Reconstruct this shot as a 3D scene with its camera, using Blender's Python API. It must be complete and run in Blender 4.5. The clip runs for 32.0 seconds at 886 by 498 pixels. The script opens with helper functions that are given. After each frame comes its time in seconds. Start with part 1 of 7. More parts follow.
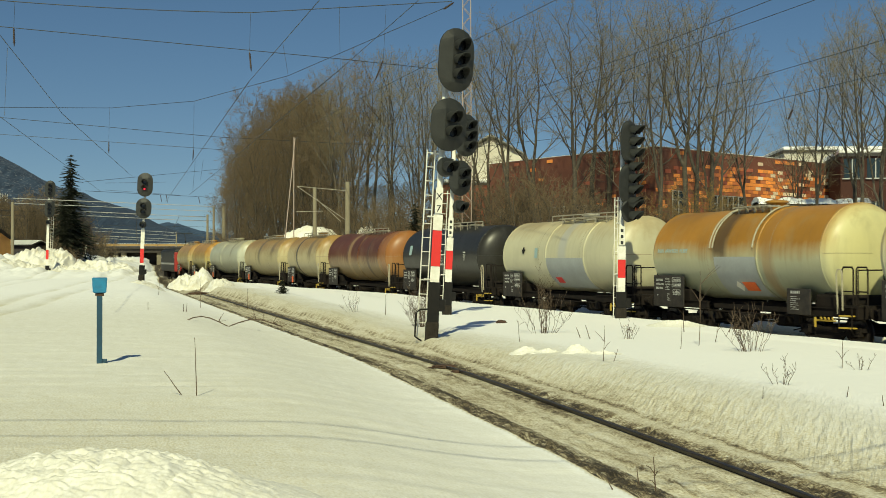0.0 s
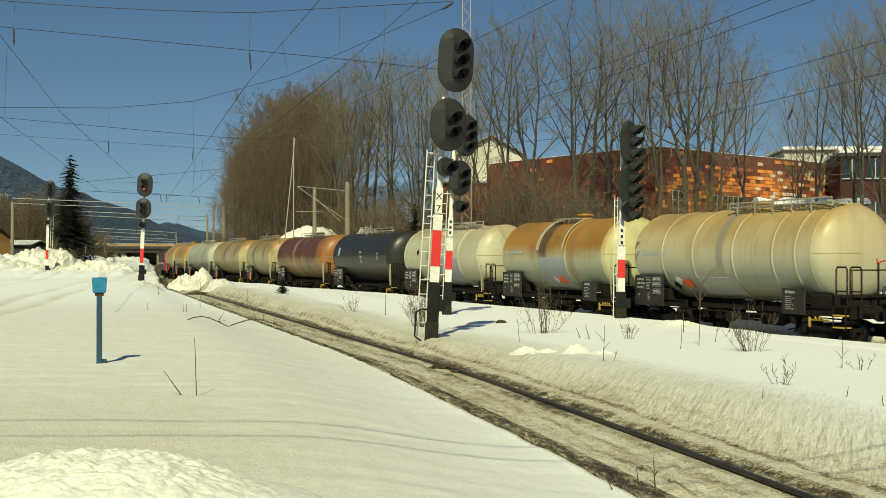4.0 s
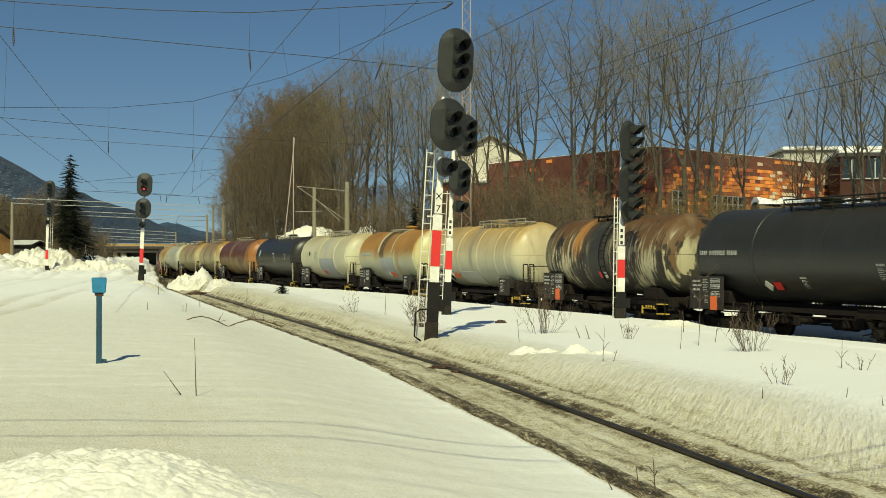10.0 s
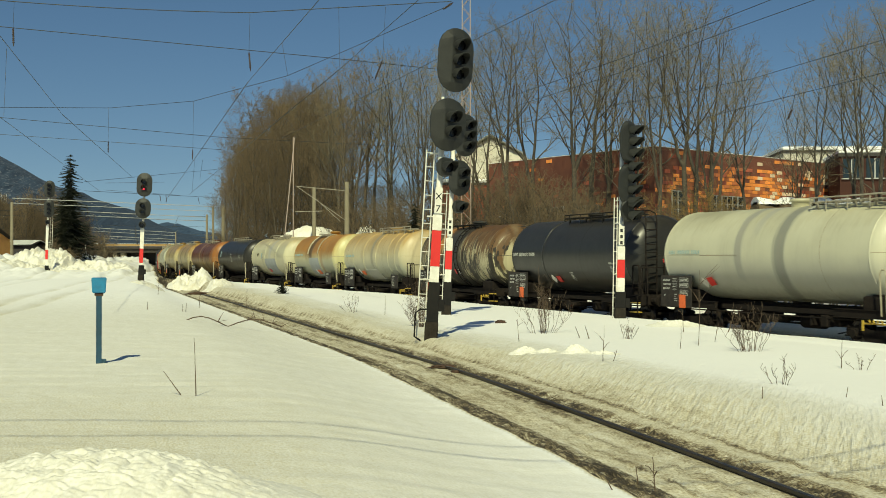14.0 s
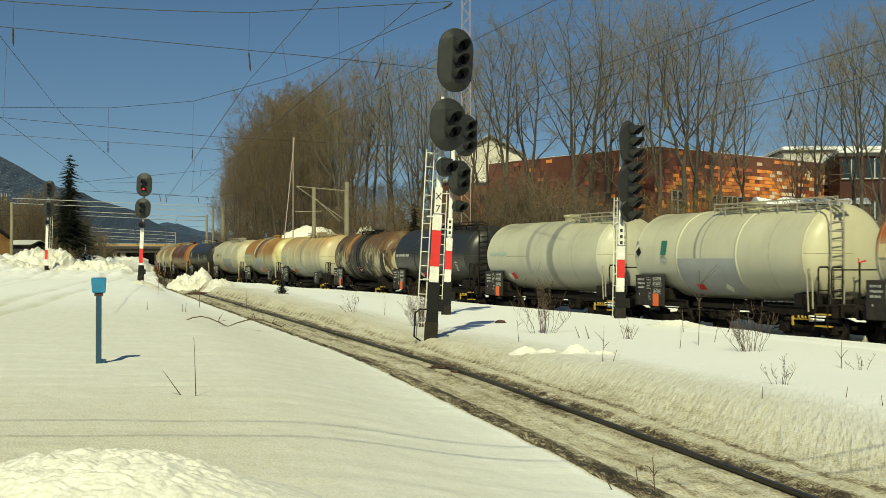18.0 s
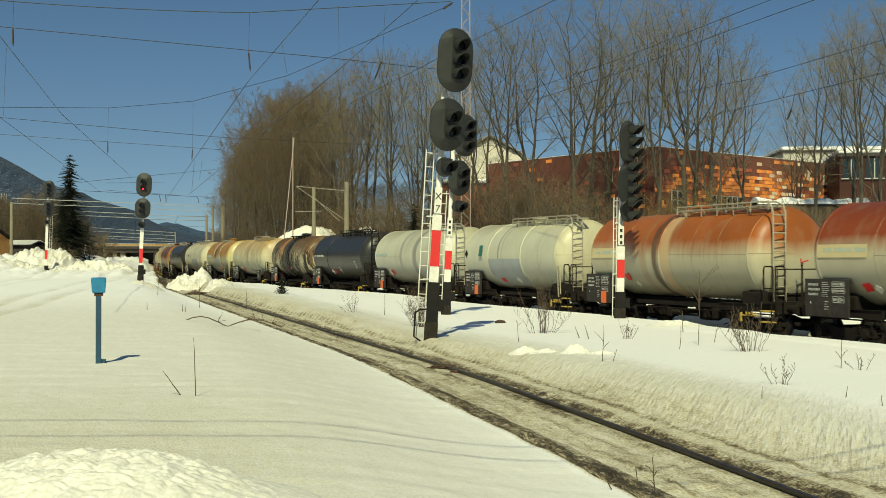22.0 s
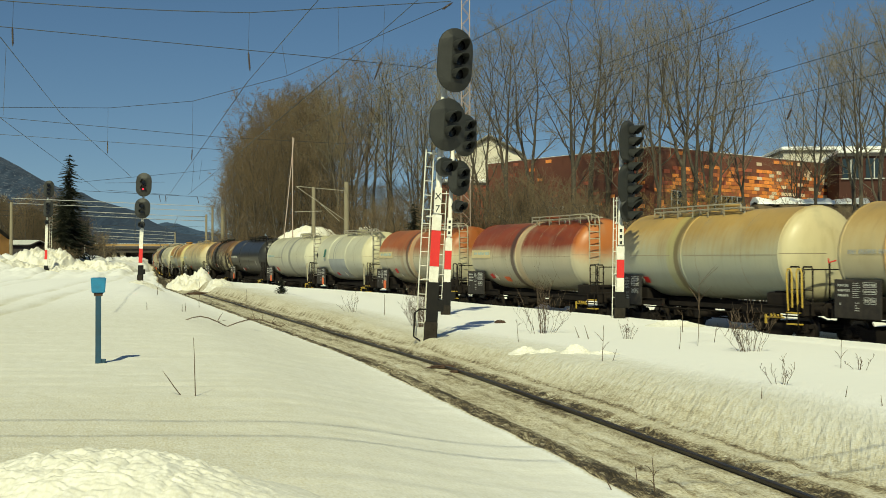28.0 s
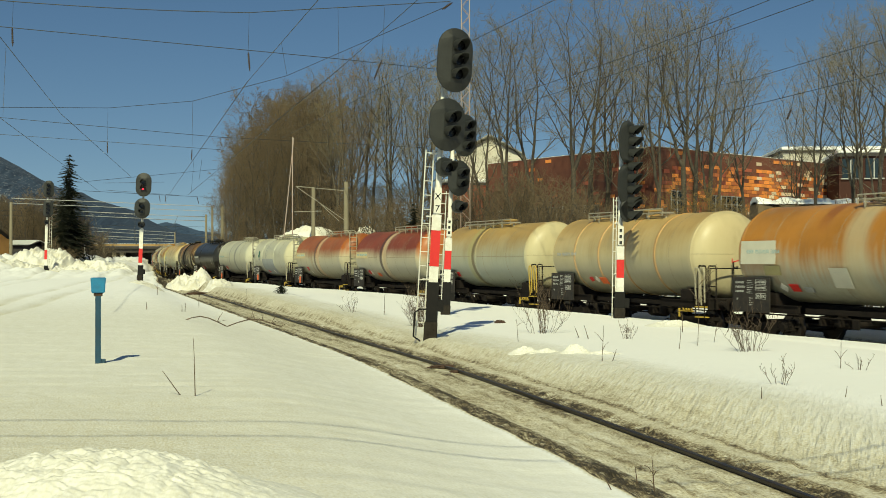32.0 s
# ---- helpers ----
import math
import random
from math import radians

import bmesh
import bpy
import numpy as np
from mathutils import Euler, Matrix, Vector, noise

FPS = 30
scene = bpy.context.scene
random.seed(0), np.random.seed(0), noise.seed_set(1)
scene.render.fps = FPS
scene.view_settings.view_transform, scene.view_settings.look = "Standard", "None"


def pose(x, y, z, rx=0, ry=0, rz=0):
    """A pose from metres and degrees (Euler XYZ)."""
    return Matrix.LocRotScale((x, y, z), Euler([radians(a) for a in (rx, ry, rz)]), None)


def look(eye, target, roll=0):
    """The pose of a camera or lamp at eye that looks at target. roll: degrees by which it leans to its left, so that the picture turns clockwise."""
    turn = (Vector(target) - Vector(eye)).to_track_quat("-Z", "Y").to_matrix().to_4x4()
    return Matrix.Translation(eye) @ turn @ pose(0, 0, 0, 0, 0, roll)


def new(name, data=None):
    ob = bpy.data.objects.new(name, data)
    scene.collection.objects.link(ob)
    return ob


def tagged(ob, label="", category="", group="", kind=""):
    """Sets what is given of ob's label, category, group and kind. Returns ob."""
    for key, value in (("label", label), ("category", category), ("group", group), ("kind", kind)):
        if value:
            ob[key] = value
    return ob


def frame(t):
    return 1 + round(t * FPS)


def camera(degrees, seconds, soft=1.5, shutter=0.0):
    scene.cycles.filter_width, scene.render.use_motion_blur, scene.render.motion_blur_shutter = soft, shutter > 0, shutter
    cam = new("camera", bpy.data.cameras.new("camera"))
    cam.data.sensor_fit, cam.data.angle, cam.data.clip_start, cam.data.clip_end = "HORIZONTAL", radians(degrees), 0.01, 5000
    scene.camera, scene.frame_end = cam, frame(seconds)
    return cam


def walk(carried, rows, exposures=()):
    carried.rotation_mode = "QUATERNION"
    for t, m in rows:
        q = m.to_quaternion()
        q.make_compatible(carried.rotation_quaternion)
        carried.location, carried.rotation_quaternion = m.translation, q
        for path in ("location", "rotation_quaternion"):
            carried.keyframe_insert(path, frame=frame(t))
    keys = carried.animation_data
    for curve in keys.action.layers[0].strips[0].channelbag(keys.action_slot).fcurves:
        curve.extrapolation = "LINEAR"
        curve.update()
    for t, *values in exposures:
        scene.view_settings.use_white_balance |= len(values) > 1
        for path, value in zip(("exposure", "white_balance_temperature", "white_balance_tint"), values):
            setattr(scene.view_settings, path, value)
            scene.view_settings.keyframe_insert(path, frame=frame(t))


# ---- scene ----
cam = camera(39.73, 32.0, soft=0.6, shutter=0.5)
EYE = (0, 0, 2.5)
walk(cam, [(0, look(EYE, (0, 100, 3.33))), (32, look(EYE, (0.11, 100, 3.33)))],
     exposures=[(0, -0.03, 6500, 2), (32, -0.03, 6500, 2)])

# ---- light ----
SUN_EL, SUN_AZ = 42.0, 186.5          # degrees; azimuth clockwise from +Y, where the sun stands
world = bpy.data.worlds.new("sky")
scene.world = world
world.use_nodes = True
wn = world.node_tree.nodes
sky = wn.new("ShaderNodeTexSky")
sky.sky_type, sky.sun_disc = "NISHITA", False
sky.sun_elevation, sky.sun_rotation = radians(SUN_EL), radians(SUN_AZ)
sky.altitude, sky.air_density, sky.dust_density, sky.ozone_density = 900, 1.0, 0.4, 1.6
wn["Background"].inputs[1].default_value = 0.0585
deep = wn.new("ShaderNodeHueSaturation")      # the clear mountain air of the clip
deep.inputs["Saturation"].default_value = 1.15
# the valley's rim hides the palest band of air: the sky is taken a little above the level line
aim, lift, unit = wn.new("ShaderNodeTexCoord"), wn.new("ShaderNodeVectorMath"), wn.new("ShaderNodeVectorMath")
lift.operation, unit.operation = "ADD", "NORMALIZE"
lift.inputs[1].default_value = (0, 0, 0.06)
world.node_tree.links.new(aim.outputs["Generated"], lift.inputs[0])
world.node_tree.links.new(lift.outputs[0], unit.inputs[0])
world.node_tree.links.new(unit.outputs[0], sky.inputs[0])
world.node_tree.links.new(sky.outputs[0], deep.inputs["Color"])
world.node_tree.links.new(deep.outputs[0], wn["Background"].inputs[0])
sun = new("sun", bpy.data.lights.new("sun", "SUN"))
sun.data.energy, sun.data.angle, sun.data.color = 4.35, radians(0.6), (1.0, 0.95, 0.625)
sx = math.sin(radians(SUN_AZ)) * math.cos(radians(SUN_EL))
sy = math.cos(radians(SUN_AZ)) * math.cos(radians(SUN_EL))
sun.matrix_world = look((sx * 50, sy * 50, math.sin(radians(SUN_EL)) * 50), (0, 0, 0))


# ---- materials ----
def material(name, color, rough=0.7, metal=0.0, second=None, scale=3.0, amount=0.5, bump=0.0, bump_scale=30.0,
             stretch=(1, 1, 1), emit=None, per_object=0.0, spec=0.5):
    """A surface with two scales of variation between color and second, and a fine relief."""
    m = bpy.data.materials.new(name)
    m.use_nodes = True
    nt = m.node_tree
    b = nt.nodes["Principled BSDF"]
    b.inputs["Roughness"].default_value, b.inputs["Metallic"].default_value = rough, metal
    b.inputs["Specular IOR Level"].default_value = spec
    tc = nt.nodes.new("ShaderNodeTexCoord")
    mp = nt.nodes.new("ShaderNodeMapping")
    mp.inputs["Scale"].default_value = stretch
    nt.links.new(tc.outputs["Object"], mp.inputs[0])
    n1, n2 = nt.nodes.new("ShaderNodeTexNoise"), nt.nodes.new("ShaderNodeTexNoise")
    for n, s in ((n1, scale), (n2, scale * 7.3)):
        n.inputs["Scale"].default_value, n.inputs["Detail"].default_value = s, 5
        nt.links.new(mp.outputs[0], n.inputs["Vector"])
    add = nt.nodes.new("ShaderNodeMath")
    add.operation = "MULTIPLY_ADD"
    add.inputs[1].default_value, add.inputs[2].default_value = 0.45, 0.0
    nt.links.new(n2.outputs[0], add.inputs[0])
    tot = nt.nodes.new("ShaderNodeMath")
    nt.links.new(n1.outputs[0], tot.inputs[0])
    nt.links.new(add.outputs[0], tot.inputs[1])
    rp = nt.nodes.new("ShaderNodeMapRange")
    rp.inputs[1].default_value, rp.inputs[2].default_value = 0.5, 0.95
    rp.inputs[4].default_value = amount
    nt.links.new(tot.outputs[0], rp.inputs[0])
    mix = nt.nodes.new("ShaderNodeMix")
    mix.data_type = "RGBA"
    mix.inputs[6].default_value = (*color, 1)
    mix.inputs[7].default_value = (*(second or tuple(c * 0.6 for c in color)), 1)
    nt.links.new(rp.outputs[0], mix.inputs[0])
    out = mix.outputs[2]
    if per_object:
        oi = nt.nodes.new("ShaderNodeObjectInfo")
        hsv = nt.nodes.new("ShaderNodeHueSaturation")
        mr = nt.nodes.new("ShaderNodeMapRange")
        mr.inputs[3].default_value, mr.inputs[4].default_value = 1 - per_object, 1 + per_object
        nt.links.new(oi.outputs["Random"], mr.inputs[0])
        nt.links.new(mr.outputs[0], hsv.inputs["Value"])
        nt.links.new(out, hsv.inputs["Color"])
        out = hsv.outputs[0]
    nt.links.new(out, b.inputs["Base Color"])
    if bump:
        n3 = nt.nodes.new("ShaderNodeTexNoise")
        n3.inputs["Scale"].default_value, n3.inputs["Detail"].default_value = bump_scale, 6
        nt.links.new(mp.outputs[0], n3.inputs["Vector"])
        bp = nt.nodes.new("ShaderNodeBump")
        bp.inputs["Strength"].default_value, bp.inputs["Distance"].default_value = bump, 0.05
        nt.links.new(n3.outputs[0], bp.inputs["Height"])
        nt.links.new(bp.outputs[0], b.inputs["Normal"])
    if emit:
        b.inputs["Emission Color"].default_value, b.inputs["Emission Strength"].default_value = (*emit[:3], 1), emit[3]
    return m


M = {}
M["black"] = material("black_paint", (0.011, 0.011, 0.012), 0.65, second=(0.02, 0.018, 0.016), scale=4, amount=0.8, bump=0.1, spec=0.12)
M["under"] = material("grimy_underframe", (0.014, 0.012, 0.011), 0.9, second=(0.024, 0.018, 0.015), scale=3, amount=0.9, bump=0.2, spec=0.12)
M["steel"] = material("worn_steel", (0.25, 0.24, 0.23), 0.4, 0.9, second=(0.12, 0.08, 0.06), scale=6)
M["rail"] = material("rail_steel", (0.022, 0.021, 0.021), 0.4, 0.4, second=(0.045, 0.03, 0.022), scale=5, amount=0.9)
M["yellow"] = material("yellow_paint", (0.62, 0.42, 0.05), 0.55, second=(0.3, 0.2, 0.05), scale=9)
M["cream_rail"] = material("cream_rail_paint", (0.42, 0.39, 0.28), 0.6, second=(0.25, 0.19, 0.12), scale=9)
M["grey_rail"] = material("galvanised_walkway", (0.36, 0.33, 0.26), 0.6, 0.0, second=(0.18, 0.15, 0.11), scale=8)
M["board"] = material("data_board", (0.022, 0.021, 0.021), 0.7, second=(0.055, 0.045, 0.038), scale=5, amount=0.9, spec=0.2)
M["mark"] = material("white_lettering", (0.60, 0.60, 0.56), 0.7, second=(0.24, 0.24, 0.22), scale=9, amount=0.8)
M["mark_blue"] = material("faded_blue_lettering", (0.26, 0.40, 0.42), 0.7, second=(0.45, 0.48, 0.42), scale=20)
M["orange"] = material("orange_plate", (0.85, 0.16, 0.03), 0.5, second=(0.6, 0.1, 0.03), scale=12, amount=0.5)
M["red"] = material("red_paint", (0.66, 0.022, 0.018), 0.45, second=(0.5, 0.02, 0.02), scale=9, amount=0.5)
M["white"] = material("white_paint", (0.78, 0.77, 0.70), 0.5, second=(0.5, 0.46, 0.36), scale=6, amount=0.6)
M["green"] = material("green_mark", (0.03, 0.16, 0.12), 0.6)
M["head"] = material("signal_hood_grey", (0.024, 0.025, 0.023), 0.6, second=(0.014, 0.015, 0.014), scale=4, amount=0.7, bump=0.05)
M["lens"] = material("dark_lens", (0.006, 0.006, 0.006), 0.25)
M["lit"] = material("lit_red_lens", (0.4, 0.01, 0.02), 0.3, emit=(1, 0.02, 0.05, 2.0))
M["blue"] = material("blue_paint", (0.02, 0.21, 0.40), 0.5, second=(0.025, 0.12, 0.22), scale=8, amount=0.6)
M["blue_post"] = material("dark_blue_post", (0.012, 0.062, 0.115), 0.5, second=(0.015, 0.035, 0.05), scale=8, amount=0.7)
M["concrete"] = material("weathered_concrete", (0.23, 0.20, 0.135), 0.9, second=(0.13, 0.11, 0.08), scale=1.5, bump=0.2)
M["wire"] = material("wire", (0.03, 0.035, 0.04), 0.6)
M["insul"] = material("brown_insulator", (0.045, 0.028, 0.02), 0.35)
M["bark"] = material("bark", (0.105, 0.088, 0.066), 0.95, second=(0.045, 0.037, 0.028), scale=2.5, amount=0.9, bump=0.5, per_object=0.25)
M["twig"] = material("twigs", (0.225, 0.19, 0.118), 0.95, second=(0.13, 0.11, 0.07), scale=2, per_object=0.25)
M["twig_brown"] = material("brown_twigs", (0.185, 0.133, 0.075), 0.95, second=(0.11, 0.08, 0.048), scale=1.0, per_object=0.2)
M["twig_ochre"] = material("ochre_twigs", (0.27, 0.175, 0.055), 0.95, second=(0.16, 0.10, 0.035), scale=1.0, per_object=0.2)
M["stem"] = material("dry_stem", (0.085, 0.055, 0.035), 0.9, second=(0.16, 0.12, 0.08), scale=9)
M["needle"] = material("spruce_needles", (0.022, 0.027, 0.014), 0.9, second=(0.042, 0.042, 0.024), scale=2)
M["rust_debris"] = material("charred_debris", (0.05, 0.03, 0.02), 0.9, second=(0.12, 0.06, 0.03), scale=14)
M["brick_red"] = material("red_brown_cladding", (0.175, 0.06, 0.033), 0.7, second=(0.12, 0.042, 0.026), scale=0.6, per_object=0.2)
M["clad_orange"] = material("orange_cladding", (0.86, 0.30, 0.06), 0.6, second=(0.66, 0.2, 0.045), scale=0.9, per_object=0.2)
M["clad_cream"] = material("cream_cladding", (0.75, 0.6, 0.42), 0.6, second=(0.6, 0.42, 0.28), scale=0.9, per_object=0.15)
M["plaster"] = material("cream_plaster", (0.66, 0.62, 0.52), 0.9, second=(0.5, 0.46, 0.38), scale=0.7)
M["glass"] = material("dark_window_glass", (0.02, 0.03, 0.035), 0.1)
M["frame"] = material("window_frame", (0.4, 0.4, 0.38), 0.6)
M["wall_yellow"] = material("ochre_wall", (0.60, 0.32, 0.10), 0.9, second=(0.45, 0.22, 0.07), scale=1.2)
M["roof_dark"] = material("dark_roof", (0.05, 0.045, 0.045), 0.9)
M["loco_red"] = material("loco_red", (0.36, 0.03, 0.025), 0.5, second=(0.3, 0.04, 0.03), scale=3)
M["loco_blue"] = material("loco_blue", (0.010, 0.012, 0.016), 0.6, second=(0.02, 0.02, 0.022), scale=3)
# blue of the air in between is painted into both mountains' base colours
M["mountain"] = material("haze_tinted_woods", (0.018, 0.034, 0.066), 1.0, second=(0.034, 0.055, 0.095), scale=0.09, amount=0.9)
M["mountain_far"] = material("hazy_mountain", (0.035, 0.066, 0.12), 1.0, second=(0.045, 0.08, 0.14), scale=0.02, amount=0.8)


def snow_patches(m, x_from, x_to):
    """Bare rock and snow showing between the trees on part of a mountainside."""
    nt = m.node_tree
    b = nt.nodes["Principled BSDF"]
    old = b.inputs["Base Color"].links[0].from_socket
    tc, n, sep = nt.nodes.new("ShaderNodeTexCoord"), nt.nodes.new("ShaderNodeTexNoise"), nt.nodes.new("ShaderNodeSeparateXYZ")
    n.inputs["Scale"].default_value, n.inputs["Detail"].default_value = 0.19, 9
    nt.links.new(tc.outputs["Object"], n.inputs["Vector"])
    nt.links.new(tc.outputs["Object"], sep.inputs[0])
    hit, side, both, mix = nt.nodes.new("ShaderNodeMapRange"), nt.nodes.new("ShaderNodeMapRange"), nt.nodes.new("ShaderNodeMath"), nt.nodes.new("ShaderNodeMix")
    hit.inputs[1].default_value, hit.inputs[2].default_value = 0.55, 0.70
    side.inputs[1].default_value, side.inputs[2].default_value = x_from, x_to
    both.operation = "MULTIPLY"
    nt.links.new(n.outputs[0], hit.inputs[0])
    nt.links.new(sep.outputs[0], side.inputs[0])
    nt.links.new(hit.outputs[0], both.inputs[0])
    nt.links.new(side.outputs[0], both.inputs[1])
    mix.data_type = "RGBA"
    mix.inputs[7].default_value = (0.15, 0.165, 0.20, 1)
    nt.links.new(both.outputs[0], mix.inputs[0])
    nt.links.new(old, mix.inputs[6])
    nt.links.new(mix.outputs[2], b.inputs["Base Color"])


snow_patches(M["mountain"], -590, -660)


def snow_material(name, along=True):
    """Snow with soft drifts and grain; the point attribute 'dirt' mixes in grit, soil and meltwater ice beside the
    rails, and a darker tone on open snow.
    """
    m = bpy.data.materials.new(name)
    m.use_nodes = True
    nt = m.node_tree
    b = nt.nodes["Principled BSDF"]
    b.inputs["Roughness"].default_value = 0.75
    tc = nt.nodes.new("ShaderNodeTexCoord")
    at = nt.nodes.new("ShaderNodeAttribute")
    at.attribute_name = "dirt"
    lie = nt.nodes.new("ShaderNodeAttribute")      # across and along the siding
    lie.attribute_name = "track"
    place = lie.outputs["Vector"] if along else tc.outputs["Object"]
    mp = nt.nodes.new("ShaderNodeMapping")
    mp.inputs["Scale"].default_value = (1, 0.45, 1)
    nt.links.new(place, mp.inputs[0])
    ns = []
    for s, d in ((1.6, 8), (9.0, 6), (38.0, 4)):
        n = nt.nodes.new("ShaderNodeTexNoise")
        n.inputs["Scale"].default_value, n.inputs["Detail"].default_value = s, d
        nt.links.new(mp.outputs[0], n.inputs["Vector"])
        ns.append(n)

    def math_node(op, a, c, k=None):
        n = nt.nodes.new("ShaderNodeMath")
        n.operation = op
        for i, v in enumerate((a, c, k)):
            if v is None:
                continue
            if isinstance(v, (int, float)):
                n.inputs[i].default_value = v
            else:
                nt.links.new(v, n.inputs[i])
        return n.outputs[0]

    grain = math_node("ADD", math_node("MULTIPLY", ns[0].outputs[0], 0.35), math_node("MULTIPLY", ns[1].outputs[0], 1.0))
    mp2 = nt.nodes.new("ShaderNodeMapping")
    mp2.inputs["Scale"].default_value = (1, 0.13, 1)
    nt.links.new(place, mp2.inputs[0])
    streak = nt.nodes.new("ShaderNodeTexNoise")
    streak.inputs["Scale"].default_value, streak.inputs["Detail"].default_value = 5.0, 8
    nt.links.new(mp2.outputs[0], streak.inputs["Vector"])
    grain = math_node("ADD", math_node("MULTIPLY", grain, 0.62), math_node("MULTIPLY", streak.outputs[0], 0.51))
    spot, slant = nt.nodes.new("ShaderNodeSeparateXYZ"), nt.nodes.new("ShaderNodeCombineXYZ")      # melted combs that lean towards the sun
    nt.links.new(tc.outputs["Object"], spot.inputs[0])
    nt.links.new(math_node("MULTIPLY_ADD", spot.outputs[1], -0.33, spot.outputs[0]), slant.inputs[0])
    nt.links.new(math_node("MULTIPLY", spot.outputs[1], 0.16), slant.inputs[1])
    comb = nt.nodes.new("ShaderNodeTexNoise")
    comb.inputs["Scale"].default_value, comb.inputs["Detail"].default_value = 15.0, 3
    nt.links.new(slant.outputs[0], comb.inputs["Vector"])
    grit = nt.nodes.new("ShaderNodeAttribute")
    grit.attribute_name = "grit"
    speck = math_node("MULTIPLY", math_node("SUBTRACT", ns[2].outputs[0], 0.5), math_node("MULTIPLY", at.outputs["Fac"], 2.3))
    d = math_node("ADD", math_node("MULTIPLY_ADD", at.outputs["Fac"], 1.9, math_node("SUBTRACT", math_node("MULTIPLY_ADD", math_node("SUBTRACT", grain, 0.675), math_node("MAXIMUM", math_node("MULTIPLY_ADD", at.outputs["Fac"], 7.0, -2.4), 0.45), 0.675), 1.35)), speck)
    d = math_node("ADD", d, math_node("MULTIPLY", math_node("SUBTRACT", comb.outputs[0], 0.5), math_node("MULTIPLY", grit.outputs["Fac"], -0.6)))
    fac = nt.nodes.new("ShaderNodeMapRange")
    fac.inputs[1].default_value, fac.inputs[2].default_value = -0.5, 1.1
    nt.links.new(d, fac.inputs[0])
    ramp = nt.nodes.new("ShaderNodeValToRGB")
    els = ramp.color_ramp.elements
    els[0].position, els[0].color = 0.0, (0.90, 0.89, 0.86, 1)
    els[1].position, els[1].color = 1.0, (0.05, 0.038, 0.022, 1)
    for p, c in ((0.3125, (0.71, 0.685, 0.59, 1)), (0.464, (0.62, 0.57, 0.42, 1)), (0.622, (0.40, 0.345, 0.225, 1)), (0.8075, (0.17, 0.13, 0.072, 1))):
        e = els.new(p)
        e.color = c
    nt.links.new(fac.outputs[0], ramp.inputs[0])
    nt.links.new(ramp.outputs[0], b.inputs["Base Color"])
    soiled = math_node("MULTIPLY", math_node("MAXIMUM", math_node("MULTIPLY_ADD", at.outputs["Fac"], 3.4, -1.15), 0.0), 0.42)
    drift = nt.nodes.new("ShaderNodeTexNoise")
    drift.inputs["Scale"].default_value, drift.inputs["Detail"].default_value = 3.4, 3
    nt.links.new(tc.outputs["Object"], drift.inputs["Vector"])
    h = math_node("ADD", math_node("MULTIPLY", drift.outputs[0], 0.36), math_node("MULTIPLY", ns[1].outputs[0], math_node("MULTIPLY_ADD", soiled, 1.6, 0.05)))
    h = math_node("ADD", h, math_node("MULTIPLY", ns[2].outputs[0], math_node("MULTIPLY_ADD", soiled, 1.6, 0.05)))
    h = math_node("ADD", h, math_node("MULTIPLY", comb.outputs[0], math_node("MULTIPLY_ADD", grit.outputs["Fac"], 1.05, 0.02)))
    bp = nt.nodes.new("ShaderNodeBump")
    bp.inputs["Strength"].default_value, bp.inputs["Distance"].default_value = 0.7, 0.08
    nt.links.new(h, bp.inputs["Height"])
    nt.links.new(bp.outputs[0], b.inputs["Normal"])
    return m


M["snow"] = snow_material("snow")
M["heaped"] = snow_material("heaped_snow", False)


# ---- building helpers ----
def mesh_from(name, bm, mat, smooth=False):
    me = bpy.data.meshes.new(name)
    bm.normal_update()
    bm.to_mesh(me)
    bm.free()
    if mat:
        me.materials.append(mat)
    if smooth:
        me.polygons.foreach_set("use_smooth", [True] * len(me.polygons))
    return me


def part(name, bm, mat, parent, label="", smooth=False, at=None):
    """One mesh object under a thing or a part; bm may be a ready mesh that several parts share."""
    me = bm if isinstance(bm, bpy.types.Mesh) else mesh_from(name, bm, mat, smooth)
    ob = new(name, me)
    ob.parent = parent
    if at is not None:
        ob.matrix_basis = at
    return tagged(ob, label)


def empty(name, m, label, category, group=""):
    ob = new(name)
    ob.empty_display_size = 0.2
    ob.matrix_basis = m
    return tagged(ob, label, category, group)


def box(bm, c, s, bevel=0.0, turn=None):
    r = bmesh.ops.create_cube(bm, size=1)
    vs = r["verts"]
    bmesh.ops.scale(bm, vec=s, verts=vs)
    if bevel:
        es = list({e for v in vs for e in v.link_edges})
        out = bmesh.ops.bevel(bm, geom=es, offset=bevel, segments=2, affect="EDGES", profile=0.5)
        vs = list({v for f in out["faces"] for v in f.verts} | {v for v in vs if v.is_valid})
    if turn:
        bmesh.ops.transform(bm, matrix=turn, verts=vs)
    bmesh.ops.translate(bm, vec=c, verts=vs)
    return bm


def rod(bm, a, b, r, seg=6, r2=None):
    a, b = Vector(a), Vector(b)
    d = b - a
    m = Matrix.Translation((a + b) / 2) @ d.to_track_quat("Z", "Y").to_matrix().to_4x4()
    bmesh.ops.create_cone(bm, cap_ends=True, segments=seg, radius1=r, radius2=r if r2 is None else r2, depth=max(d.length, 1e-4), matrix=m)
    return bm


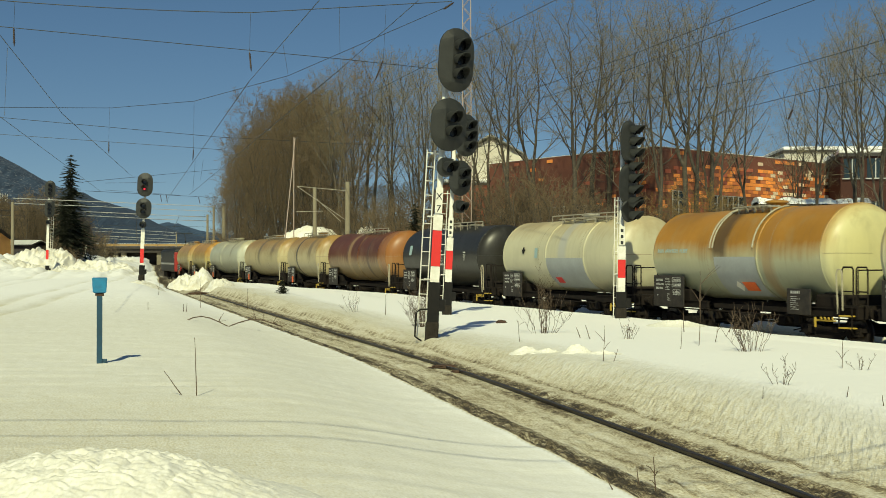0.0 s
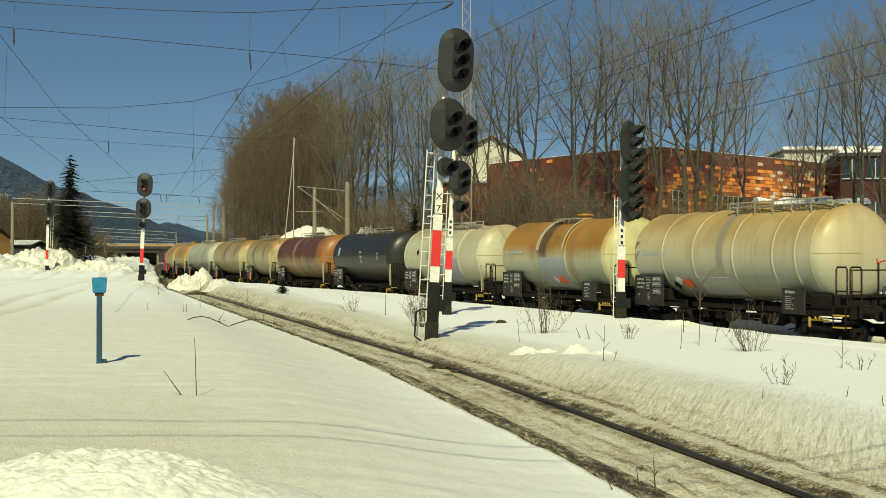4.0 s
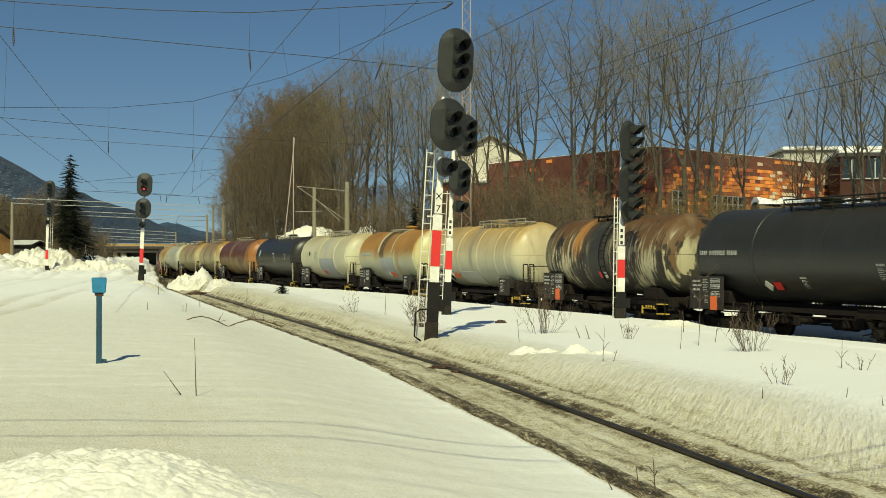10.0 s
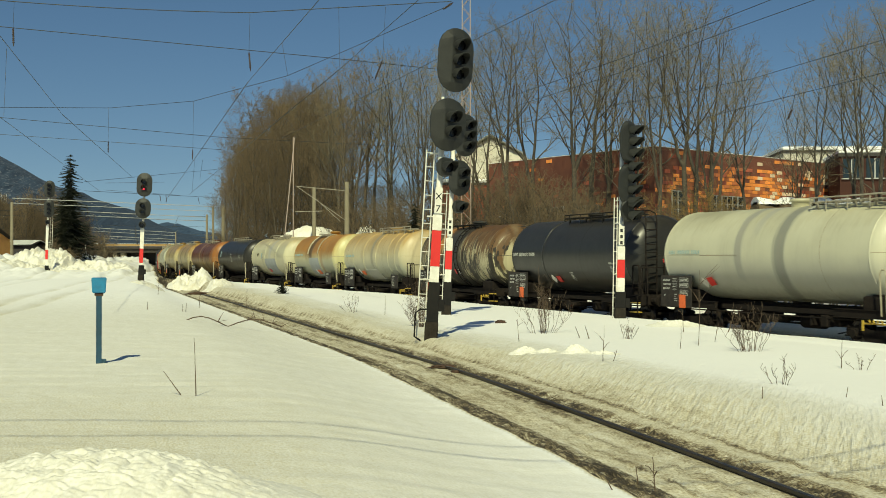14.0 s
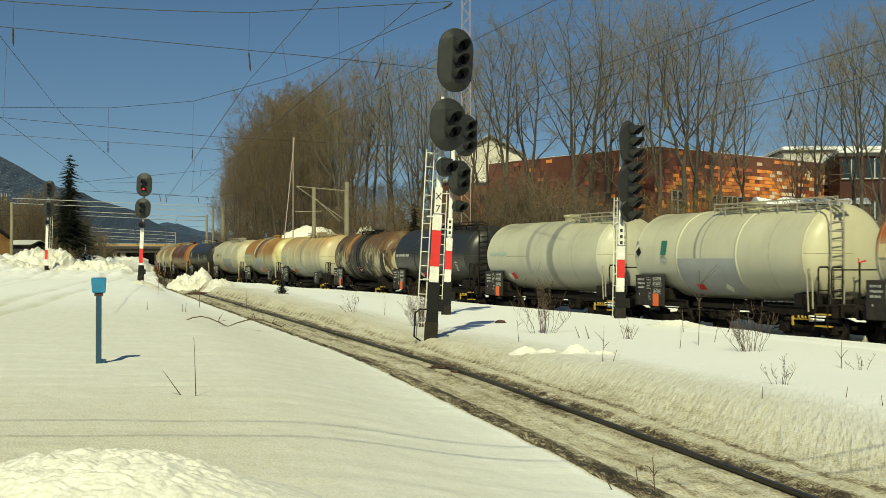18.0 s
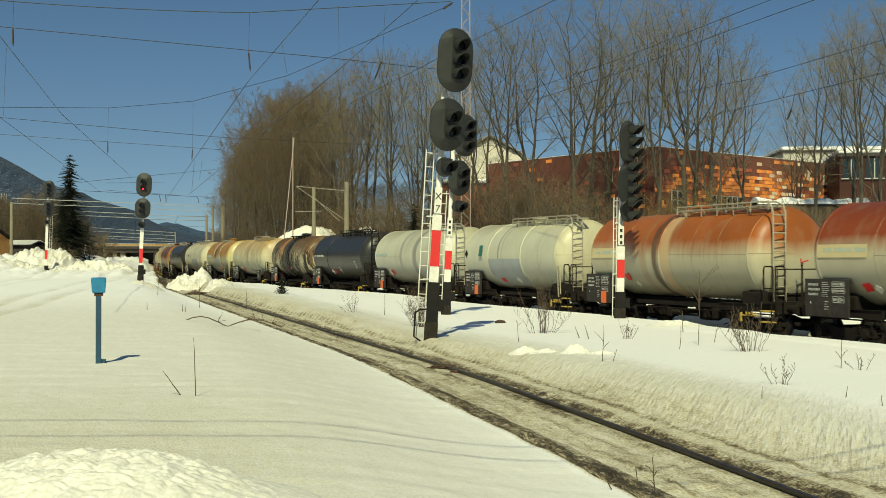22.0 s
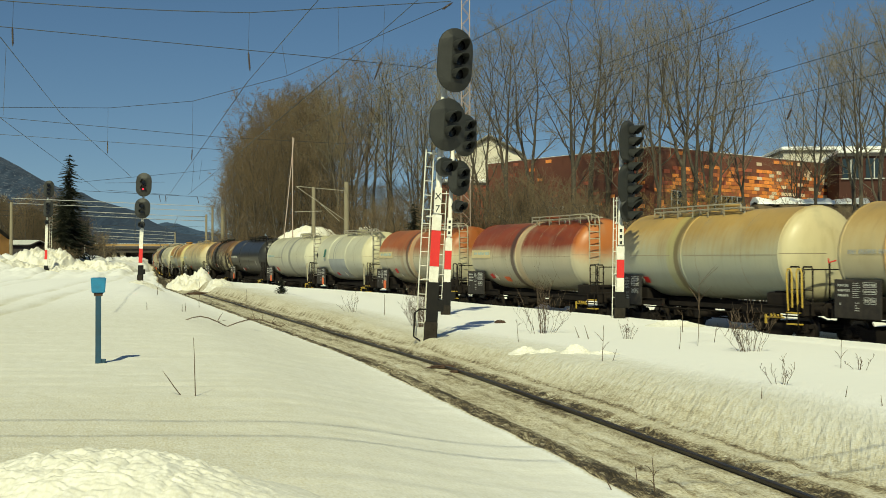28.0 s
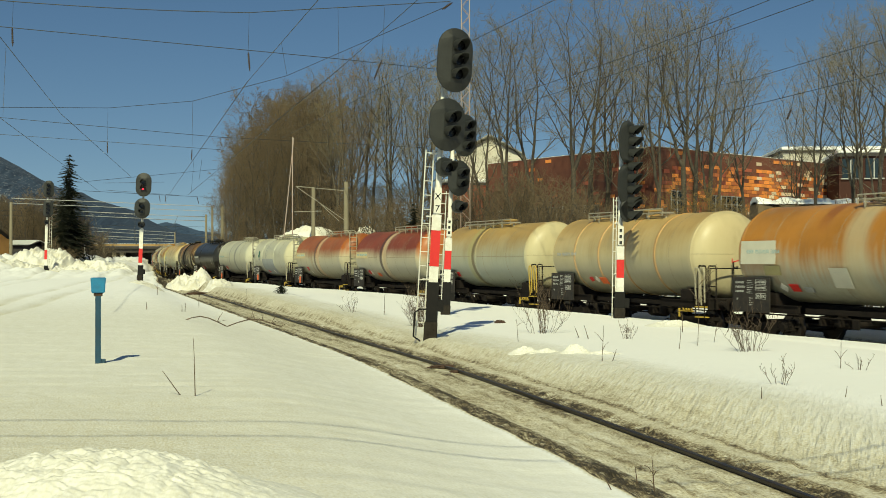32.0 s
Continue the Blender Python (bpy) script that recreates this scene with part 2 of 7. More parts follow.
def path(bm, pts, r, seg=6):
    """A round bar bent along a line of points."""
    pts = [Vector(p) for p in pts]
    rings = []
    for k, p in enumerate(pts):
        d = pts[min(k + 1, len(pts) - 1)] - pts[max(k - 1, 0)]
        q = d.to_track_quat("Z", "Y").to_matrix()
        if rings:
            u = (last - d * (last.dot(d) / d.length_squared)).normalized()
        else:
            u = q.col[0].normalized()
        w, last = d.normalized().cross(u), u
        rings.append([bm.verts.new(p + (u * math.cos(2 * math.pi * i / seg) + w * math.sin(2 * math.pi * i / seg)) * r) for i in range(seg)])
    for a, b in zip(rings, rings[1:]):
        for i in range(seg):
            j = (i + 1) % seg
            bm.faces.new((a[i], a[j], b[j], b[i]))
    bm.faces.new(rings[0][::-1])
    bm.faces.new(rings[-1])
    return bm


def lathe(bm, profile, seg=32, axis="X", caps=False):
    """Turns (along, radius) pairs about an axis."""
    rings = []
    for u, r in profile:
        ring = []
        for i in range(seg):
            a = 2 * math.pi * i / seg
            p = (u, r * math.cos(a), r * math.sin(a)) if axis == "X" else (r * math.cos(a), r * math.sin(a), u)
            ring.append(bm.verts.new(p))
        rings.append(ring)
    for q, w in zip(rings, rings[1:]):
        for i in range(seg):
            j = (i + 1) % seg
            bm.faces.new((q[i], q[j], w[j], w[i]))
    if caps:
        bm.faces.new(rings[0][::-1])
        bm.faces.new(rings[-1])
    bmesh.ops.recalc_face_normals(bm, faces=bm.faces)
    return bm


def B():
    return bmesh.new()


# ---- the two tracks in plan ----
STEP = 0.5
ARC = np.arange(-80, 420 + STEP / 2, STEP)
CURVE = np.interp(ARC, [-80, 40, 60, 80, 120, 130, 140], [-0.00025, -0.0003, 0, 0.0009, 0.0036, 0.0036, 0])
HEAD = np.cumsum(CURVE) * STEP
HEAD += math.atan(-0.3982) - HEAD[160]
MAIN_X, MAIN_Y = np.cumsum(np.sin(HEAD)) * STEP, np.cumsum(np.cos(HEAD)) * STEP
MAIN_X += 12.58 - MAIN_X[160]
MAIN_Y += 33.0 - MAIN_Y[160]


def on_main(s):
    return float(np.interp(s, ARC, MAIN_X)), float(np.interp(s, ARC, MAIN_Y))


# the siding: its right rail's line, x over y, and the height of its rails
SIDE_Y = np.array([-40, -10, 11.6, 24.9, 56.8, 90, 130.0, 140])
SIDE_X = np.array([13.6, 8.0, 3.56, 0.41, -8.9, -18.4, -29.0, -31.6])
yy = np.arange(-40, 140.1, 0.5)
xx = np.interp(yy, SIDE_Y, SIDE_X)
for _ in range(40):
    xx[1:-1] = (xx[:-2] + 2 * xx[1:-1] + xx[2:]) / 4
SIDE_Y, SIDE_X = yy, xx
SIDE_Z = 0.25


def side_level(y):
    return SIDE_Z * np.clip((128 - y) / 60, 0, 1)


def value_noise(x, y, seed):
    """Smooth noise of unit grain between -1 and 1."""
    tab = np.random.RandomState(seed).rand(128, 128) * 2 - 1
    xi, yi = np.floor(x).astype(int), np.floor(y).astype(int)
    fx, fy = x - xi, y - yi
    fx, fy = fx * fx * (3 - 2 * fx), fy * fy * (3 - 2 * fy)
    g = lambda i, j: tab[i % 128, j % 128]
    return (g(xi, yi) * (1 - fx) + g(xi + 1, yi) * fx) * (1 - fy) + (g(xi, yi + 1) * (1 - fx) + g(xi + 1, yi + 1) * fx) * fy


def smooth(a, b, v):
    t = np.clip((v - a) / (b - a), 0, 1)
    return t * t * (3 - 2 * t)


def lateral(x, y):
    """How far right of the siding's centre line and of the main track's centre line."""
    c, k = 0.968, 0.74
    d1 = (x - np.interp(y, SIDE_Y, SIDE_X)) * c + k
    d2 = (x - np.interp(y, MAIN_Y, MAIN_X)) * 0.94
    return d1, d2


def ground_height(x, y, detail=True):
    x, y = np.asarray(x, float), np.asarray(y, float)
    d1, d2 = lateral(x, y)
    big = value_noise(x / 9 + 3, y / 9, 1) * 0.09 + value_noise(x / 3.1, y / 4.2, 2) * 0.035
    lev = side_level(y)
    near = smooth(150, 110, y) * smooth(-45, -30, y)
    # plain on the camera's side
    left = 0.80 + 0.3 * smooth(30, 85, y) + big * smooth(4, 14, y) * 0.7
    left = left - (left - 0.42 - lev * 0.2) * smooth(-4.2, -1.5, d1)
    left_bank = smooth(-1.02, -1.32, d1)
    bed = lev - 0.06 + 0.10 * smooth(-0.45, -0.62, d1)
    # strip between the tracks
    mid = 0.56 + big * 0.8 + 0.12 * smooth(45, 70, y)
    rise = smooth(1.15, 2.7 - 0.85 * smooth(20, 30, y), d1 + value_noise(y / 2.6, y * 0 + 7, 5) * 0.10)
    toe = 0.10 * smooth(0.8, 1.15, d1)
    strip = bed + toe + (mid - bed - toe) * rise
    # the strip falls towards the main line, below a low ploughed ledge
    strip = strip + (0.05 * smooth(-4.75, -4.55, d2 + value_noise(y / 2.2, y * 0 + 2, 29) * 0.12) - 0.13 * smooth(-7.0, -3.6, d2)) * smooth(41, 31, y)
    drop = smooth(-2.5, -1.75, d2 + value_noise(x / 1.5, y / 1.5, 9) * 0.18 + 0.95 * smooth(48, 30, y))
    strip = strip * (1 - drop) + (-0.16) * drop
    beyond = -0.16 + 0.75 * smooth(1.7, 3.2, d2) + 0.9 * smooth(5, 26, d2) + big * 1.5 * smooth(3, 8, d2)
    right = np.where(d2 > 0, beyond, strip)
    a = np.where(d1 < 0, bed + (left - bed) * left_bank, right)
    a = np.where((d1 < 0) & (d2 > -1.7), -0.16, a)
    plain = np.where(d2 > 0, beyond, np.where(d2 > -2.6, strip, 1.0 + big))
    z = a * near + plain * (1 - near)
    if detail:
        u_along = y + 0.25 * x
        ridge = smooth(1.0, 1.5, d1) * smooth(4.5, 2.6, d1) * near * (d2 < -2.5)
        z = z + ridge * (value_noise(d1 * 2.6, u_along / 6, 18) * 0.02 + value_noise(d1 * 7, u_along / 3, 19) * 0.01)
        rough = smooth(0.9, 1.4, d1) * smooth(5.5, 2.2, d1) * near
        z = z + rough * (value_noise(x * 1.7, y * 0.7, 11) * 0.012 + value_noise((x - 0.31 * y) * 9, y * 1.3, 12) * 0.014 + value_noise((x - 0.31 * y) * 16, y * 2.2, 17) * 0.014)
        inbed = smooth(0.66, 0.5, np.abs(d1)) * near
        z = z + inbed * (value_noise(x * 6, y * 1.5, 13) * 0.025 + value_noise(x * 13, y * 4, 14) * 0.022)
        z = z + left_bank * (d1 < 0) * near * (value_noise(x * 1.1, y * 2.6, 15) * 0.012)
        wall = smooth(-1.30, -1.18, d1) * smooth(-0.6, -0.85, d1) * near
        z = z + wall * (value_noise(x * 4, y * 3, 16) * 0.03 + np.abs(value_noise(x * 8, y * 6, 20)) * 0.06)
        clod = smooth(0.80, 0.86, d1) * smooth(1.12, 0.98, d1) * near
        z = z + clod * np.abs(value_noise(x * 8, y * 5, 28)) * 0.05
    for off in (0.0, 1.5, 5.2, 6.7):
        u = x + 6.4 + off + 0.19 * y
        z = z - 0.07 * np.exp(-(u / 0.28) ** 2) * smooth(26, 40, y) * smooth(190, 140, y)
    # ploughed heaps round the far end of the yard
    heap = smooth(85, 100, y) * smooth(175, 140, y) * smooth(-3.0, -6.0, d2) * smooth(-60, -40, x)
    z = z + heap * (0.25 + 0.5 * np.maximum(0, value_noise(x / 3.3, y / 7, 21)) + 0.25 * value_noise(x, y / 2.5, 22) + 0.15 * value_noise(x * 2.2, y / 1.1, 26) + 0.16 * value_noise(x * 4.1, y / 0.7, 27))
    bank = smooth(-36, -44, x + (y - 110) * 0.05) * smooth(88, 112, y) * smooth(420, 200, y)
    z = z + bank * (1.1 + 0.6 * value_noise(x / 3, y / 6, 23) + 0.5 * value_noise(x / 0.9, y / 1.6, 24) + 0.3 * value_noise(x * 2.1, y / 0.9, 25))
    return z


def ground_dirt(x, y):
    d1, d2 = lateral(x, y)
    near = smooth(150, 120, y)
    n = value_noise(x * 0.9, y * 0.35, 41) * 0.5 + 0.5
    lane = value_noise(d1 * 7.5, y * 0.25, 44) * 0.5 + 0.5
    between = smooth(0.98, 0.92, np.abs(d1)) * (0.475 + 0.06 * n + 0.28 * lane ** 3 + 0.10 * smooth(0.50, 0.68, d1))
    edge = d1 + 0.035 * value_noise(y / 0.9, y * 0 + 5, 45)
    slope = smooth(0.76, 0.80, d1) * smooth(1.10, 0.96, edge) * (0.76 + 0.14 * n) + smooth(0.96, 1.10, edge) * (0.48 + 0.06 * n) * smooth(1.46, 1.34, d1)
    slope = slope + 0.20 * np.exp(-((edge - 1.36) / 0.05) ** 2) + (0.32 + 0.08 * n + 0.13 * smooth(2.6, 1.5, d1)) * smooth(1.34, 1.46, d1) * smooth(4.6, 2.4, d1)
    wall = smooth(-1.36, -1.27, d1) * smooth(-0.42, -0.66, edge + 0.16 * (lane - 0.5)) * (0.70 + 0.22 * lane)
    train = smooth(-1.95, -1.6, d2 + 0.95 * smooth(48, 30, y)) * smooth(2.6, 1.9, d2) * 0.85
    patchy = 0.34 * smooth(80, 120, y)
    ruts = sum(np.exp(-((x + 6.4 + off + 0.19 * y) / 0.3) ** 2) for off in (0.0, 1.5, 5.2, 6.7)) * smooth(28, 45, y) * smooth(190, 150, y) * 0.30
    patchy = patchy + ruts
    old = (0.30 * smooth(70, 30, y) + 0.12 * smooth(20, 9, y)) * (0.35 + 0.65 * smooth(3.0, -3.0, x)) * smooth(-1.25, -1.5, d1)      # darker snow on the open yard, more so nearby and to the left
    return np.clip(np.maximum.reduce([old, between * near, slope * near * smooth(0.3, -0.8, d2), wall * near, train]) + patchy * (0.3 + 0.7 * n), 0, 1)


def build_ground():
    rows = [-3000, -800, -200, -60, -20, -8, -2, 2, 4]
    y = 5.0
    while y < 210:
        rows.append(y)
        y *= 1.0055
    while y < 4500:
        rows.append(y)
        y *= 1.07
    cols = [-40, -12, -5, -2.2, -1.2, -0.8] + list(np.linspace(-0.55, 0.55, 420)) + [0.8, 1.2, 2.2, 5, 12, 40]
    yg, ug = np.meshgrid(np.array(rows), np.array(cols), indexing="ij")
    xg = ug * (np.maximum(np.abs(yg), 5) + 4)
    zg = ground_height(xg, yg)
    nr, nc = xg.shape
    v = np.stack([xg, yg, zg], -1).reshape(-1, 3)
    i = np.arange(nr * nc).reshape(nr, nc)
    f = np.stack([i[:-1, :-1], i[:-1, 1:], i[1:, 1:], i[1:, :-1]], -1).reshape(-1, 4)
    me = bpy.data.meshes.new("ground")
    me.vertices.add(len(v))
    me.vertices.foreach_set("co", v.ravel())
    me.loops.add(f.size)
    me.loops.foreach_set("vertex_index", f.ravel())
    me.polygons.add(len(f))
    me.polygons.foreach_set("loop_start", np.arange(0, f.size, 4))
    me.polygons.foreach_set("use_smooth", np.ones(len(f), bool))
    me.update(calc_edges=True)
    at = me.attributes.new("dirt", "FLOAT", "POINT")
    at.data.foreach_set("value", ground_dirt(xg, yg).ravel())
    d1, d2 = lateral(xg, yg)
    at = me.attributes.new("grit", "FLOAT", "POINT")
    at.data.foreach_set("value", (smooth(1.25, 1.55, d1) * smooth(5.0, 2.8, d1) * smooth(-0.8, -1.6, d2) * smooth(150, 120, yg)).ravel())
    at = me.attributes.new("track", "FLOAT_VECTOR", "POINT")
    at.data.foreach_set("vector", np.stack([d1, yg * 1.03, zg * 0], -1).ravel())
    me.materials.append(M["snow"])
    tagged(new("ground", me), "deep white snow over a station yard, dirty beside the rails", "ground", kind="structure")


def G(x, y):
    return float(ground_height(np.array([x]), np.array([y]), False)[0])


build_ground()


def rail_line(pts, name, parent):
    """A flat-bottomed rail along a line of points."""
    prof = [(-0.07, -0.16), (0.07, -0.16), (0.07, -0.14), (0.012, -0.12), (0.012, -0.045), (0.036, -0.035), (0.036, -0.004),
            (0.03, 0), (-0.03, 0), (-0.036, -0.004), (-0.036, -0.035), (-0.012, -0.045), (-0.012, -0.12), (-0.07, -0.14)]
    bm, last = B(), None
    for k, p in enumerate(pts):
        a, b = Vector(pts[max(k - 1, 0)]), Vector(pts[min(k + 1, len(pts) - 1)])
        d = (b - a).normalized()
        n = Vector((d.y, -d.x, 0))
        ring = [bm.verts.new(Vector(p) + n * u + Vector((0, 0, w))) for u, w in prof]
        if last:
            for i in range(len(prof)):
                j = (i + 1) % len(prof)
                bm.faces.new((last[i], last[j], ring[j], ring[i]))
        last = ring
    bmesh.ops.recalc_face_normals(bm, faces=bm.faces)
    part(name, bm, M["rail"], parent)


siding = tagged(new("siding_track"), "half-buried siding rails in dirty melting snow", "railway track", kind="structure")
for off in (0.0, -1.505):
    rail_line([(float(np.interp(y, SIDE_Y, SIDE_X)) + off / 0.968 * (1 if off else 1), y, float(side_level(y)) + 0.0) for y in np.arange(-38, 128, 1.5)], "rail", siding)
main_track = tagged(new("main_track"), "main line rails under the tank train", "railway track", kind="structure")
for off in (-0.753, 0.753):
    pts = []
    for s in np.arange(-78, 400, 2.0):
        h = float(np.interp(s, ARC, HEAD))
        x, y = on_main(s)
        pts.append((x + math.cos(h) * off, y - math.sin(h) * off, 0.0))
    rail_line(pts, "rail", main_track)


# ---- the train ----
def tank_material(name, base, top, cut, soft, grime=(0.12, 0.09, 0.06), belly_amt=0.35, streak=0.5, low=None, patch=None, rough=0.42, bands=(), drip=1.0, flake=0.0):
    """Tank paint: base colour, spilt product or rust from the crown down to height cut, run-down streaks, and dirty belts at
    places along the tank given as (place, half width, colour)."""
    base, top, low = [c and (c[0] * 0.9, c[1] * 0.89, c[2] * 0.80) for c in (base, top, low)]
    m = bpy.data.materials.new(name)
    m.use_nodes = True
    nt = m.node_tree
    L = nt.links.new
    b = nt.nodes["Principled BSDF"]
    b.inputs["Roughness"].default_value = rough
    tc = nt.nodes.new("ShaderNodeTexCoord")
    sep = nt.nodes.new("ShaderNodeSeparateXYZ")
    L(tc.outputs["Object"], sep.inputs[0])

    def noise_at(scale, stretch, detail=5):
        mp = nt.nodes.new("ShaderNodeMapping")
        mp.inputs["Scale"].default_value = stretch
        L(tc.outputs["Object"], mp.inputs[0])
        n = nt.nodes.new("ShaderNodeTexNoise")
        n.inputs["Scale"].default_value, n.inputs["Detail"].default_value = scale, detail
        L(mp.outputs[0], n.inputs["Vector"])
        return n.outputs[0]

    def mth(op, *v):
        n = nt.nodes.new("ShaderNodeMath")
        n.operation = op
        for i, q in enumerate(v):
            if isinstance(q, (int, float)):
                n.inputs[i].default_value = q
            else:
                L(q, n.inputs[i])
        return n.outputs[0]

    def ramp(v, a, c, hi=1.0):
        n = nt.nodes.new("ShaderNodeMapRange")
        n.inputs[1].default_value, n.inputs[2].default_value, n.inputs[4].default_value = a, c, hi
        L(v, n.inputs[0])
        return n.outputs[0]

    def blend(f, a, c):
        n = nt.nodes.new("ShaderNodeMix")
        n.data_type = "RGBA"
        L(f, n.inputs[0])
        for i, q in ((6, a), (7, c)):
            if isinstance(q, tuple):
                n.inputs[i].default_value = (*q, 1)
            else:
                L(q, n.inputs[i])
        return n.outputs[2]

    big = noise_at(0.55, (1, 1, 1))
    fine = noise_at(6.0, (1, 1, 1))
    run = noise_at(3.0, (2.6, 1, 0.10), 8)
    patchy = noise_at(1.7, (1, 1, 0.6), 9)
    col = blend(ramp(big, 0.42, 0.75, 0.7), base, tuple(c * 0.78 for c in base))
    if low:
        col = blend(ramp(mth("MULTIPLY_ADD", big, 0.6, mth("MULTIPLY", sep.outputs[2], -1.0)), 0.25, 0.95), col, low)
    edge = mth("ADD", sep.outputs[2], mth("MULTIPLY_ADD", run, soft * 1.4 * drip, mth("MULTIPLY_ADD", big, soft, -0.5 * soft - 0.7 * soft * drip)))
    if patch:
        edge = mth("ADD", edge, mth("MULTIPLY", ramp(mth("ABSOLUTE", mth("SUBTRACT", sep.outputs[0], patch[0])), patch[1], patch[1] * 0.6), patch[2]))
    rust = blend(ramp(big, 0.35, 0.7), top, tuple(c * 0.74 for c in top))
    col = blend(ramp(edge, cut - soft * 0.5, cut + soft * 0.5), col, rust)
    if flake:
        rusty = noise_at(1.6, (6.0, 0.8, 0.5), 12)
        high = mth("MULTIPLY", sep.outputs[2], 0.10)
        col = blend(ramp(mth("ADD", rusty, high), 0.47, 0.56, 0.95), col, (0.115, 0.058, 0.022))
        chips = noise_at(1.5, (8.5, 1.0, 0.8), 14)
        blot = noise_at(0.9, (1.0, 1, 0.9), 8)
        low_dark = mth("MULTIPLY", sep.outputs[2], 0.11)
        col = blend(ramp(mth("ADD", low_dark, mth("ADD", chips, mth("MULTIPLY", mth("SUBTRACT", blot, 0.5), 1.1))), 0.488, 0.452, flake), col, (0.024, 0.021, 0.018))
    for x0, w, c, a, *least in bands:
        f = ramp(mth("ADD", mth("ABSOLUTE", mth("SUBTRACT", sep.outputs[0], x0)), mth("MULTIPLY", mth("SUBTRACT", run, 0.5), min(w * 1.5, 0.3))), w, w * 0.45, a)
        if least:
            f = mth("MULTIPLY", f, ramp(mth("MULTIPLY_ADD", patchy, 0.8, sep.outputs[2]), least[0] + 0.1, least[0] + 0.7))
        col = blend(f, col, c)
    dirt = mth("MULTIPLY", ramp(run, 0.52, 0.76, streak * 0.6), ramp(big, 0.3, 0.65))
    col = blend(dirt, col, grime)
    col = blend(ramp(patchy, 0.52, 0.78, 0.30), col, tuple(0.55 * c + 0.45 * g for c, g in zip(base, grime)))
    # the shell turns darker towards its bottom
    under = ramp(mth("MULTIPLY_ADD", fine, 0.5, sep.outputs[2]), -0.75, -1.35, belly_amt * 1.6)
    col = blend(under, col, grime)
    L(col, b.inputs["Base Color"])
    L(ramp(fine, 0.2, 0.8, 0.12), b.inputs["Coat Weight"])
    b.inputs["Specular IOR Level"].default_value = 0.3
    b.inputs["Coat Roughness"].default_value = 0.3
    bp = nt.nodes.new("ShaderNodeBump")
    bp.inputs["Strength"].default_value, bp.inputs["Distance"].default_value = 0.12, 0.02
    L(big, bp.inputs["Height"])
    L(bp.outputs[0], b.inputs["Normal"])
    return m


TANK_R, TANK_Z = 1.45, 2.65
shared = {}


def shared_mesh(key, build, mat, smooth=False):
    if key not in shared:
        bm = B()
        build(bm)
        shared[key] = mesh_from(key, bm, mat, smooth)
    return shared[key]


def wheelset_mesh(bm):
    for sgn in (-1, 1):
        prof = [(0.07, 0.10), (0.07, 0.36), (0.05, 0.40), (0.065, 0.46), (-0.055, 0.455), (-0.075, 0.485), (-0.075, 0.40), (-0.04, 0.36), (-0.04, 0.10)]
        rings = []
        for u, r in prof:
            rings.append([bm.verts.new((r * math.cos(2 * math.pi * i / 24), sgn * (0.75 + u), r * math.sin(2 * math.pi * i / 24))) for i in range(24)])
        for q, w in zip(rings, rings[1:]):
            for i in range(24):
                j = (i + 1) % 24
                bm.faces.new((q[i], q[j], w[j], w[i]))
        for k in range(5):
            a = 2 * math.pi * k / 5
            box(bm, (0.22 * math.cos(a), sgn * 0.822, 0.22 * math.sin(a)), (0.05, 0.02, 0.05))
    rod(bm, (0, -1.0, 0), (0, 1.0, 0), 0.085, 10)
    bmesh.ops.recalc_face_normals(bm, faces=bm.faces)


def bogie_frame_mesh(bm):
    for y in (-1.0, 1.0):
        pts = [(-1.25, 0.62), (-1.25, 0.42), (-0.62, 0.42), (-0.45, 0.26), (0.45, 0.26), (0.62, 0.42), (1.25, 0.42), (1.25, 0.62), (0.75, 0.72), (0.3, 0.60), (-0.3, 0.60), (-0.75, 0.72)]
        a = [bm.verts.new((x, y - 0.06, z)) for x, z in pts]
        b = [bm.verts.new((x, y + 0.06, z)) for x, z in pts]
        bm.faces.new(a)
        bm.faces.new(b[::-1])
        for i in range(len(pts)):
            j = (i + 1) % len(pts)
            bm.faces.new((a[j], a[i], b[i], b[j]))
    box(bm, (0, 0, 0.5), (0.35, 2.0, 0.28), 0.03)
    for x in (-1.24, 1.24):
        box(bm, (x, 0, 0.55), (0.1, 2.0, 0.12))
    bmesh.ops.recalc_face_normals(bm, faces=bm.faces)


def axlebox_mesh(bm):
    box(bm, (0, 0, 0), (0.3, 0.16, 0.3), 0.03)
    rod(bm, (0, 0.05, 0), (0, 0.14, 0), 0.12, 12)
    for dx in (-0.24, 0.24):
        box(bm, (dx, 0, -0.06), (0.2, 0.2, 0.05))


def spring_mesh(bm):
    prof = [(-0.04, 0.05)]
    for k in range(6):
        prof += [(-0.03 + k * 0.045, 0.065), (-0.018 + k * 0.045, 0.09), (0.005 + k * 0.045, 0.09), (0.012 + k * 0.045, 0.065)]
    lathe(bm, prof, 10, "Z")


def buffer_mesh(bm):
    rod(bm, (0, 0, 0), (0.32, 0, 0), 0.1, 12)
    rod(bm, (0.3, 0, 0), (0.56, 0, 0), 0.07, 12)
    rod(bm, (0.56, 0, 0), (0.60, 0, 0), 0.22, 16, 0.2)
    box(bm, (0.01, 0, 0), (0.04, 0.34, 0.34))


def coupling_mesh(bm):
    box(bm, (0.1, 0, 0), (0.3, 0.08, 0.14), 0.02)
    path(bm, [(0.25, -0.07, 0.03), (0.5, -0.07, -0.18), (0.72, -0.07, -0.02), (0.72, 0.07, -0.02), (0.5, 0.07, -0.18), (0.25, 0.07, 0.03)], 0.025, 6)
    path(bm, [(0.1, 0.3, -0.05), (0.3, 0.32, -0.35), (0.6, 0.3, -0.3)], 0.022, 6)


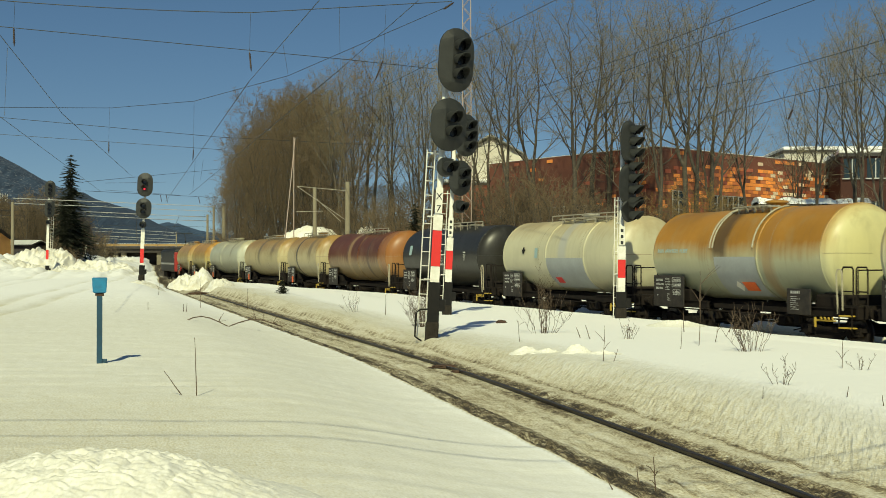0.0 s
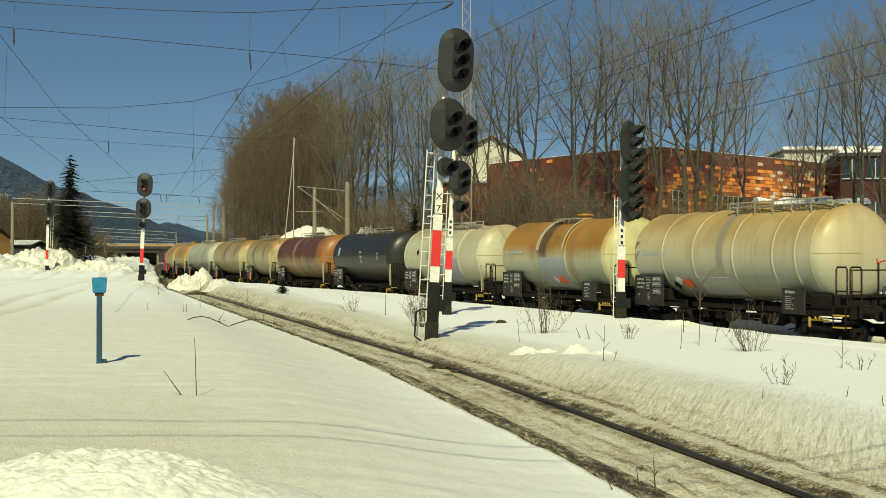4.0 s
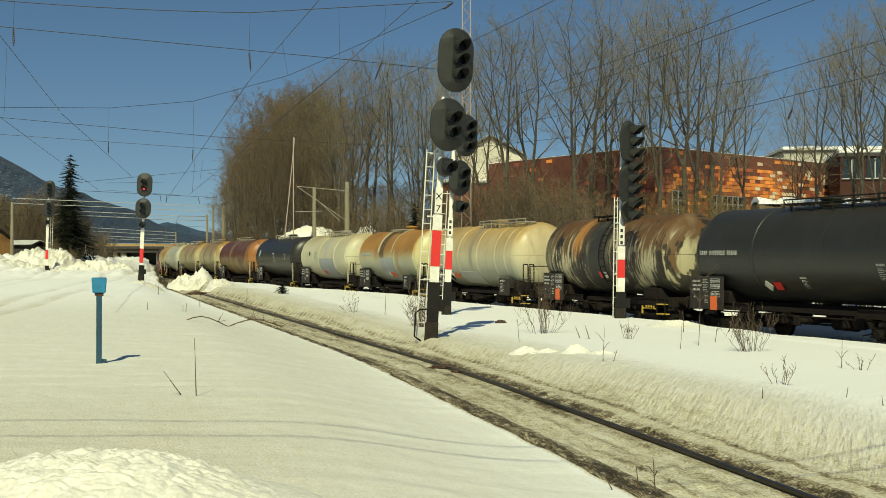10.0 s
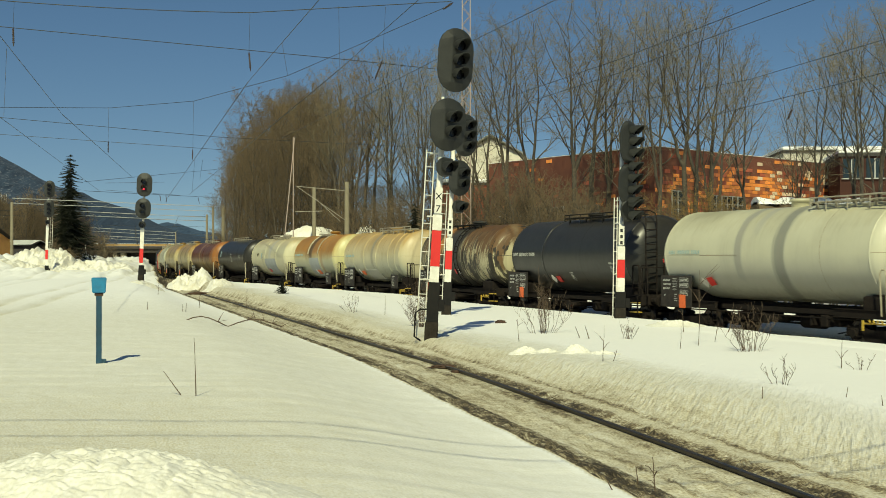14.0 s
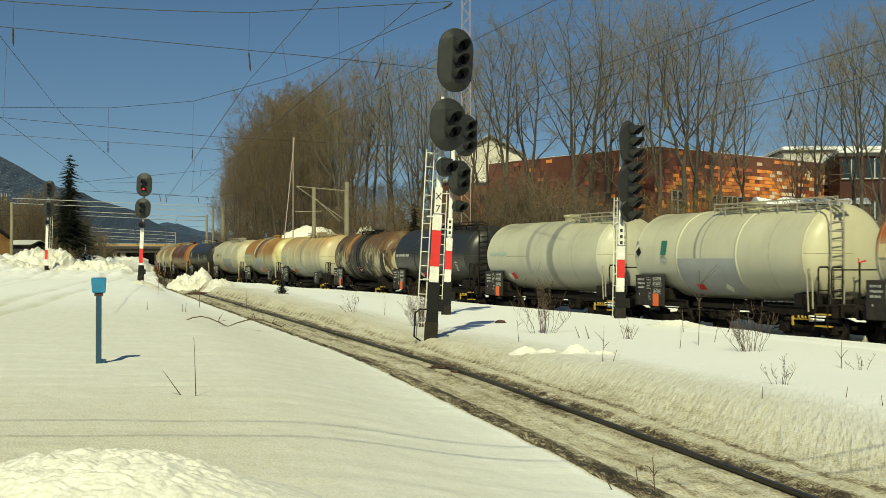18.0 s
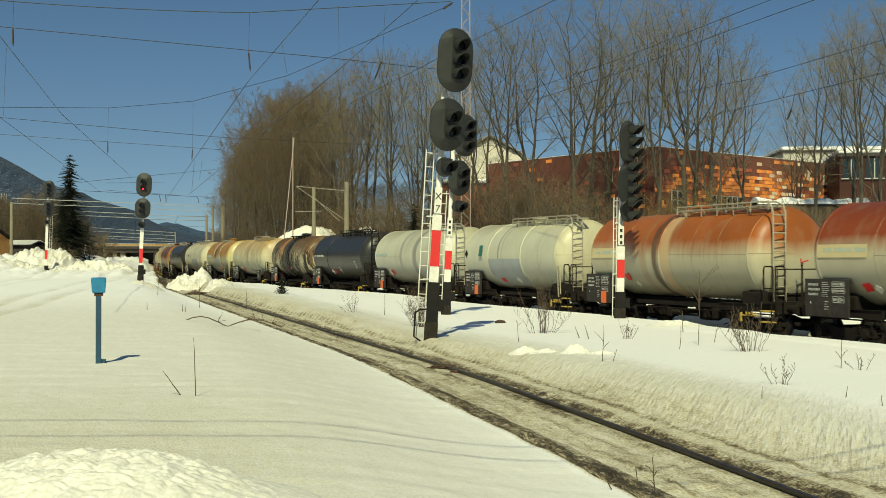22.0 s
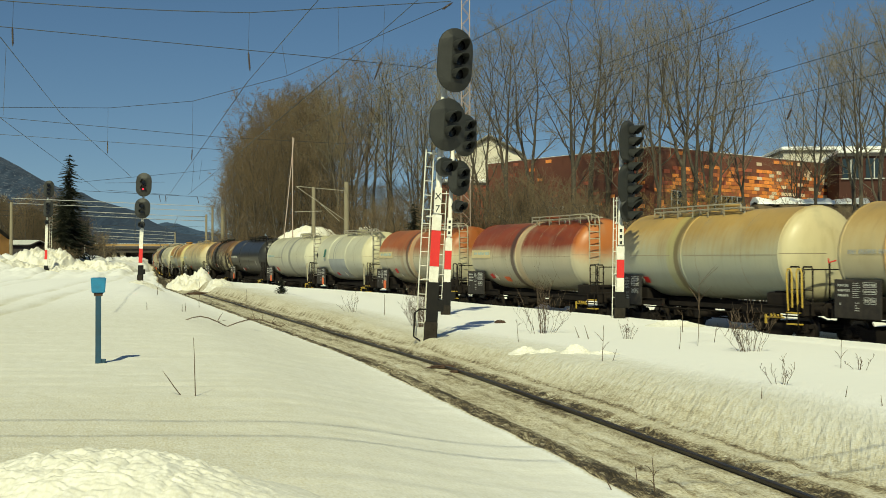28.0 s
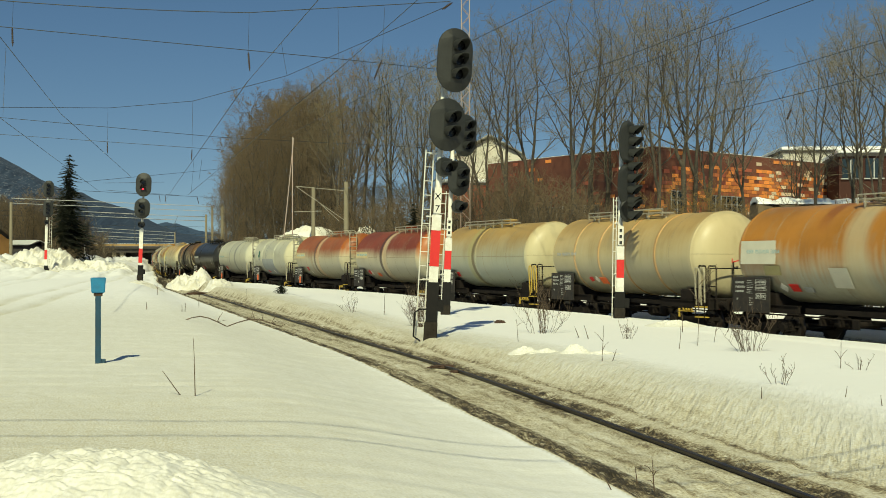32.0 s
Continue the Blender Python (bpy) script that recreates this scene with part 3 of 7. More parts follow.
def bars_mesh(kind):
    """Unreadable lettering as plain bars in the plane y = 0."""
    def build(bm):
        r = random.Random(kind)

        def line(x, z, n, w, h, gap=0.35):
            for k in range(n):
                q = w * r.uniform(0.6, 1.0)
                box(bm, (x - w * (k + 0.5), 0, z), (q * (1 - gap), 0.006, h * r.uniform(0.8, 1.0)))

        if kind == "data":
            for z, n in ((0.38, 6), (0.24, 7), (0.10, 6)):
                line(0.93, z, n, 0.085, 0.075)
            for z in np.arange(0.44, 0.0, -0.055):
                line(0.24, z, r.randint(5, 8), 0.045, 0.02)
            for x0, z0, w, h in ((-0.26, 0.40, 0.58, 0.13), (-0.26, 0.22, 0.58, 0.13), (-0.3, -0.03, 0.24, 0.17), (-0.58, -0.03, 0.24, 0.17)):
                for dz in (-h / 2, h / 2):
                    box(bm, (x0 - w / 2, 0, z0 + dz), (w, 0.006, 0.014))
                for dx in (0, w):
                    box(bm, (x0 - dx, 0, z0), (0.014, 0.006, h))
                line(x0 - 0.03, z0, int(w / 0.09), 0.085, h * 0.55)
            for k in range(4):
                line(0.12, -0.10 - k * 0.07, r.randint(2, 4), 0.05, 0.03)
            box(bm, (0.8, 0, -0.14), (0.05, 0.006, 0.06))
        elif kind == "name":
            x = 1.0
            for n in (4, 8, 5):
                for k in range(n):
                    for dx, w in ((0.0, 0.02), (0.045, 0.02)):
                        box(bm, (x - dx - w / 2, 0, 0), (w, 0.006, 0.15 * r.uniform(0.85, 1)))
                    box(bm, (x - 0.033, 0, r.choice((-0.06, 0.0, 0.06))), (0.05, 0.006, 0.022))
                    x -= 0.108
                x -= 0.1
        else:
            for k in range(7):
                line(0.0, 0.3 - k * 0.075, r.randint(5, 9), 0.06, 0.03)
            line(0.0, 0.46, 5, 0.1, 0.11)
    return build


def tank_car(spec):
    """A bogie tank car; its front looks along +X, and its near side is +Y. Everything rides on one Empty at rail height."""
    L_over = spec["length"]
    half = L_over / 2
    rear, front = spec.get("tank", (-(half - 1.95), half - 0.95))
    car = empty("tank_car", Matrix.Identity(4), spec["label"], "tank car", "tank cars of the freight train")
    paint = spec["paint"]
    # shell with dished ends
    bm = B()
    dish = 0.58
    cap = [(dish * math.sin(a_), max(math.cos(a_), 0.0) ** 0.86) for a_ in np.linspace(0, math.pi / 2, 11)]
    prof = [(rear - u, TANK_R * r + 0.001) for u, r in reversed(cap)]
    for u in np.linspace(rear + 0.05, front - 0.05, 16):
        prof.append((float(u), TANK_R))
    prof += [(front + u, TANK_R * r + 0.001) for u, r in cap]
    lathe(bm, prof, 64)
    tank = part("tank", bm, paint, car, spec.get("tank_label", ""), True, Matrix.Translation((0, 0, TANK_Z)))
    for u, w in spec.get("hoops", ()):
        bm = lathe(B(), [(u - w, TANK_R - 0.01), (u - w * 0.8, TANK_R + 0.022), (u + w * 0.8, TANK_R + 0.022), (u + w, TANK_R - 0.01)], 56)
        part("hoop", bm, paint, tank, "", True)
    seam = M["seam_dark" if spec.get("dark") else "seam"]
    for u in (rear, front):
        part("weld_seam", lathe(B(), [(u - 0.03, TANK_R - 0.004), (u - 0.02, TANK_R + 0.014), (u + 0.02, TANK_R + 0.014), (u + 0.03, TANK_R - 0.004)], 56), paint, tank, "", True)
    for u in spec.get("seams", (rear * 0.4, front * 0.35)):
        part("weld_seam", lathe(B(), [(u - 0.010, TANK_R), (u, TANK_R + 0.005), (u + 0.010, TANK_R)], 56), seam, tank, "", True)
    for u0, u1, deg in spec.get("long_seams", ()):
        ca, sa = math.cos(radians(deg)), math.sin(radians(deg))
        part("weld_seam", box(B(), ((u0 + u1) / 2, TANK_R * ca, TANK_R * sa), (u1 - u0, 0.012, 0.018)), seam, tank)
    bm = B()
    path(bm, [(rear - (dish + 0.003) * math.sin(q) , (TANK_R + 0.003) * max(math.cos(q), 0) ** 0.86, 0.02) for q in np.linspace(0.1, 1.5, 9)], 0.008, 4)
    part("weld_seam", bm, seam, tank)
    # grey insulating jacket plate on the flank
    if spec.get("jacket"):
        u0, u1, a0, a1 = spec["jacket"]
        bm = B()
        rows_ = []
        for i in range(25):
            a = radians(a0 + (a1 - a0) * i / 24)
            rows_.append([bm.verts.new((u, r_ * math.cos(a), r_ * math.sin(a))) for u, r_ in ((u0, TANK_R - 0.01), (u0, TANK_R + 0.018), (u1, TANK_R + 0.018), (u1, TANK_R - 0.01))])
        for q, w in zip(rows_, rows_[1:]):
            for k in range(3):
                bm.faces.new((q[k], q[k + 1], w[k + 1], w[k]))
        bm.faces.new(rows_[0][::-1])
        bm.faces.new(rows_[-1])
        bmesh.ops.recalc_face_normals(bm, faces=bm.faces)
        part("jacket_plate", bm, M[spec.get("jacket_mat", "jacket")], tank, "plain grey plate on the flank")
    # crown: manhole, walkway and rails
    bm = lathe(B(), [(1.40, 0.30), (1.58, 0.30), (1.60, 0.36), (1.66, 0.36), (1.68, 0.30), (1.72, 0.0)], 20, "Z")
    part("manhole", bm, paint, tank, "", True)
    w0, w1 = spec.get("walk", (-2.6, 1.2))
    wm = M[spec.get("walk_mat", "grey_rail")]
    bm = B()
    for y in (0.38, 0.55, 0.72):
        box(bm, ((w0 + w1) / 2, y, 1.50), (w1 - w0, 0.10, 0.03))
    for k in range(9):
        u = w0 + (w1 - w0) * k / 8
        box(bm, (u, 0.55, 1.47), (0.05, 0.5, 0.03))
    part("walkway", bm, wm, tank)
    for k in range(5):
        u = w0 + 0.08 + (w1 - w0 - 0.16) * k / 4
        part("walkway_bracket", box(B(), (u, 0.6, 1.36), (0.05, 0.06, 0.26)), wm, tank)
    if spec.get("top_rail", True):
        for y in (0.80,):
            r0, r1 = spec.get("rail", (w0 - 1.0, w1 + 0.6))
            path_b = path(B(), [(r0, y, 1.36), (r0, y, 1.62), (r1, y, 1.62), (r1, y, 1.36)], 0.022)
            for u in np.arange(r0 + 0.9, r1, 0.9):
                rod(path_b, (u, y, 1.25), (u, y, 1.62), 0.018)
            part("top_rail", path_b, wm, tank)
    for u in spec.get("hangers", ()):
        bm = B()
        pts = [(u, (TANK_R + 0.05) * math.cos(radians(a)), (TANK_R + 0.05) * math.sin(radians(a))) for a in range(8, 86, 7)]
        path(bm, pts, 0.028, 6)
        part("pipe", bm, M["cream_rail"], tank, "thin pale pipe bent over the shell")
    if spec.get("side_ladder"):
        u = spec["side_ladder"]
        for du in (-0.2, 0.2):
            part("ladder_rail", path(B(), [(u + du, (TANK_R + 0.1) * math.cos(radians(a)), (TANK_R + 0.1) * math.sin(radians(a))) for a in range(-62, 80, 10)], 0.022, 6), M["under"], tank)
        for a in range(-60, 78, 11):
            y, z = (TANK_R + 0.1) * math.cos(radians(a)), (TANK_R + 0.1) * math.sin(radians(a))
            part("rung", rod(B(), (u - 0.2, y, z), (u + 0.2, y, z), 0.018), M["under"], tank)
    # underframe
    under = part("underframe", box(B(), (0, 0, 1.0), (L_over - 1.3, 0.5, 0.3)), M["under"], car)
    inner = half - 3.7
    for y in (-1.12, 1.12):
        for sgn in (-1, 1):
            mid, run = sgn * (half - 0.64 + inner) / 2, half - 0.64 - inner
            bm = box(B(), (mid, y, 1.02), (run, 0.08, 0.24))
            box(bm, (mid, y, 1.13), (run, 0.16, 0.02))
            box(bm, (mid, y, 0.91), (run, 0.16, 0.02))
            part("side_sill", bm, M["under"], under)
        part("side_beam", box(B(), (0, y * 0.78, 1.0), (2 * inner, 0.06, 0.14)), M["under"], under)
    for sgn in (-1, 1):
        part("headstock", box(B(), (sgn * (half - 0.64), 0, 1.03), (0.1, 2.6, 0.34), 0.01), M["under"], under)
    bogie_x = half - 2.05
    for sgn in (-1, 1):
        bm = B()
        box(bm, (sgn * bogie_x, 0, 1.25), (1.1, 2.2, 0.5), 0.05)
        box(bm, (sgn * bogie_x, 0.98, 1.3), (0.5, 0.12, 0.5), 0.03)
        part("saddle", bm, M["under"], under)
    bm = lathe(B(), [(0.62, 0.0), (0.62, 0.16), (0.9, 0.2), (1.3, 0.3)], 14, "Z")
    rod(bm, (0, -1.25, 0.72), (0, 1.25, 0.72), 0.09, 10)
    box(bm, (0, 1.28, 0.72), (0.28, 0.06, 0.28), 0.02)
    part("outlet_valve", bm, M["under"], under)
    part("air_tank", lathe(B(), [(-1.9, 0.0), (-1.88, 0.14), (-1.8, 0.2), (-0.9, 0.2), (-0.82, 0.14), (-0.8, 0.0)], 14), M["under"], under, "", True, Matrix.Translation((0.3, 0.35, 0.66)))
    bm = rod(B(), (0.9, 0.62, 0.7), (1.5, 0.62, 0.7), 0.17, 14)
    rod(bm, (1.5, 0.62, 0.7), (1.9, 0.62, 0.7), 0.05, 8)
    box(bm, (1.2, 0.62, 0.92), (0.4, 0.2, 0.12))
    part("brake_cylinder", bm, M["under"], under)
    bm = box(B(), (-2.2, 0.85, 0.74), (0.3, 0.25, 0.34), 0.03)
    rod(bm, (-2.2, 0.85, 0.9), (-2.2, 0.4, 1.0), 0.03, 6)
    part("control_valve", bm, M["under"], under)
    bm = B()
    for u in (-2.4, -1.6, 1.1, 1.9):
        box(bm, (u, 0.4, 0.74), (0.08, 1.1, 0.28))
    rod(bm, (-2.9, 0.5, 0.6), (2.9, 0.5, 0.6), 0.03, 6)
    rod(bm, (-half + 1, 0.95, 0.82), (half - 1, 0.95, 0.84), 0.022, 6)
    for u in (-inner - 0.5, inner + 0.5):
        path(bm, [(u, 0.95, 0.84), (u + 0.1, 1.0, 0.5), (u + 0.5, 1.0, 0.42)], 0.022, 6)
    part("brake_gear", bm, M["under"], under)
    bm = B()
    for u in (0.9, 1.0):
        box(bm, (u, 1.25, 0.78), (0.7, 0.03, 0.045))
    for k in range(4):
        box(bm, (0.68 + k * 0.16, 1.25, 0.84), (0.04, 0.03, 0.08), 0, Matrix.Rotation(0.6, 4, "Y"))
    box(bm, (1.42, 1.25, 0.72), (0.06, 0.04, 0.28))
    part("brake_lever", bm, M["yellow"], under, "yellow changeover lever", at=Matrix.Translation((-half + 1.0, 0, 0)))
    # bogies and running gear
    for sgn in (-1, 1):
        bogie = part("bogie", shared_mesh("bogie_frame", bogie_frame_mesh, M["under"]), None, car, at=Matrix.Translation((sgn * bogie_x, 0, 0)))
        for dx in (-0.9, 0.9):
            for y in (-1, 1):
                part("axlebox", shared_mesh("axlebox", axlebox_mesh, M["under"]), None, bogie, at=Matrix.Translation((dx, y * 1.02, 0.47)) @ Matrix.Rotation(0 if y > 0 else math.pi, 4, "Z"))
                if y > 0:
                    for du in (-0.24, 0.24):
                        part("spring", shared_mesh("spring", spring_mesh, M["under"]), None, bogie, at=Matrix.Translation((dx + du, 1.02, 0.47)))
            ws = part("wheelset", shared_mesh("wheelset", wheelset_mesh, M["rail"], False), None, car)
            WHEELS.append((ws, sgn * bogie_x + dx, 0.46, spec["lead"]))
    # drawgear
    for sgn in (-1, 1):
        turn = Matrix.Rotation(0 if sgn > 0 else math.pi, 4, "Z")
        for y in (-0.875, 0.875):
            part("buffer", shared_mesh("buffer", buffer_mesh, M["under"]), None, car, at=Matrix.Translation((sgn * (half - 0.6), y, 1.04)) @ turn)
        part("coupling", shared_mesh("coupling", coupling_mesh, M["under"]), None, car, at=Matrix.Translation((sgn * (half - 0.6), 0, 0.98)) @ turn)
    # data board at the front
    if spec.get("board", True):
        bw = spec.get("board_w", 1.85)
        board = part("data_board", box(B(), (0, 0, 0), (bw, 0.05, 1.06), 0.02), M["board"], car, "black board of white lettering rows",
                     at=Matrix.Translation((half - 1.75, 1.38, 1.42)))
        tagged(part("lettering", shared_mesh("data", bars_mesh("data"), M["mark"]), None, board, at=Matrix.Translation((-0.03, 0.03, 0)) @ Matrix.Diagonal((0.86, 1, 0.98, 1))), "small unreadable lettering rows", kind="stuff")
        if spec.get("plate", True):
            part("orange_plate", box(B(), (0, 0, 0), (0.36, 0.02, 0.44), 0.01), M["orange"], board, "orange hazard plate", at=Matrix.Translation((-0.42, 0.035, -0.32)))
    if spec.get("board2"):
        board = part("small_board", box(B(), (0, 0, 0), (1.05, 0.05, 0.75), 0.02), M["board"], car, "black board of small rows", at=Matrix.Translation((spec["board2"], 1.36, 1.28)))
        tagged(part("lettering", shared_mesh("rows", bars_mesh("rows"), M["mark"]), None, board, at=Matrix.Translation((0.35, 0.03, -0.1)) @ Matrix.Diagonal((0.9, 1, 0.8, 1))), "small unreadable lettering rows", kind="stuff")
    # lettering and plates that lie on the shell

    def on_shell(u, deg, lift=0.012):
        a = radians(deg)
        return Matrix.Translation((u, (TANK_R + lift) * math.cos(a), (TANK_R + lift) * math.sin(a))) @ Matrix.Rotation(a, 4, "X")

    if spec.get("panel"):
        w_, h_, mat_ = spec["panel"]
        part("name_panel", box(B(), (0, 0, 0), (w_, 0.008, h_)), M[mat_], tank, "pale painted panel", at=on_shell(front - 0.05 - w_ / 2, spec.get("panel_deg", 3), 0.012))
    for kind, u, deg, mat, s in spec.get("marks", ()):
        if kind == "name":
            u = front - 1.15
        key = kind + "_" + mat
        tagged(part("lettering", shared_mesh(key, bars_mesh(kind), M[mat]), None, tank, at=on_shell(u, deg, 0.02) @ Matrix.Diagonal((s, 1, s, 1))), "small unreadable lettering rows", kind="stuff")
    for u, deg, w, h, mat, tip in spec.get("plates", ()):
        part("placard", box(B(), (0, 0, 0), (w, 0.008, h)), M[mat], tank, at=on_shell(u, deg, 0.03) @ Matrix.Rotation(radians(tip), 4, "Y"))
    # platform, steps and handrails at the back
    if spec.get("platform", True):
        bm = box(B(), (-half + 0.95, 0, 1.2), (0.75, 2.6, 0.05))
        part("platform", bm, M["under"], car)
        pm = M[spec.get("hand_mat", "under")]
        for k, u in enumerate((-half + 1.25, -half + 0.68)):
            bm = path(B(), [(u, 1.28, 1.2), (u, 1.28, 2.2), (u - 0.05, 1.28, 2.28), (u - 0.4, 1.28, 2.28), (u - 0.45, 1.28, 2.2), (u - 0.45, 1.28, 1.2)], 0.024)
            path(bm, [(u, 1.28, 1.62), (u - 0.45, 1.28, 1.62)], 0.02)
            part("handrail", bm, pm, car)
        bm = B()
        path(bm, [(-half + 0.7, -1.2, 1.2), (-half + 0.7, -1.2, 2.2), (-half + 0.7, 1.2, 2.2), (-half + 0.7, 1.2, 1.2)], 0.024)
        path(bm, [(-half + 0.7, 0.3, 1.2), (-half + 0.7, 0.3, 2.4)], 0.03)
        part("end_rail", bm, M["under"], car)
        part("brake_crank", path(B(), [(-half + 0.7, 0.08, 2.46), (-half + 0.7, 0.34, 2.40), (-half + 0.7, 0.34, 2.52)], 0.022), M["red"], car, "small red hand crank")
    for z, mat in ((0.62, "yellow"), (0.95, "yellow")):
        part("step", box(B(), (-half + 1.0, 1.3, z), (0.5, 0.22, 0.035)), M[mat], car)
    for du in (-0.26, 0.26):
        part("step_hanger", rod(B(), (-half + 1.0 + du, 1.38, 0.6), (-half + 1.0 + du, 1.38, 1.2), 0.022), M["under"], car)
    hm = M[spec.get("loop_mat", "cream_rail")]
    for u in spec.get("loops", (-half + 1.6,)):
        bm = path(B(), [(u, 1.34, 1.0), (u, 1.40, 2.1), (u - 0.06, 1.40, 2.22), (u - 0.18, 1.40, 2.22), (u - 0.24, 1.40, 2.1), (u - 0.24, 1.38, 1.1)], 0.024)
        part("hand_loop", bm, hm, car)
    if spec.get("end_ladder"):
        lm = M[spec.get("ladder_mat", "cream_rail")]
        u = rear - dish - 0.12
        for y in (0.55, 1.0):
            part("ladder_rail", path(B(), [(u, y, 1.2), (u, y, 3.9), (u + 0.1, y, 4.15), (u + 0.5, y, 4.26), (u + 1.2, y, 4.26)], 0.024), lm, car)
        for z in np.arange(1.4, 4.1, 0.27):
            part("rung", rod(B(), (u, 0.55, z), (u, 1.0, z), 0.018), lm, car)
    return car


WHEELS = []
M["seam"] = material("weld_line", (0.27, 0.22, 0.15), 0.8, second=(0.40, 0.34, 0.24), scale=3)
M["seam_dark"] = material("dark_weld_line", (0.045, 0.043, 0.04), 0.6, second=(0.02, 0.02, 0.02), scale=5)
M["panel"] = material("pale_yellow_panel", (0.60, 0.50, 0.27), 0.5, second=(0.5, 0.4, 0.2), scale=3)
M["panel_white"] = material("off_white_panel", (0.62, 0.60, 0.48), 0.5, second=(0.5, 0.47, 0.36), scale=3)
M["olive"] = material("olive_patch", (0.26, 0.23, 0.09), 0.6, second=(0.34, 0.3, 0.16), scale=4)
M["jacket_pale"] = material("pale_jacket", (0.44, 0.44, 0.38), 0.7, second=(0.36, 0.36, 0.31), scale=1.5, amount=0.8)
M["jacket"] = material("grey_jacket", (0.36, 0.38, 0.38), 0.75, second=(0.3, 0.31, 0.3), scale=1.5, amount=0.8)
cream, tan, ochre = (0.58, 0.53, 0.38), (0.50, 0.39, 0.20), (0.52, 0.27, 0.05)
P = {}
P["T"] = tank_material("paint_tan_orange", (0.50, 0.42, 0.24), (0.45, 0.26, 0.09), 0.4, 0.9)
P["U"] = tank_material("paint_orange_cream", (0.55, 0.47, 0.22), (0.50, 0.27, 0.07), 0.2, 0.9)
P["V"] = tank_material("paint_pale_grey", (0.52, 0.53, 0.46), (0.50, 0.46, 0.32), 0.9, 0.8, streak=0.3, bands=((-2.5, 0.4, (0.16, 0.13, 0.08), 0.6, 0.2),))
P["W"] = tank_material("paint_tan_cream", (0.52, 0.45, 0.28), (0.40, 0.25, 0.09), 0.55, 0.9, streak=0.6, bands=((1.0, 0.4, (0.10, 0.085, 0.06), 0.8, -0.4), (-2.8, 0.5, (0.14, 0.10, 0.06), 0.6, 0.0)))
P["X"] = tank_material("paint_tan_black_belt", (0.52, 0.45, 0.29), (0.40, 0.24, 0.08), 0.55, 0.9, streak=0.6, bands=((1.6, 0.22, (0.03, 0.03, 0.03), 0.95), (-1.4, 0.5, (0.12, 0.09, 0.055), 0.7, 0.0)))
P["Y"] = tank_material("paint_dark_rust", (0.44, 0.34, 0.20), (0.135, 0.042, 0.016), -0.3, 0.7, low=(0.30, 0.21, 0.11), streak=0.7, drip=0.8, bands=((-4.9, 1.5, (0.40, 0.17, 0.045), 0.6), (1.6, 0.35, (0.44, 0.30, 0.14), 0.5), (-1.8, 0.25, (0.05, 0.025, 0.015), 0.7)))
P["Z"] = tank_material("paint_black", (0.030, 0.028, 0.026), (0.03, 0.028, 0.025), 1.2, 0.8, grime=(0.10, 0.10, 0.10), streak=0.25, rough=0.38)
P["A"] = tank_material("paint_cream_white", (0.60, 0.57, 0.43), (0.58, 0.48, 0.30), 1.0, 0.8, streak=0.25, bands=((-0.2, 0.45, (0.40, 0.40, 0.38), 0.7),))
# B's dark belt at 1.05 is a stain plus painted shade between the pipes
P["B"] = tank_material("paint_ochre_spill", (0.50, 0.48, 0.33), (0.45, 0.22, 0.04), 0.12, 0.6, low=(0.38, 0.39, 0.30), streak=0.4, drip=0.45, bands=((1.05, 0.5, (0.085, 0.055, 0.028), 0.9, -0.2), (-1.4, 0.35, (0.30, 0.15, 0.04), 0.5), (-4.6, 0.85, (0.58, 0.54, 0.27), 0.95)))
P["C"] = tank_material("paint_cream", (0.57, 0.52, 0.37), (0.56, 0.38, 0.16), 0.55, 1.1, low=(0.42, 0.43, 0.36), streak=0.3, drip=0.5, bands=((0.3, 0.26, (0.24, 0.23, 0.18), 0.8, -0.6), (-4.9, 0.6, (0.60, 0.52, 0.34), 0.6)))
P["D"] = tank_material("paint_black_rust_flaked", (0.56, 0.51, 0.36), (0.15, 0.066, 0.022), 0.75, 0.9, grime=(0.03, 0.028, 0.025), belly_amt=0.7, streak=0.7, rough=0.6, flake=0.97, bands=((0.0, 1.25, (0.034, 0.033, 0.030), 1.0), (1.62, 0.42, (0.44, 0.20, 0.05), 0.85, 0.05), (4.4, 0.9, (0.035, 0.033, 0.026), 0.7)))
P["E"] = tank_material("paint_charcoal", (0.030, 0.030, 0.032), (0.04, 0.036, 0.032), 0.9, 1.0, grime=(0.075, 0.072, 0.07), streak=0.25, rough=0.34)
P["F"] = tank_material("paint_white_spills", (0.60, 0.59, 0.49), (0.58, 0.55, 0.41), 1.1, 0.8, low=(0.48, 0.48, 0.44), streak=0.15, bands=((1.27, 0.26, (0.30, 0.29, 0.25), 0.85, -0.7), (-0.76, 0.36, (0.22, 0.22, 0.19), 0.9), (0.5, 0.2, (0.38, 0.37, 0.32), 0.7, 0.7)))
P["G"] = tank_material("paint_white", (0.61, 0.60, 0.50), (0.60, 0.56, 0.41), 1.2, 0.8, low=(0.50, 0.50, 0.44), streak=0.15, bands=((1.3, 0.09, (0.22, 0.22, 0.2), 0.85), (0.95, 0.06, (0.26, 0.26, 0.24), 0.7), (-4.6, 0.8, (0.56, 0.50, 0.30), 0.5)))
P["H"] = tank_material("paint_rust_over_cream", (0.55, 0.49, 0.36), (0.40, 0.115, 0.026), 0.2, 0.6, low=(0.45, 0.43, 0.35), streak=0.3, drip=0.4, bands=((0.12, 0.36, (0.58, 0.40, 0.22), 0.75), (0.74, 0.22, (0.10, 0.05, 0.025), 0.9), (1.5, 0.3, (0.30, 0.13, 0.05), 0.35)))
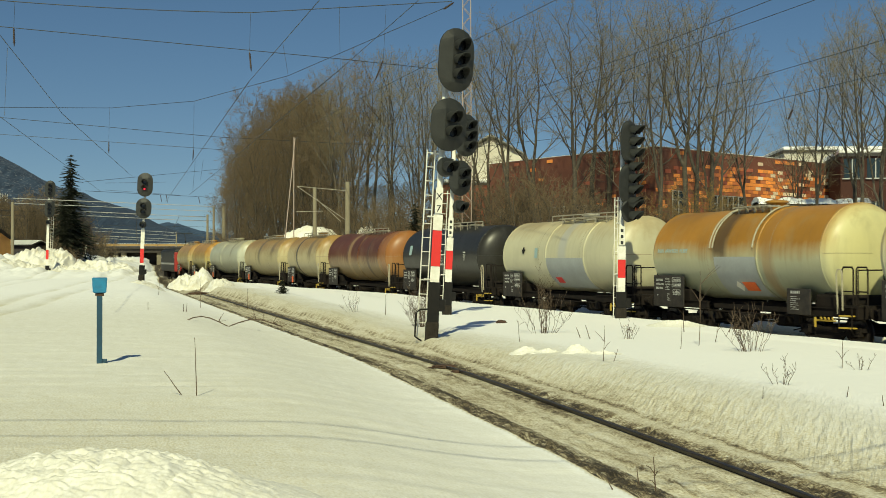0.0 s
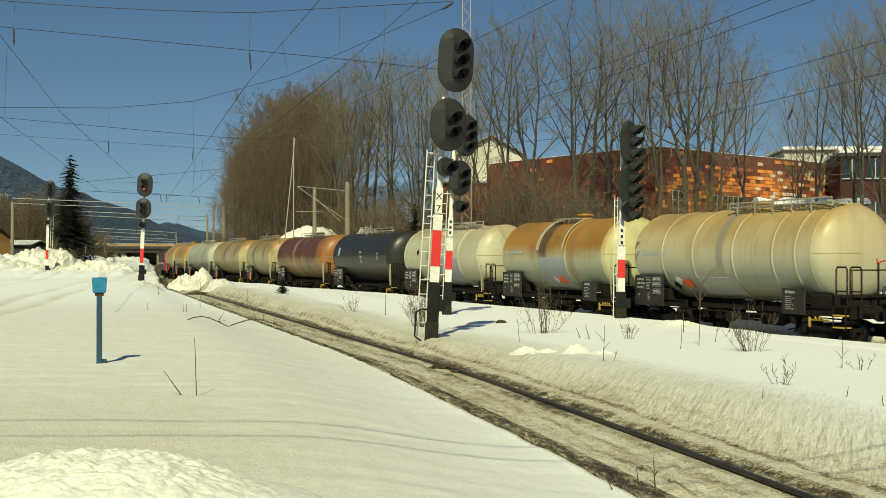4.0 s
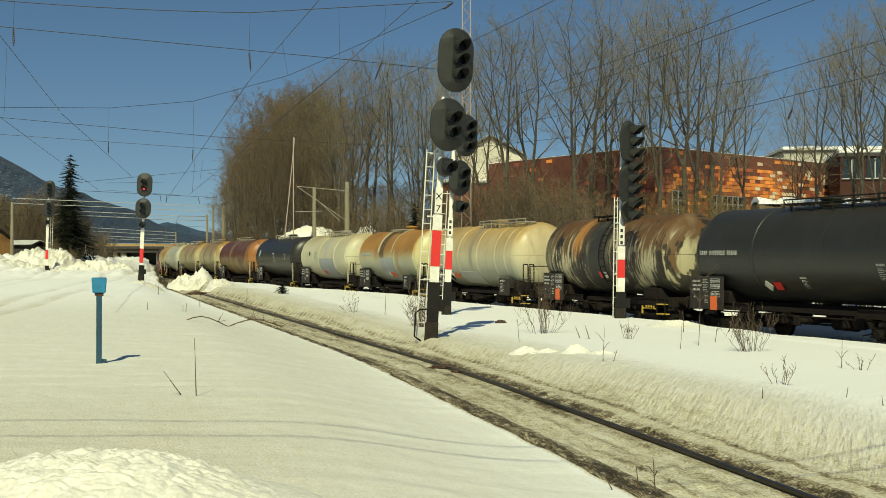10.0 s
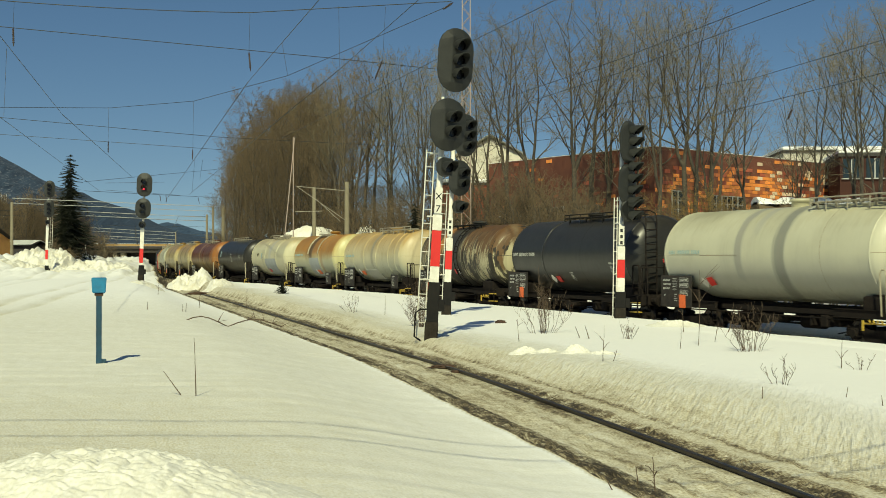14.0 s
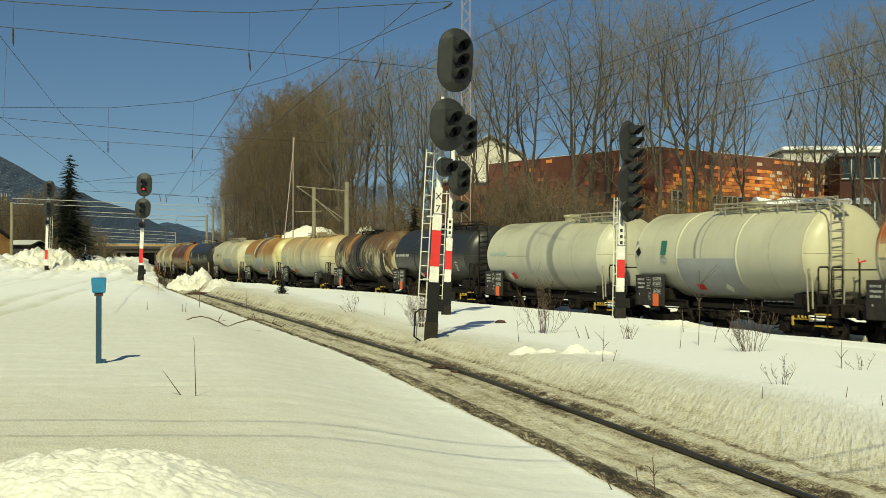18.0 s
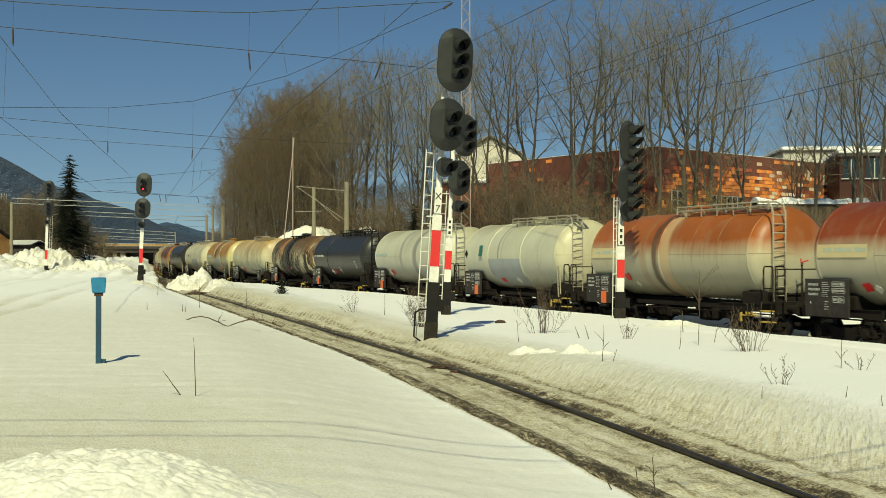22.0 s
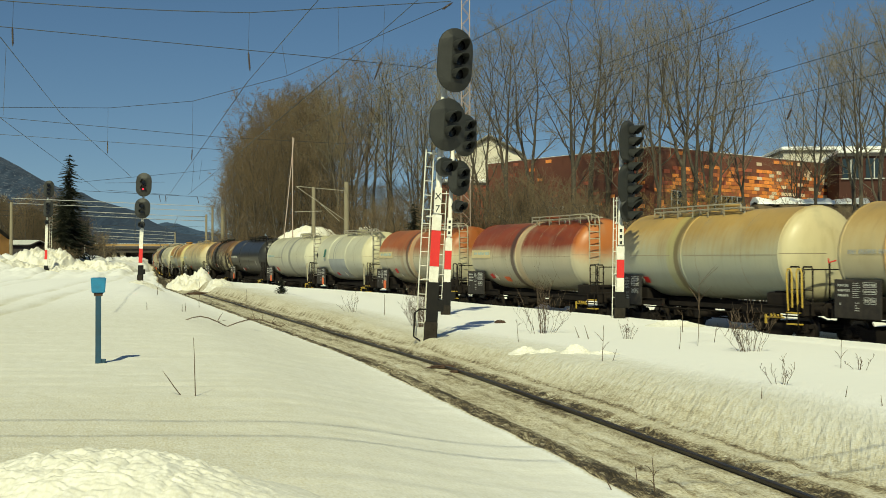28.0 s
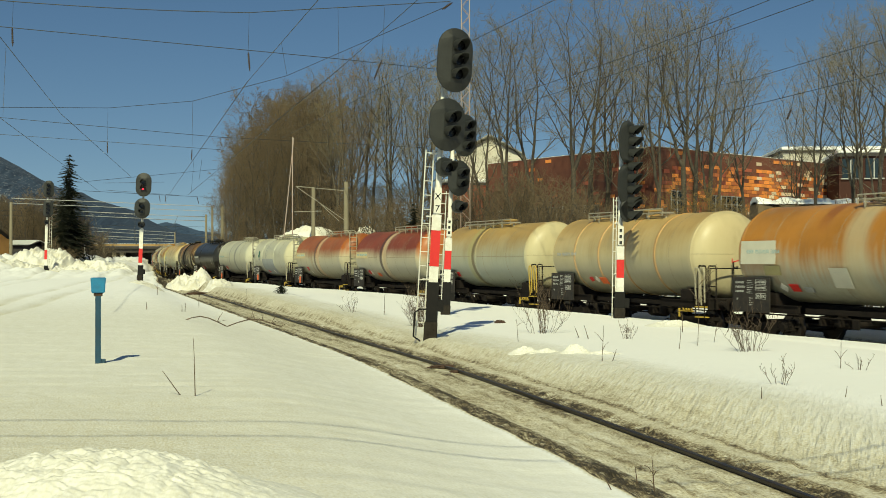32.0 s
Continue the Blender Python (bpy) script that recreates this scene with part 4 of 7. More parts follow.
P["I"] = tank_material("paint_dark_rust_over_cream", (0.55, 0.49, 0.37), (0.28, 0.060, 0.020), 0.2, 0.55, low=(0.45, 0.43, 0.36), streak=0.25, drip=0.35, bands=((0.45, 0.36, (0.52, 0.40, 0.24), 0.85), (1.05, 0.26, (0.075, 0.042, 0.028), 0.92), (-4.75, 0.45, (0.44, 0.15, 0.04), 0.85, 0.0)))
P["J"] = tank_material("paint_olive_cream", (0.45, 0.44, 0.34), (0.53, 0.35, 0.13), 0.45, 1.0, low=(0.38, 0.41, 0.38), streak=0.3, drip=0.5, bands=((1.35, 0.34, (0.40, 0.37, 0.15), 0.6), (1.03, 0.2, (0.15, 0.115, 0.05), 0.9), (-4.75, 0.42, (0.57, 0.50, 0.30), 0.8)))
P["K"] = tank_material("paint_warm_cream", (0.55, 0.47, 0.30), (0.56, 0.38, 0.16), 0.5, 1.2, low=(0.41, 0.38, 0.29), streak=0.3, drip=0.5, bands=((3.3, 0.10, (0.5, 0.27, 0.09), 0.6), (1.43, 0.10, (0.5, 0.27, 0.09), 0.6), (0.7, 0.22, (0.30, 0.25, 0.14), 0.7, 0.5), (-0.48, 0.12, (0.5, 0.27, 0.09), 0.7), (-2.51, 0.12, (0.5, 0.27, 0.09), 0.7), (-5.0, 0.5, (0.58, 0.50, 0.30), 0.7)))
P["L"] = tank_material("paint_orange_over_grey", (0.52, 0.51, 0.41), (0.50, 0.22, 0.045), -0.35, 1.2, low=(0.44, 0.44, 0.38), streak=0.3, drip=0.7, bands=((1.4, 0.35, (0.22, 0.07, 0.02), 0.7, 0.8), (-0.1, 0.6, (0.50, 0.46, 0.30), 0.55), (-2.6, 0.6, (0.55, 0.38, 0.16), 0.7)))

LEADS = [("T", 106.0, 10.5), ("U", 95.5, 9.7), ("V", 85.8, 14.1), ("W", 71.7, 13.0), ("X", 58.7, 9.8), ("Y", 48.9, 13.55), ("Z", 35.35, 12.64), ("A", 22.71, 12.41),
         ("B", 10.3, 11.6), ("C", -0.9, 12.6), ("D", -13.5, 10.8), ("E", -24.3, 12.3), ("F", -36.6, 13.1), ("G", -49.7, 11.8), ("H", -61.5, 12.9), ("I", -74.4, 13.6),
         ("J", -88.0, 12.0), ("K", -100.0, 12.34), ("L", -112.34, 12.6)]
EXTRA = {
    "T": dict(label="tan and orange stained tank car of a freight train"),
    "U": dict(label="orange-topped tank car with a pale yellow end"),
    "V": dict(label="pale grey-green tank car with a top walkway", hoops=((1.5, 0.05),)),
    "W": dict(label="tan tank car with a dark stained belt"),
    "X": dict(label="tan tank car with a black belt round its shell"),
    "Y": dict(label="dark rust-brown tank car with an orange end", hoops=((0.0, 0.05), (-3.6, 0.05)), platform=True, loop_mat="cream_rail", plate=False),
    "Z": dict(label="black tank car with white lettering", marks=(("rows", 0.2, -8, "mark", 1.0), ("rows", -2.8, -4, "mark", 0.6)), plates=((4.2, 12, 0.35, 0.5, "mark_blue", 0),), plate=False, dark=True),
    "A": dict(label="cream-white tank car with a grey flank plate", hoops=((1.2, 0.05), (-2.0, 0.05)), jacket=(-1.95, 1.15, -62, -4), plates=((3.2, 8, 0.24, 0.24, "black", 45), (2.0, 4, 0.26, 0.42, "mark_blue", 0), (0.5, -42, 0.5, 0.3, "red", 0)), plate=False),
    "B": dict(label="ochre-stained tank car with a grey flank plate and bent pipes", tank=(-3.85, 4.85), jacket=(-0.85, 1.3, -62, -3), hoops=((-0.9, 0.05),), hangers=(1.5, 1.35, -0.75), plates=((-0.2, -42, 0.65, 0.36, "orange", 0), (0.35, -42, 0.3, 0.3, "white", 45)), plate=False, board2=-2.8, loop_mat="cream_rail", loops=(-4.45,), walk=(-0.6, 1.2), top_rail=False, marks=(("name", 4.3, 5, "mark_blue", 0.9),)),
    "C": dict(label="cream tank car with hoops and faint orange stains", tank=(-4.15, 5.35), hoops=((3.65, 0.05), (1.8, 0.045), (-0.4, 0.05), (-2.4, 0.045), (-3.45, 0.045)), seams=(4.7, 0.2, -1.4), jacket=(-0.35, 1.75, -62, -30), jacket_mat="jacket_pale", plates=((2.45, -40, 0.5, 0.3, "orange", 0), (2.95, -36, 0.3, 0.3, "white", 45), (3.2, -44, 0.3, 0.3, "black", 45)), board2=-3.3, plate=False, walk=(-4.3, 0.6), rail=(-4.3, 0.6), loops=(), marks=(("name", 4.3, 2, "mark_blue", 0.8),)),
    "D": dict(label="black tank car flaked with cream and rust streaks", tank=(-4.2, 4.15), side_ladder=-0.55, walk=(-1.6, 1.4), walk_mat="black", platform=False, board_w=1.7, plates=((-0.1, -30, 0.26, 0.26, "red", 0), (-0.5, -30, 0.26, 0.26, "white", 0)), hoops=((1.3, 0.04), (-1.25, 0.04)), top_rail=False, loops=(), dark=True),
    "E": dict(label="charcoal black tank car with white data lettering", tank=(-4.65, 4.8), hoops=((1.94, 0.05),), seams=(-1.24,), marks=(("name", 5.0, 2, "mark", 1.0), ("rows", -0.2, -38, "mark", 0.6), ("rows", -3.5, -24, "mark", 0.7)), plates=((1.47, -40, 0.3, 0.3, "white", 45), (1.0, -40, 0.36, 0.3, "red", 0)), walk=(-4.4, 1.2), rail=(-4.6, 1.2), walk_mat="black", end_ladder=True, ladder_mat="under", loops=(), dark=True),
    "F": dict(label="white tank car with grey spill belts from its hatch", tank=(-4.6, 5.35), seams=(-2.6,), long_seams=((1.3, 3.3, -1.0),), marks=(("name", 4.7, 3, "mark_blue", 0.9),), plates=((3.4, -38, 0.3, 0.3, "white", 45), (3.0, -36, 0.36, 0.32, "red", 10)), walk=(-4.8, -1.4), rail=(-4.8, -1.4), end_ladder=True, ladder_mat="grey_rail"),
    "G": dict(label="white tank car with a grey flank plate and end ladder", tank=(-4.15, 4.95), jacket=(-0.9, 2.33, -62, -5), hoops=((2.38, 0.05), (-0.95, 0.05)), seams=(-2.6,), end_ladder=True, ladder_mat="grey_rail", plates=((4.75, 4, 0.25, 0.25, "black", 45), (3.14, 9, 0.34, 0.5, "green", 0), (3.14, -7, 0.4, 0.12, "jacket", 0), (1.48, -46, 0.4, 0.25, "red", 0), (-0.1, -46, 0.3, 0.3, "white", 45)), walk=(-4.9, 1.1), rail=(-4.9, 1.1)),
    "H": dict(panel=(2.1, 0.36, "panel"), label="rust-topped cream tank car with a pale name panel", tank=(-4.6, 5.1), hoops=((0.45, 0.05),), seams=(4.04, 2.73, 1.36, -0.25, -1.56, -3.0), long_seams=((-4.6, -0.25, 0.0), (1.4, 2.7, 0.0)), end_ladder=True, marks=(("name", 4.9, 4, "mark_blue", 0.85),), plates=((2.75, -32, 0.32, 0.28, "red", 10), (2.3, -44, 0.2, 0.2, "white", 45)), walk=(-4.8, 0.25), rail=(-4.8, 0.25), loops=()),
    "I": dict(panel=(2.0, 0.36, "panel"), label="dark rust-topped tank car with cream flanks", tank=(-4.3, 5.4), hoops=((0.75, 0.05),), seams=(3.09, 1.73, 0.05, -1.25, -2.7), long_seams=((-4.3, 0.05, -2.0), (1.7, 3.1, -2.0)), end_ladder=True, marks=(("name", 5.3, 4, "mark_blue", 0.85),), plates=((3.64, -38, 0.32, 0.26, "red", 10), (3.25, -40, 0.24, 0.24, "white", 45), (2.2, -44, 0.5, 0.28, "orange", 0)), walk=(-4.8, 0.4), rail=(-4.8, 0.4), plate=False, loops=()),
    "J": dict(label="olive-cream stained tank car with yellow handrails", tank=(-4.4, 4.75), hoops=((0.75, 0.04),), seams=(-0.1, -2.58), long_seams=((-4.4, 0.6, -1.0), (1.4, 4.0, -1.0)), loop_mat="yellow", loops=(-4.75, -5.2), walk=(-1.7, 3.4), rail=(-1.7, 3.4), plates=((3.6, -36, 0.25, 0.25, "white", 45), (3.25, -36, 0.3, 0.25, "red", 0)), plate=False),
    "K": dict(label="warm cream tank car with hoops", tank=(-4.7, 5.05), hoops=((3.3, 0.05), (1.43, 0.05), (-0.48, 0.05), (-2.51, 0.05)), seams=(-3.4,), loop_mat="cream_rail", loops=(-4.9, -5.2), walk=(-2.0, 3.3), rail=(-2.0, 3.3), plates=((1.5, -40, 0.5, 0.3, "orange", 0), (1.95, -38, 0.22, 0.22, "white", 45), (2.4, -38, 0.26, 0.2, "red", 10)), plate=False, marks=(("name", 4.3, 2, "jacket", 0.8),)),
    "L": dict(panel=(1.7, 0.7, "panel_white"), panel_deg=2, label="orange-stained tank car with a white painted panel", tank=(-4.6, 5.0), seams=(3.4, 2.2, 0.6, -1.2), marks=(("name", 4.9, 3, "mark_blue", 0.78), ("rows", 0.75, -30, "mark", 0.5)), plates=((3.3, -42, 0.26, 0.26, "white", 45), (2.8, -42, 0.4, 0.28, "red", 0), (3.5, -19, 0.75, 0.3, "olive", 0), (0.55, -27, 0.75, 0.62, "panel_white", 0), (2.2, -44, 0.4, 0.2, "jacket", 0)), walk=(-3.4, 0.5), rail=(-3.4, 0.5), plate=False, loops=()),
}
CARS = []
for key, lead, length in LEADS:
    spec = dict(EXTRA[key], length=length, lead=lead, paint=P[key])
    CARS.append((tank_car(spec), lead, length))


def locomotive():
    loco = empty("electric_locomotive", Matrix.Identity(4), "red and blue electric locomotive with a raised pantograph", "locomotive")
    Lh = 9.4
    part("body", box(B(), (0, 0, 2.35), (2 * Lh - 0.3, 2.95, 2.5), 0.2), M["loco_blue"], loco)
    part("roof", box(B(), (0, 0, 3.72), (2 * Lh - 1.2, 2.4, 0.3), 0.1), M["roof_dark"], loco)
    part("stripe", box(B(), (0, 0, 2.0), (2 * Lh - 0.9, 2.97, 0.2)), M["frame"], loco, "pale band along the side")
    for s in (-1, 1):
        part("cab_front", box(B(), (s * (Lh - 0.1), 0, 2.2), (0.22, 2.9, 2.1), 0.08), M["loco_red"], loco, "red cab front")
        part("windscreen", box(B(), (s * (Lh - 0.005), 0, 3.0), (0.03, 2.2, 0.75), 0.01), M["glass"], loco)
        for y in (-0.875, 0.875):
            part("buffer", shared_mesh("buffer", buffer_mesh, M["under"]), None, loco, at=Matrix.Translation((s * Lh, y, 1.04)) @ Matrix.Rotation(0 if s > 0 else math.pi, 4, "Z"))
        part("bogie", box(B(), (s * 5.2, 0, 0.75), (4.6, 2.5, 0.6), 0.1), M["under"], loco)
        for dx in (-1.7, 0, 1.7):
            ws = part("wheelset", shared_mesh("wheelset", wheelset_mesh, M["rail"]), None, loco)
            WHEELS.append((ws, s * 5.2 + dx, 0.46, 126.0))
        for y in (1.48, -1.48):
            part("cab_window", box(B(), (s * (Lh - 1.0), y, 3.0), (0.8, 0.03, 0.6)), M["glass"], loco)
    bm = path(B(), [(-5.5, 0, 3.9), (-6.6, 0, 4.5), (-5.2, 0, 5.4)], 0.05)
    path(bm, [(-5.2, -0.9, 5.4), (-5.2, 0.9, 5.4)], 0.05)
    part("pantograph", bm, M["wire"], loco, "raised pantograph")
    return loco


CARS.append((locomotive(), 126.0, 19.6))


def travel(t):
    return 3.027 * t + 0.0206 * t * t


def car_pose(lead, length, t):
    c = lead + travel(t) + 1.25 - length / 2
    (xa, ya), (xb, yb) = on_main(c + length * 0.34), on_main(c - length * 0.34)
    return pose((xa + xb) / 2, (ya + yb) / 2, 0, 0, 0, math.degrees(math.atan2(ya - yb, xa - xb)))


def motions():
    """The train pulls away along the main line, gathering speed."""
    for car, lead, length in CARS:
        walk(car, [(t, car_pose(lead, length, t)) for t in np.arange(0, 32.01, 1.0)])
    for ws, x, z, lead in WHEELS:
        rows = []
        for t in np.append(np.arange(0, 31.95, 0.15), 32.0):
            rows.append((t, Matrix.Translation((x, 0, z)) @ Matrix.Rotation(travel(t) / z, 4, "Y")))
        walk(ws, rows)


# ---- signals ----
def stadium(w, h, n=10):
    r, pts = w / 2, []
    for k in range(n + 1):
        a = math.pi * k / n
        pts.append((r * math.cos(a), h / 2 - r + r * math.sin(a)))
    for k in range(n + 1):
        a = math.pi + math.pi * k / n
        pts.append((r * math.cos(a), -h / 2 + r + r * math.sin(a)))
    return pts


def signal_head(parent, at, w, h, lamps, lit=-1):
    """A dark oval background plate, folded back at its rim, with hooded lamps; it faces -Y."""
    bm = B()
    rim = stadium(w, h)
    loops = [[bm.verts.new((x, y, z)) for x, z in rim] for y in (0.035, 0.0)]
    for i in range(len(rim)):
        j = (i + 1) % len(rim)
        bm.faces.new((loops[0][i], loops[0][j], loops[1][j], loops[1][i]))
    bm.faces.new(loops[0][::-1])
    # folded faces from the rim up to a flat lamp panel
    hw, hh = 0.17, min(lamps * 0.18 + 0.03, h * 0.42)
    flat = {(a, c): bm.verts.new((a * hw, -0.10, c * hh)) for a in (-1, 1) for c in (-1, 1)}
    near = [(1 if x >= 0 else -1, 1 if z >= 0 else -1) for x, z in rim]
    for i in range(len(rim)):
        j = (i + 1) % len(rim)
        if near[i] == near[j]:
            bm.faces.new((loops[1][i], loops[1][j], flat[near[i]]))
        else:
            bm.faces.new((loops[1][i], loops[1][j], flat[near[j]], flat[near[i]]))
    bm.faces.new([flat[k] for k in ((-1, -1), (1, -1), (1, 1), (-1, 1))])
    bmesh.ops.recalc_face_normals(bm, faces=bm.faces)
    head = part("signal_head", bm, M["head"], parent, "dark grey oval plate with hooded lamps", at=at)
    for k in range(lamps):
        z = (lamps - 1) / 2 * 0.36 - k * 0.36
        bm = B()
        n = 14
        a0, a1 = radians(-35), radians(215)
        inner, outer = [], []
        for i in range(n + 1):
            a = a0 + (a1 - a0) * i / n
            deep = 0.34 * (0.5 + 0.5 * math.sin(a)) + 0.07
            for lst, rr in ((inner, 0.135), (outer, 0.15)):
                lst.append((bm.verts.new((rr * math.cos(a), -0.10, z + rr * math.sin(a))), bm.verts.new((rr * 1.12 * math.cos(a), -0.13 - deep, z - 0.02 + rr * 1.12 * math.sin(a)))))
        for lst in (inner, outer):
            for q, v in zip(lst, lst[1:]):
                bm.faces.new((q[0], v[0], v[1], q[1]))
        for i in range(n):
            bm.faces.new((inner[i][1], inner[i + 1][1], outer[i + 1][1], outer[i][1]))
        part("lamp_hood", bm, M["head"], head)
        part("lens", lathe(B(), [(-0.005, 0.0), (0.0, 0.13), (0.03, 0.14)] if k != lit else [(-0.005, 0.0), (0.0, 0.052), (0.03, 0.056)], 18, "Z"), M["lit"] if k == lit else M["lens"], head,
             "lit red lens" if k == lit else "", at=Matrix.Translation((0, -0.165, z - (0.10 if k == lit else 0))) @ Matrix.Rotation(radians(90), 4, "X"))
    return head


def text_plate(parent, word, at, size):
    cu = bpy.data.curves.new("sign_text", "FONT")
    cu.body, cu.size, cu.align_x, cu.extrude = word, size, "CENTER", 0.002
    tmp = bpy.data.objects.new("sign_text", cu)
    scene.collection.objects.link(tmp)
    me = bpy.data.meshes.new_from_object(tmp.evaluated_get(bpy.context.evaluated_depsgraph_get()))
    bpy.data.objects.remove(tmp)
    me.materials.append(M["black"])
    part("sign_text", me, None, parent, at=at)


def signal(base, label, heads, plates, top, yaw, lean=0.0, ladder=-0.3, number=None, cabinet=True, mast="white", word=None, climb=0.68, scale=1.0, rungs=0.10):
    """heads: (height of the middle, tall, wide, lamps, sideways, lit); plates: (from, to, material)."""
    m = Matrix.Translation((base[0], base[1], base[2] - 0.15)) @ Matrix.Rotation(radians(lean), 4, "Y") @ Matrix.Scale(scale, 4)
    sig = empty("railway_signal", m, label, "railway signal", "signals of the yard")
    bm = lathe(B(), [(0.0, 0.085), (top, 0.07), (top + 0.02, 0.0)], 14, "Z")
    part("mast", bm, M[mast], sig, "", True)
    if cabinet:
        part("junction_box", box(B(), (0.22, -0.05, plates[0][0] * 0.55 + 0.2), (0.16, 0.2, 0.3), 0.02), M["black"], sig, "small black cable box")
        part("footing", box(B(), (0.0, 0, 0.27), (0.34, 0.34, 0.54), 0.04), M["concrete_dark"], sig, "dark concrete footing")
        part("cabinet", box(B(), (0.01, 0, (plates[0][0] + 0.68) / 2), (0.30, 0.28, plates[0][0] - 0.38), 0.02), M["black"], sig, "black equipment box")
    for z0, z1, mat in plates:
        part("band_plate", box(B(), (0, -0.10, (z0 + z1) / 2 + 0.15), (0.235, 0.02, z1 - z0 - 0.006)), M[mat], sig)
    if number:
        z0, z1 = number
        pl = part("number_plate", box(B(), (0, -0.10, (z0 + z1) / 2 + 0.15), (0.18, 0.015, z1 - z0)), M["white"], sig, "white plate with black characters")
        if word:
            for k, c in enumerate(word):
                text_plate(pl, c, Matrix.Translation((0, -0.112, z1 + 0.15 - 0.30 - k * 0.31)) @ Matrix.Rotation(radians(90), 4, "X"), 0.24)
        else:
            for k in range(3):
                part("plate_bar", box(B(), (0, -0.11, z1 + 0.15 - 0.14 - k * 0.19), (0.08, 0.006, 0.10)), M["head"], pl)
    if ladder:
        bm_top = top * climb
        for dx in (-rungs, rungs):
            part("ladder_rail", path(B(), [(ladder + dx, 0.18, 0.1), (ladder + dx, 0.18, bm_top)], 0.017), M["white"], sig)
        for z in np.arange(0.5, bm_top, 0.36):
            part("rung", rod(B(), (ladder - rungs, 0.18, z), (ladder + rungs, 0.18, z), 0.011), M["white"], sig)
        for z in (1.6, 3.2, bm_top - 0.1):
            part("ladder_bracket", rod(B(), (ladder, 0.18, z), (0, 0, z), 0.02), M["white"], sig)
    turn = Matrix.Rotation(radians(yaw), 4, "Z")
    for z, tall, wide, lamps, side, lit in heads:
        signal_head(sig, Matrix.Translation((side, 0, z + 0.15)) @ turn @ Matrix.Translation((0, -0.22, 0)), wide, tall, lamps, lit)
        part("head_bracket", rod(B(), (0, 0, z + 0.15), (side, -0.12, z + 0.15), 0.035), M["steel"], sig)
    return sig


M["concrete_dark"] = material("soot_dark_concrete", (0.020, 0.017, 0.014), 0.9, second=(0.05, 0.042, 0.034), scale=5, amount=0.8, bump=0.6, spec=0.1)
s_mid = signal((-0.30, 31.00, 0.53), "tall signal with two dark oval heads and a red-white mast", ((7.00, 1.62, 1.02, 3, 0.13, -1), (5.37, 1.34, 1.04, 2, 0.03, -1), (4.30, 0.50, 0.46, 1, 0.0, -1)),
               ((1.39, 1.79, "white"), (1.79, 2.70, "red"), (2.70, 3.10, "white")), 7.2, 31, 3.2, -0.27, (3.13, 3.78), word="X7")
part("cable_pipe", path(B(), [(-0.25, -0.1, 0.05), (-0.42, -0.1, 0.15), (-0.42, -0.1, 0.75), (-0.3, -0.1, 0.85), (0, -0.1, 0.85)], 0.025), M["black"], s_mid)
signal((0.12, 43.00, 0.50), "signal with two dark oval heads beside the tank train", ((6.35, 1.48, 0.95, 3, 0.28, -1), (4.85, 1.25, 0.9, 2, 0.14, -1), (3.85, 0.46, 0.44, 1, 0.12, -1)),
       ((1.20, 1.64, "white"), (1.64, 2.30, "red"), (2.30, 2.75, "white")), 6.7, 34, 2.6, -0.26, (2.80, 3.45))
signal((5.86, 40.50, 0.48), "signal with stacked dark heads on a red-white mast", ((5.58, 1.36, 0.95, 3, 0.02, -1), (4.25, 1.30, 1.0, 4, 0.0, -1), (3.45, 0.75, 0.8, 2, 0.02, -1)),
       ((0.89, 1.33, "white"), (1.33, 1.90, "red"), (1.90, 2.32, "white")), 5.9, 50, 0.8, -0.15, (2.35, 2.95), scale=1.052, rungs=0.05)
signal((-18.95, 77.00, 1.12), "signal with a lit red lamp on a red-white mast", ((6.05, 1.5, 0.96, 2, 0.03, 1), (4.57, 1.28, 0.96, 2, 0.0, -1), (3.55, 0.42, 0.42, 1, 0.0, -1)),
       ((1.0, 1.15, "white"), (1.15, 2.05, "red"), (2.05, 3.3, "white")), 6.2, 4, 2.2, 0.0)
signal((-35.53, 110.00, 0.93), "grey-headed signal seen across the snow yard", ((7.85, 1.55, 0.9, 3, 0.1, -1), (6.1, 1.6, 0.85, 3, 0.1, -1), (4.9, 0.4, 0.4, 1, 0.0, -1)),
       ((1.0, 1.55, "white"), (1.55, 2.4, "red"), (2.4, 4.6, "white")), 8.3, 10, 1.5, 0.28)
signal((-49.43, 170.00, 1.32), "distant signal on a red-white mast", ((5.4, 2.2, 1.1, 3, 0, -1), (3.6, 0.9, 0.8, 1, 0, -1)), ((0.3, 0.9, "white"), (0.9, 2.0, "red"), (2.0, 2.8, "white")), 6.2, 5, 0, 0.0)


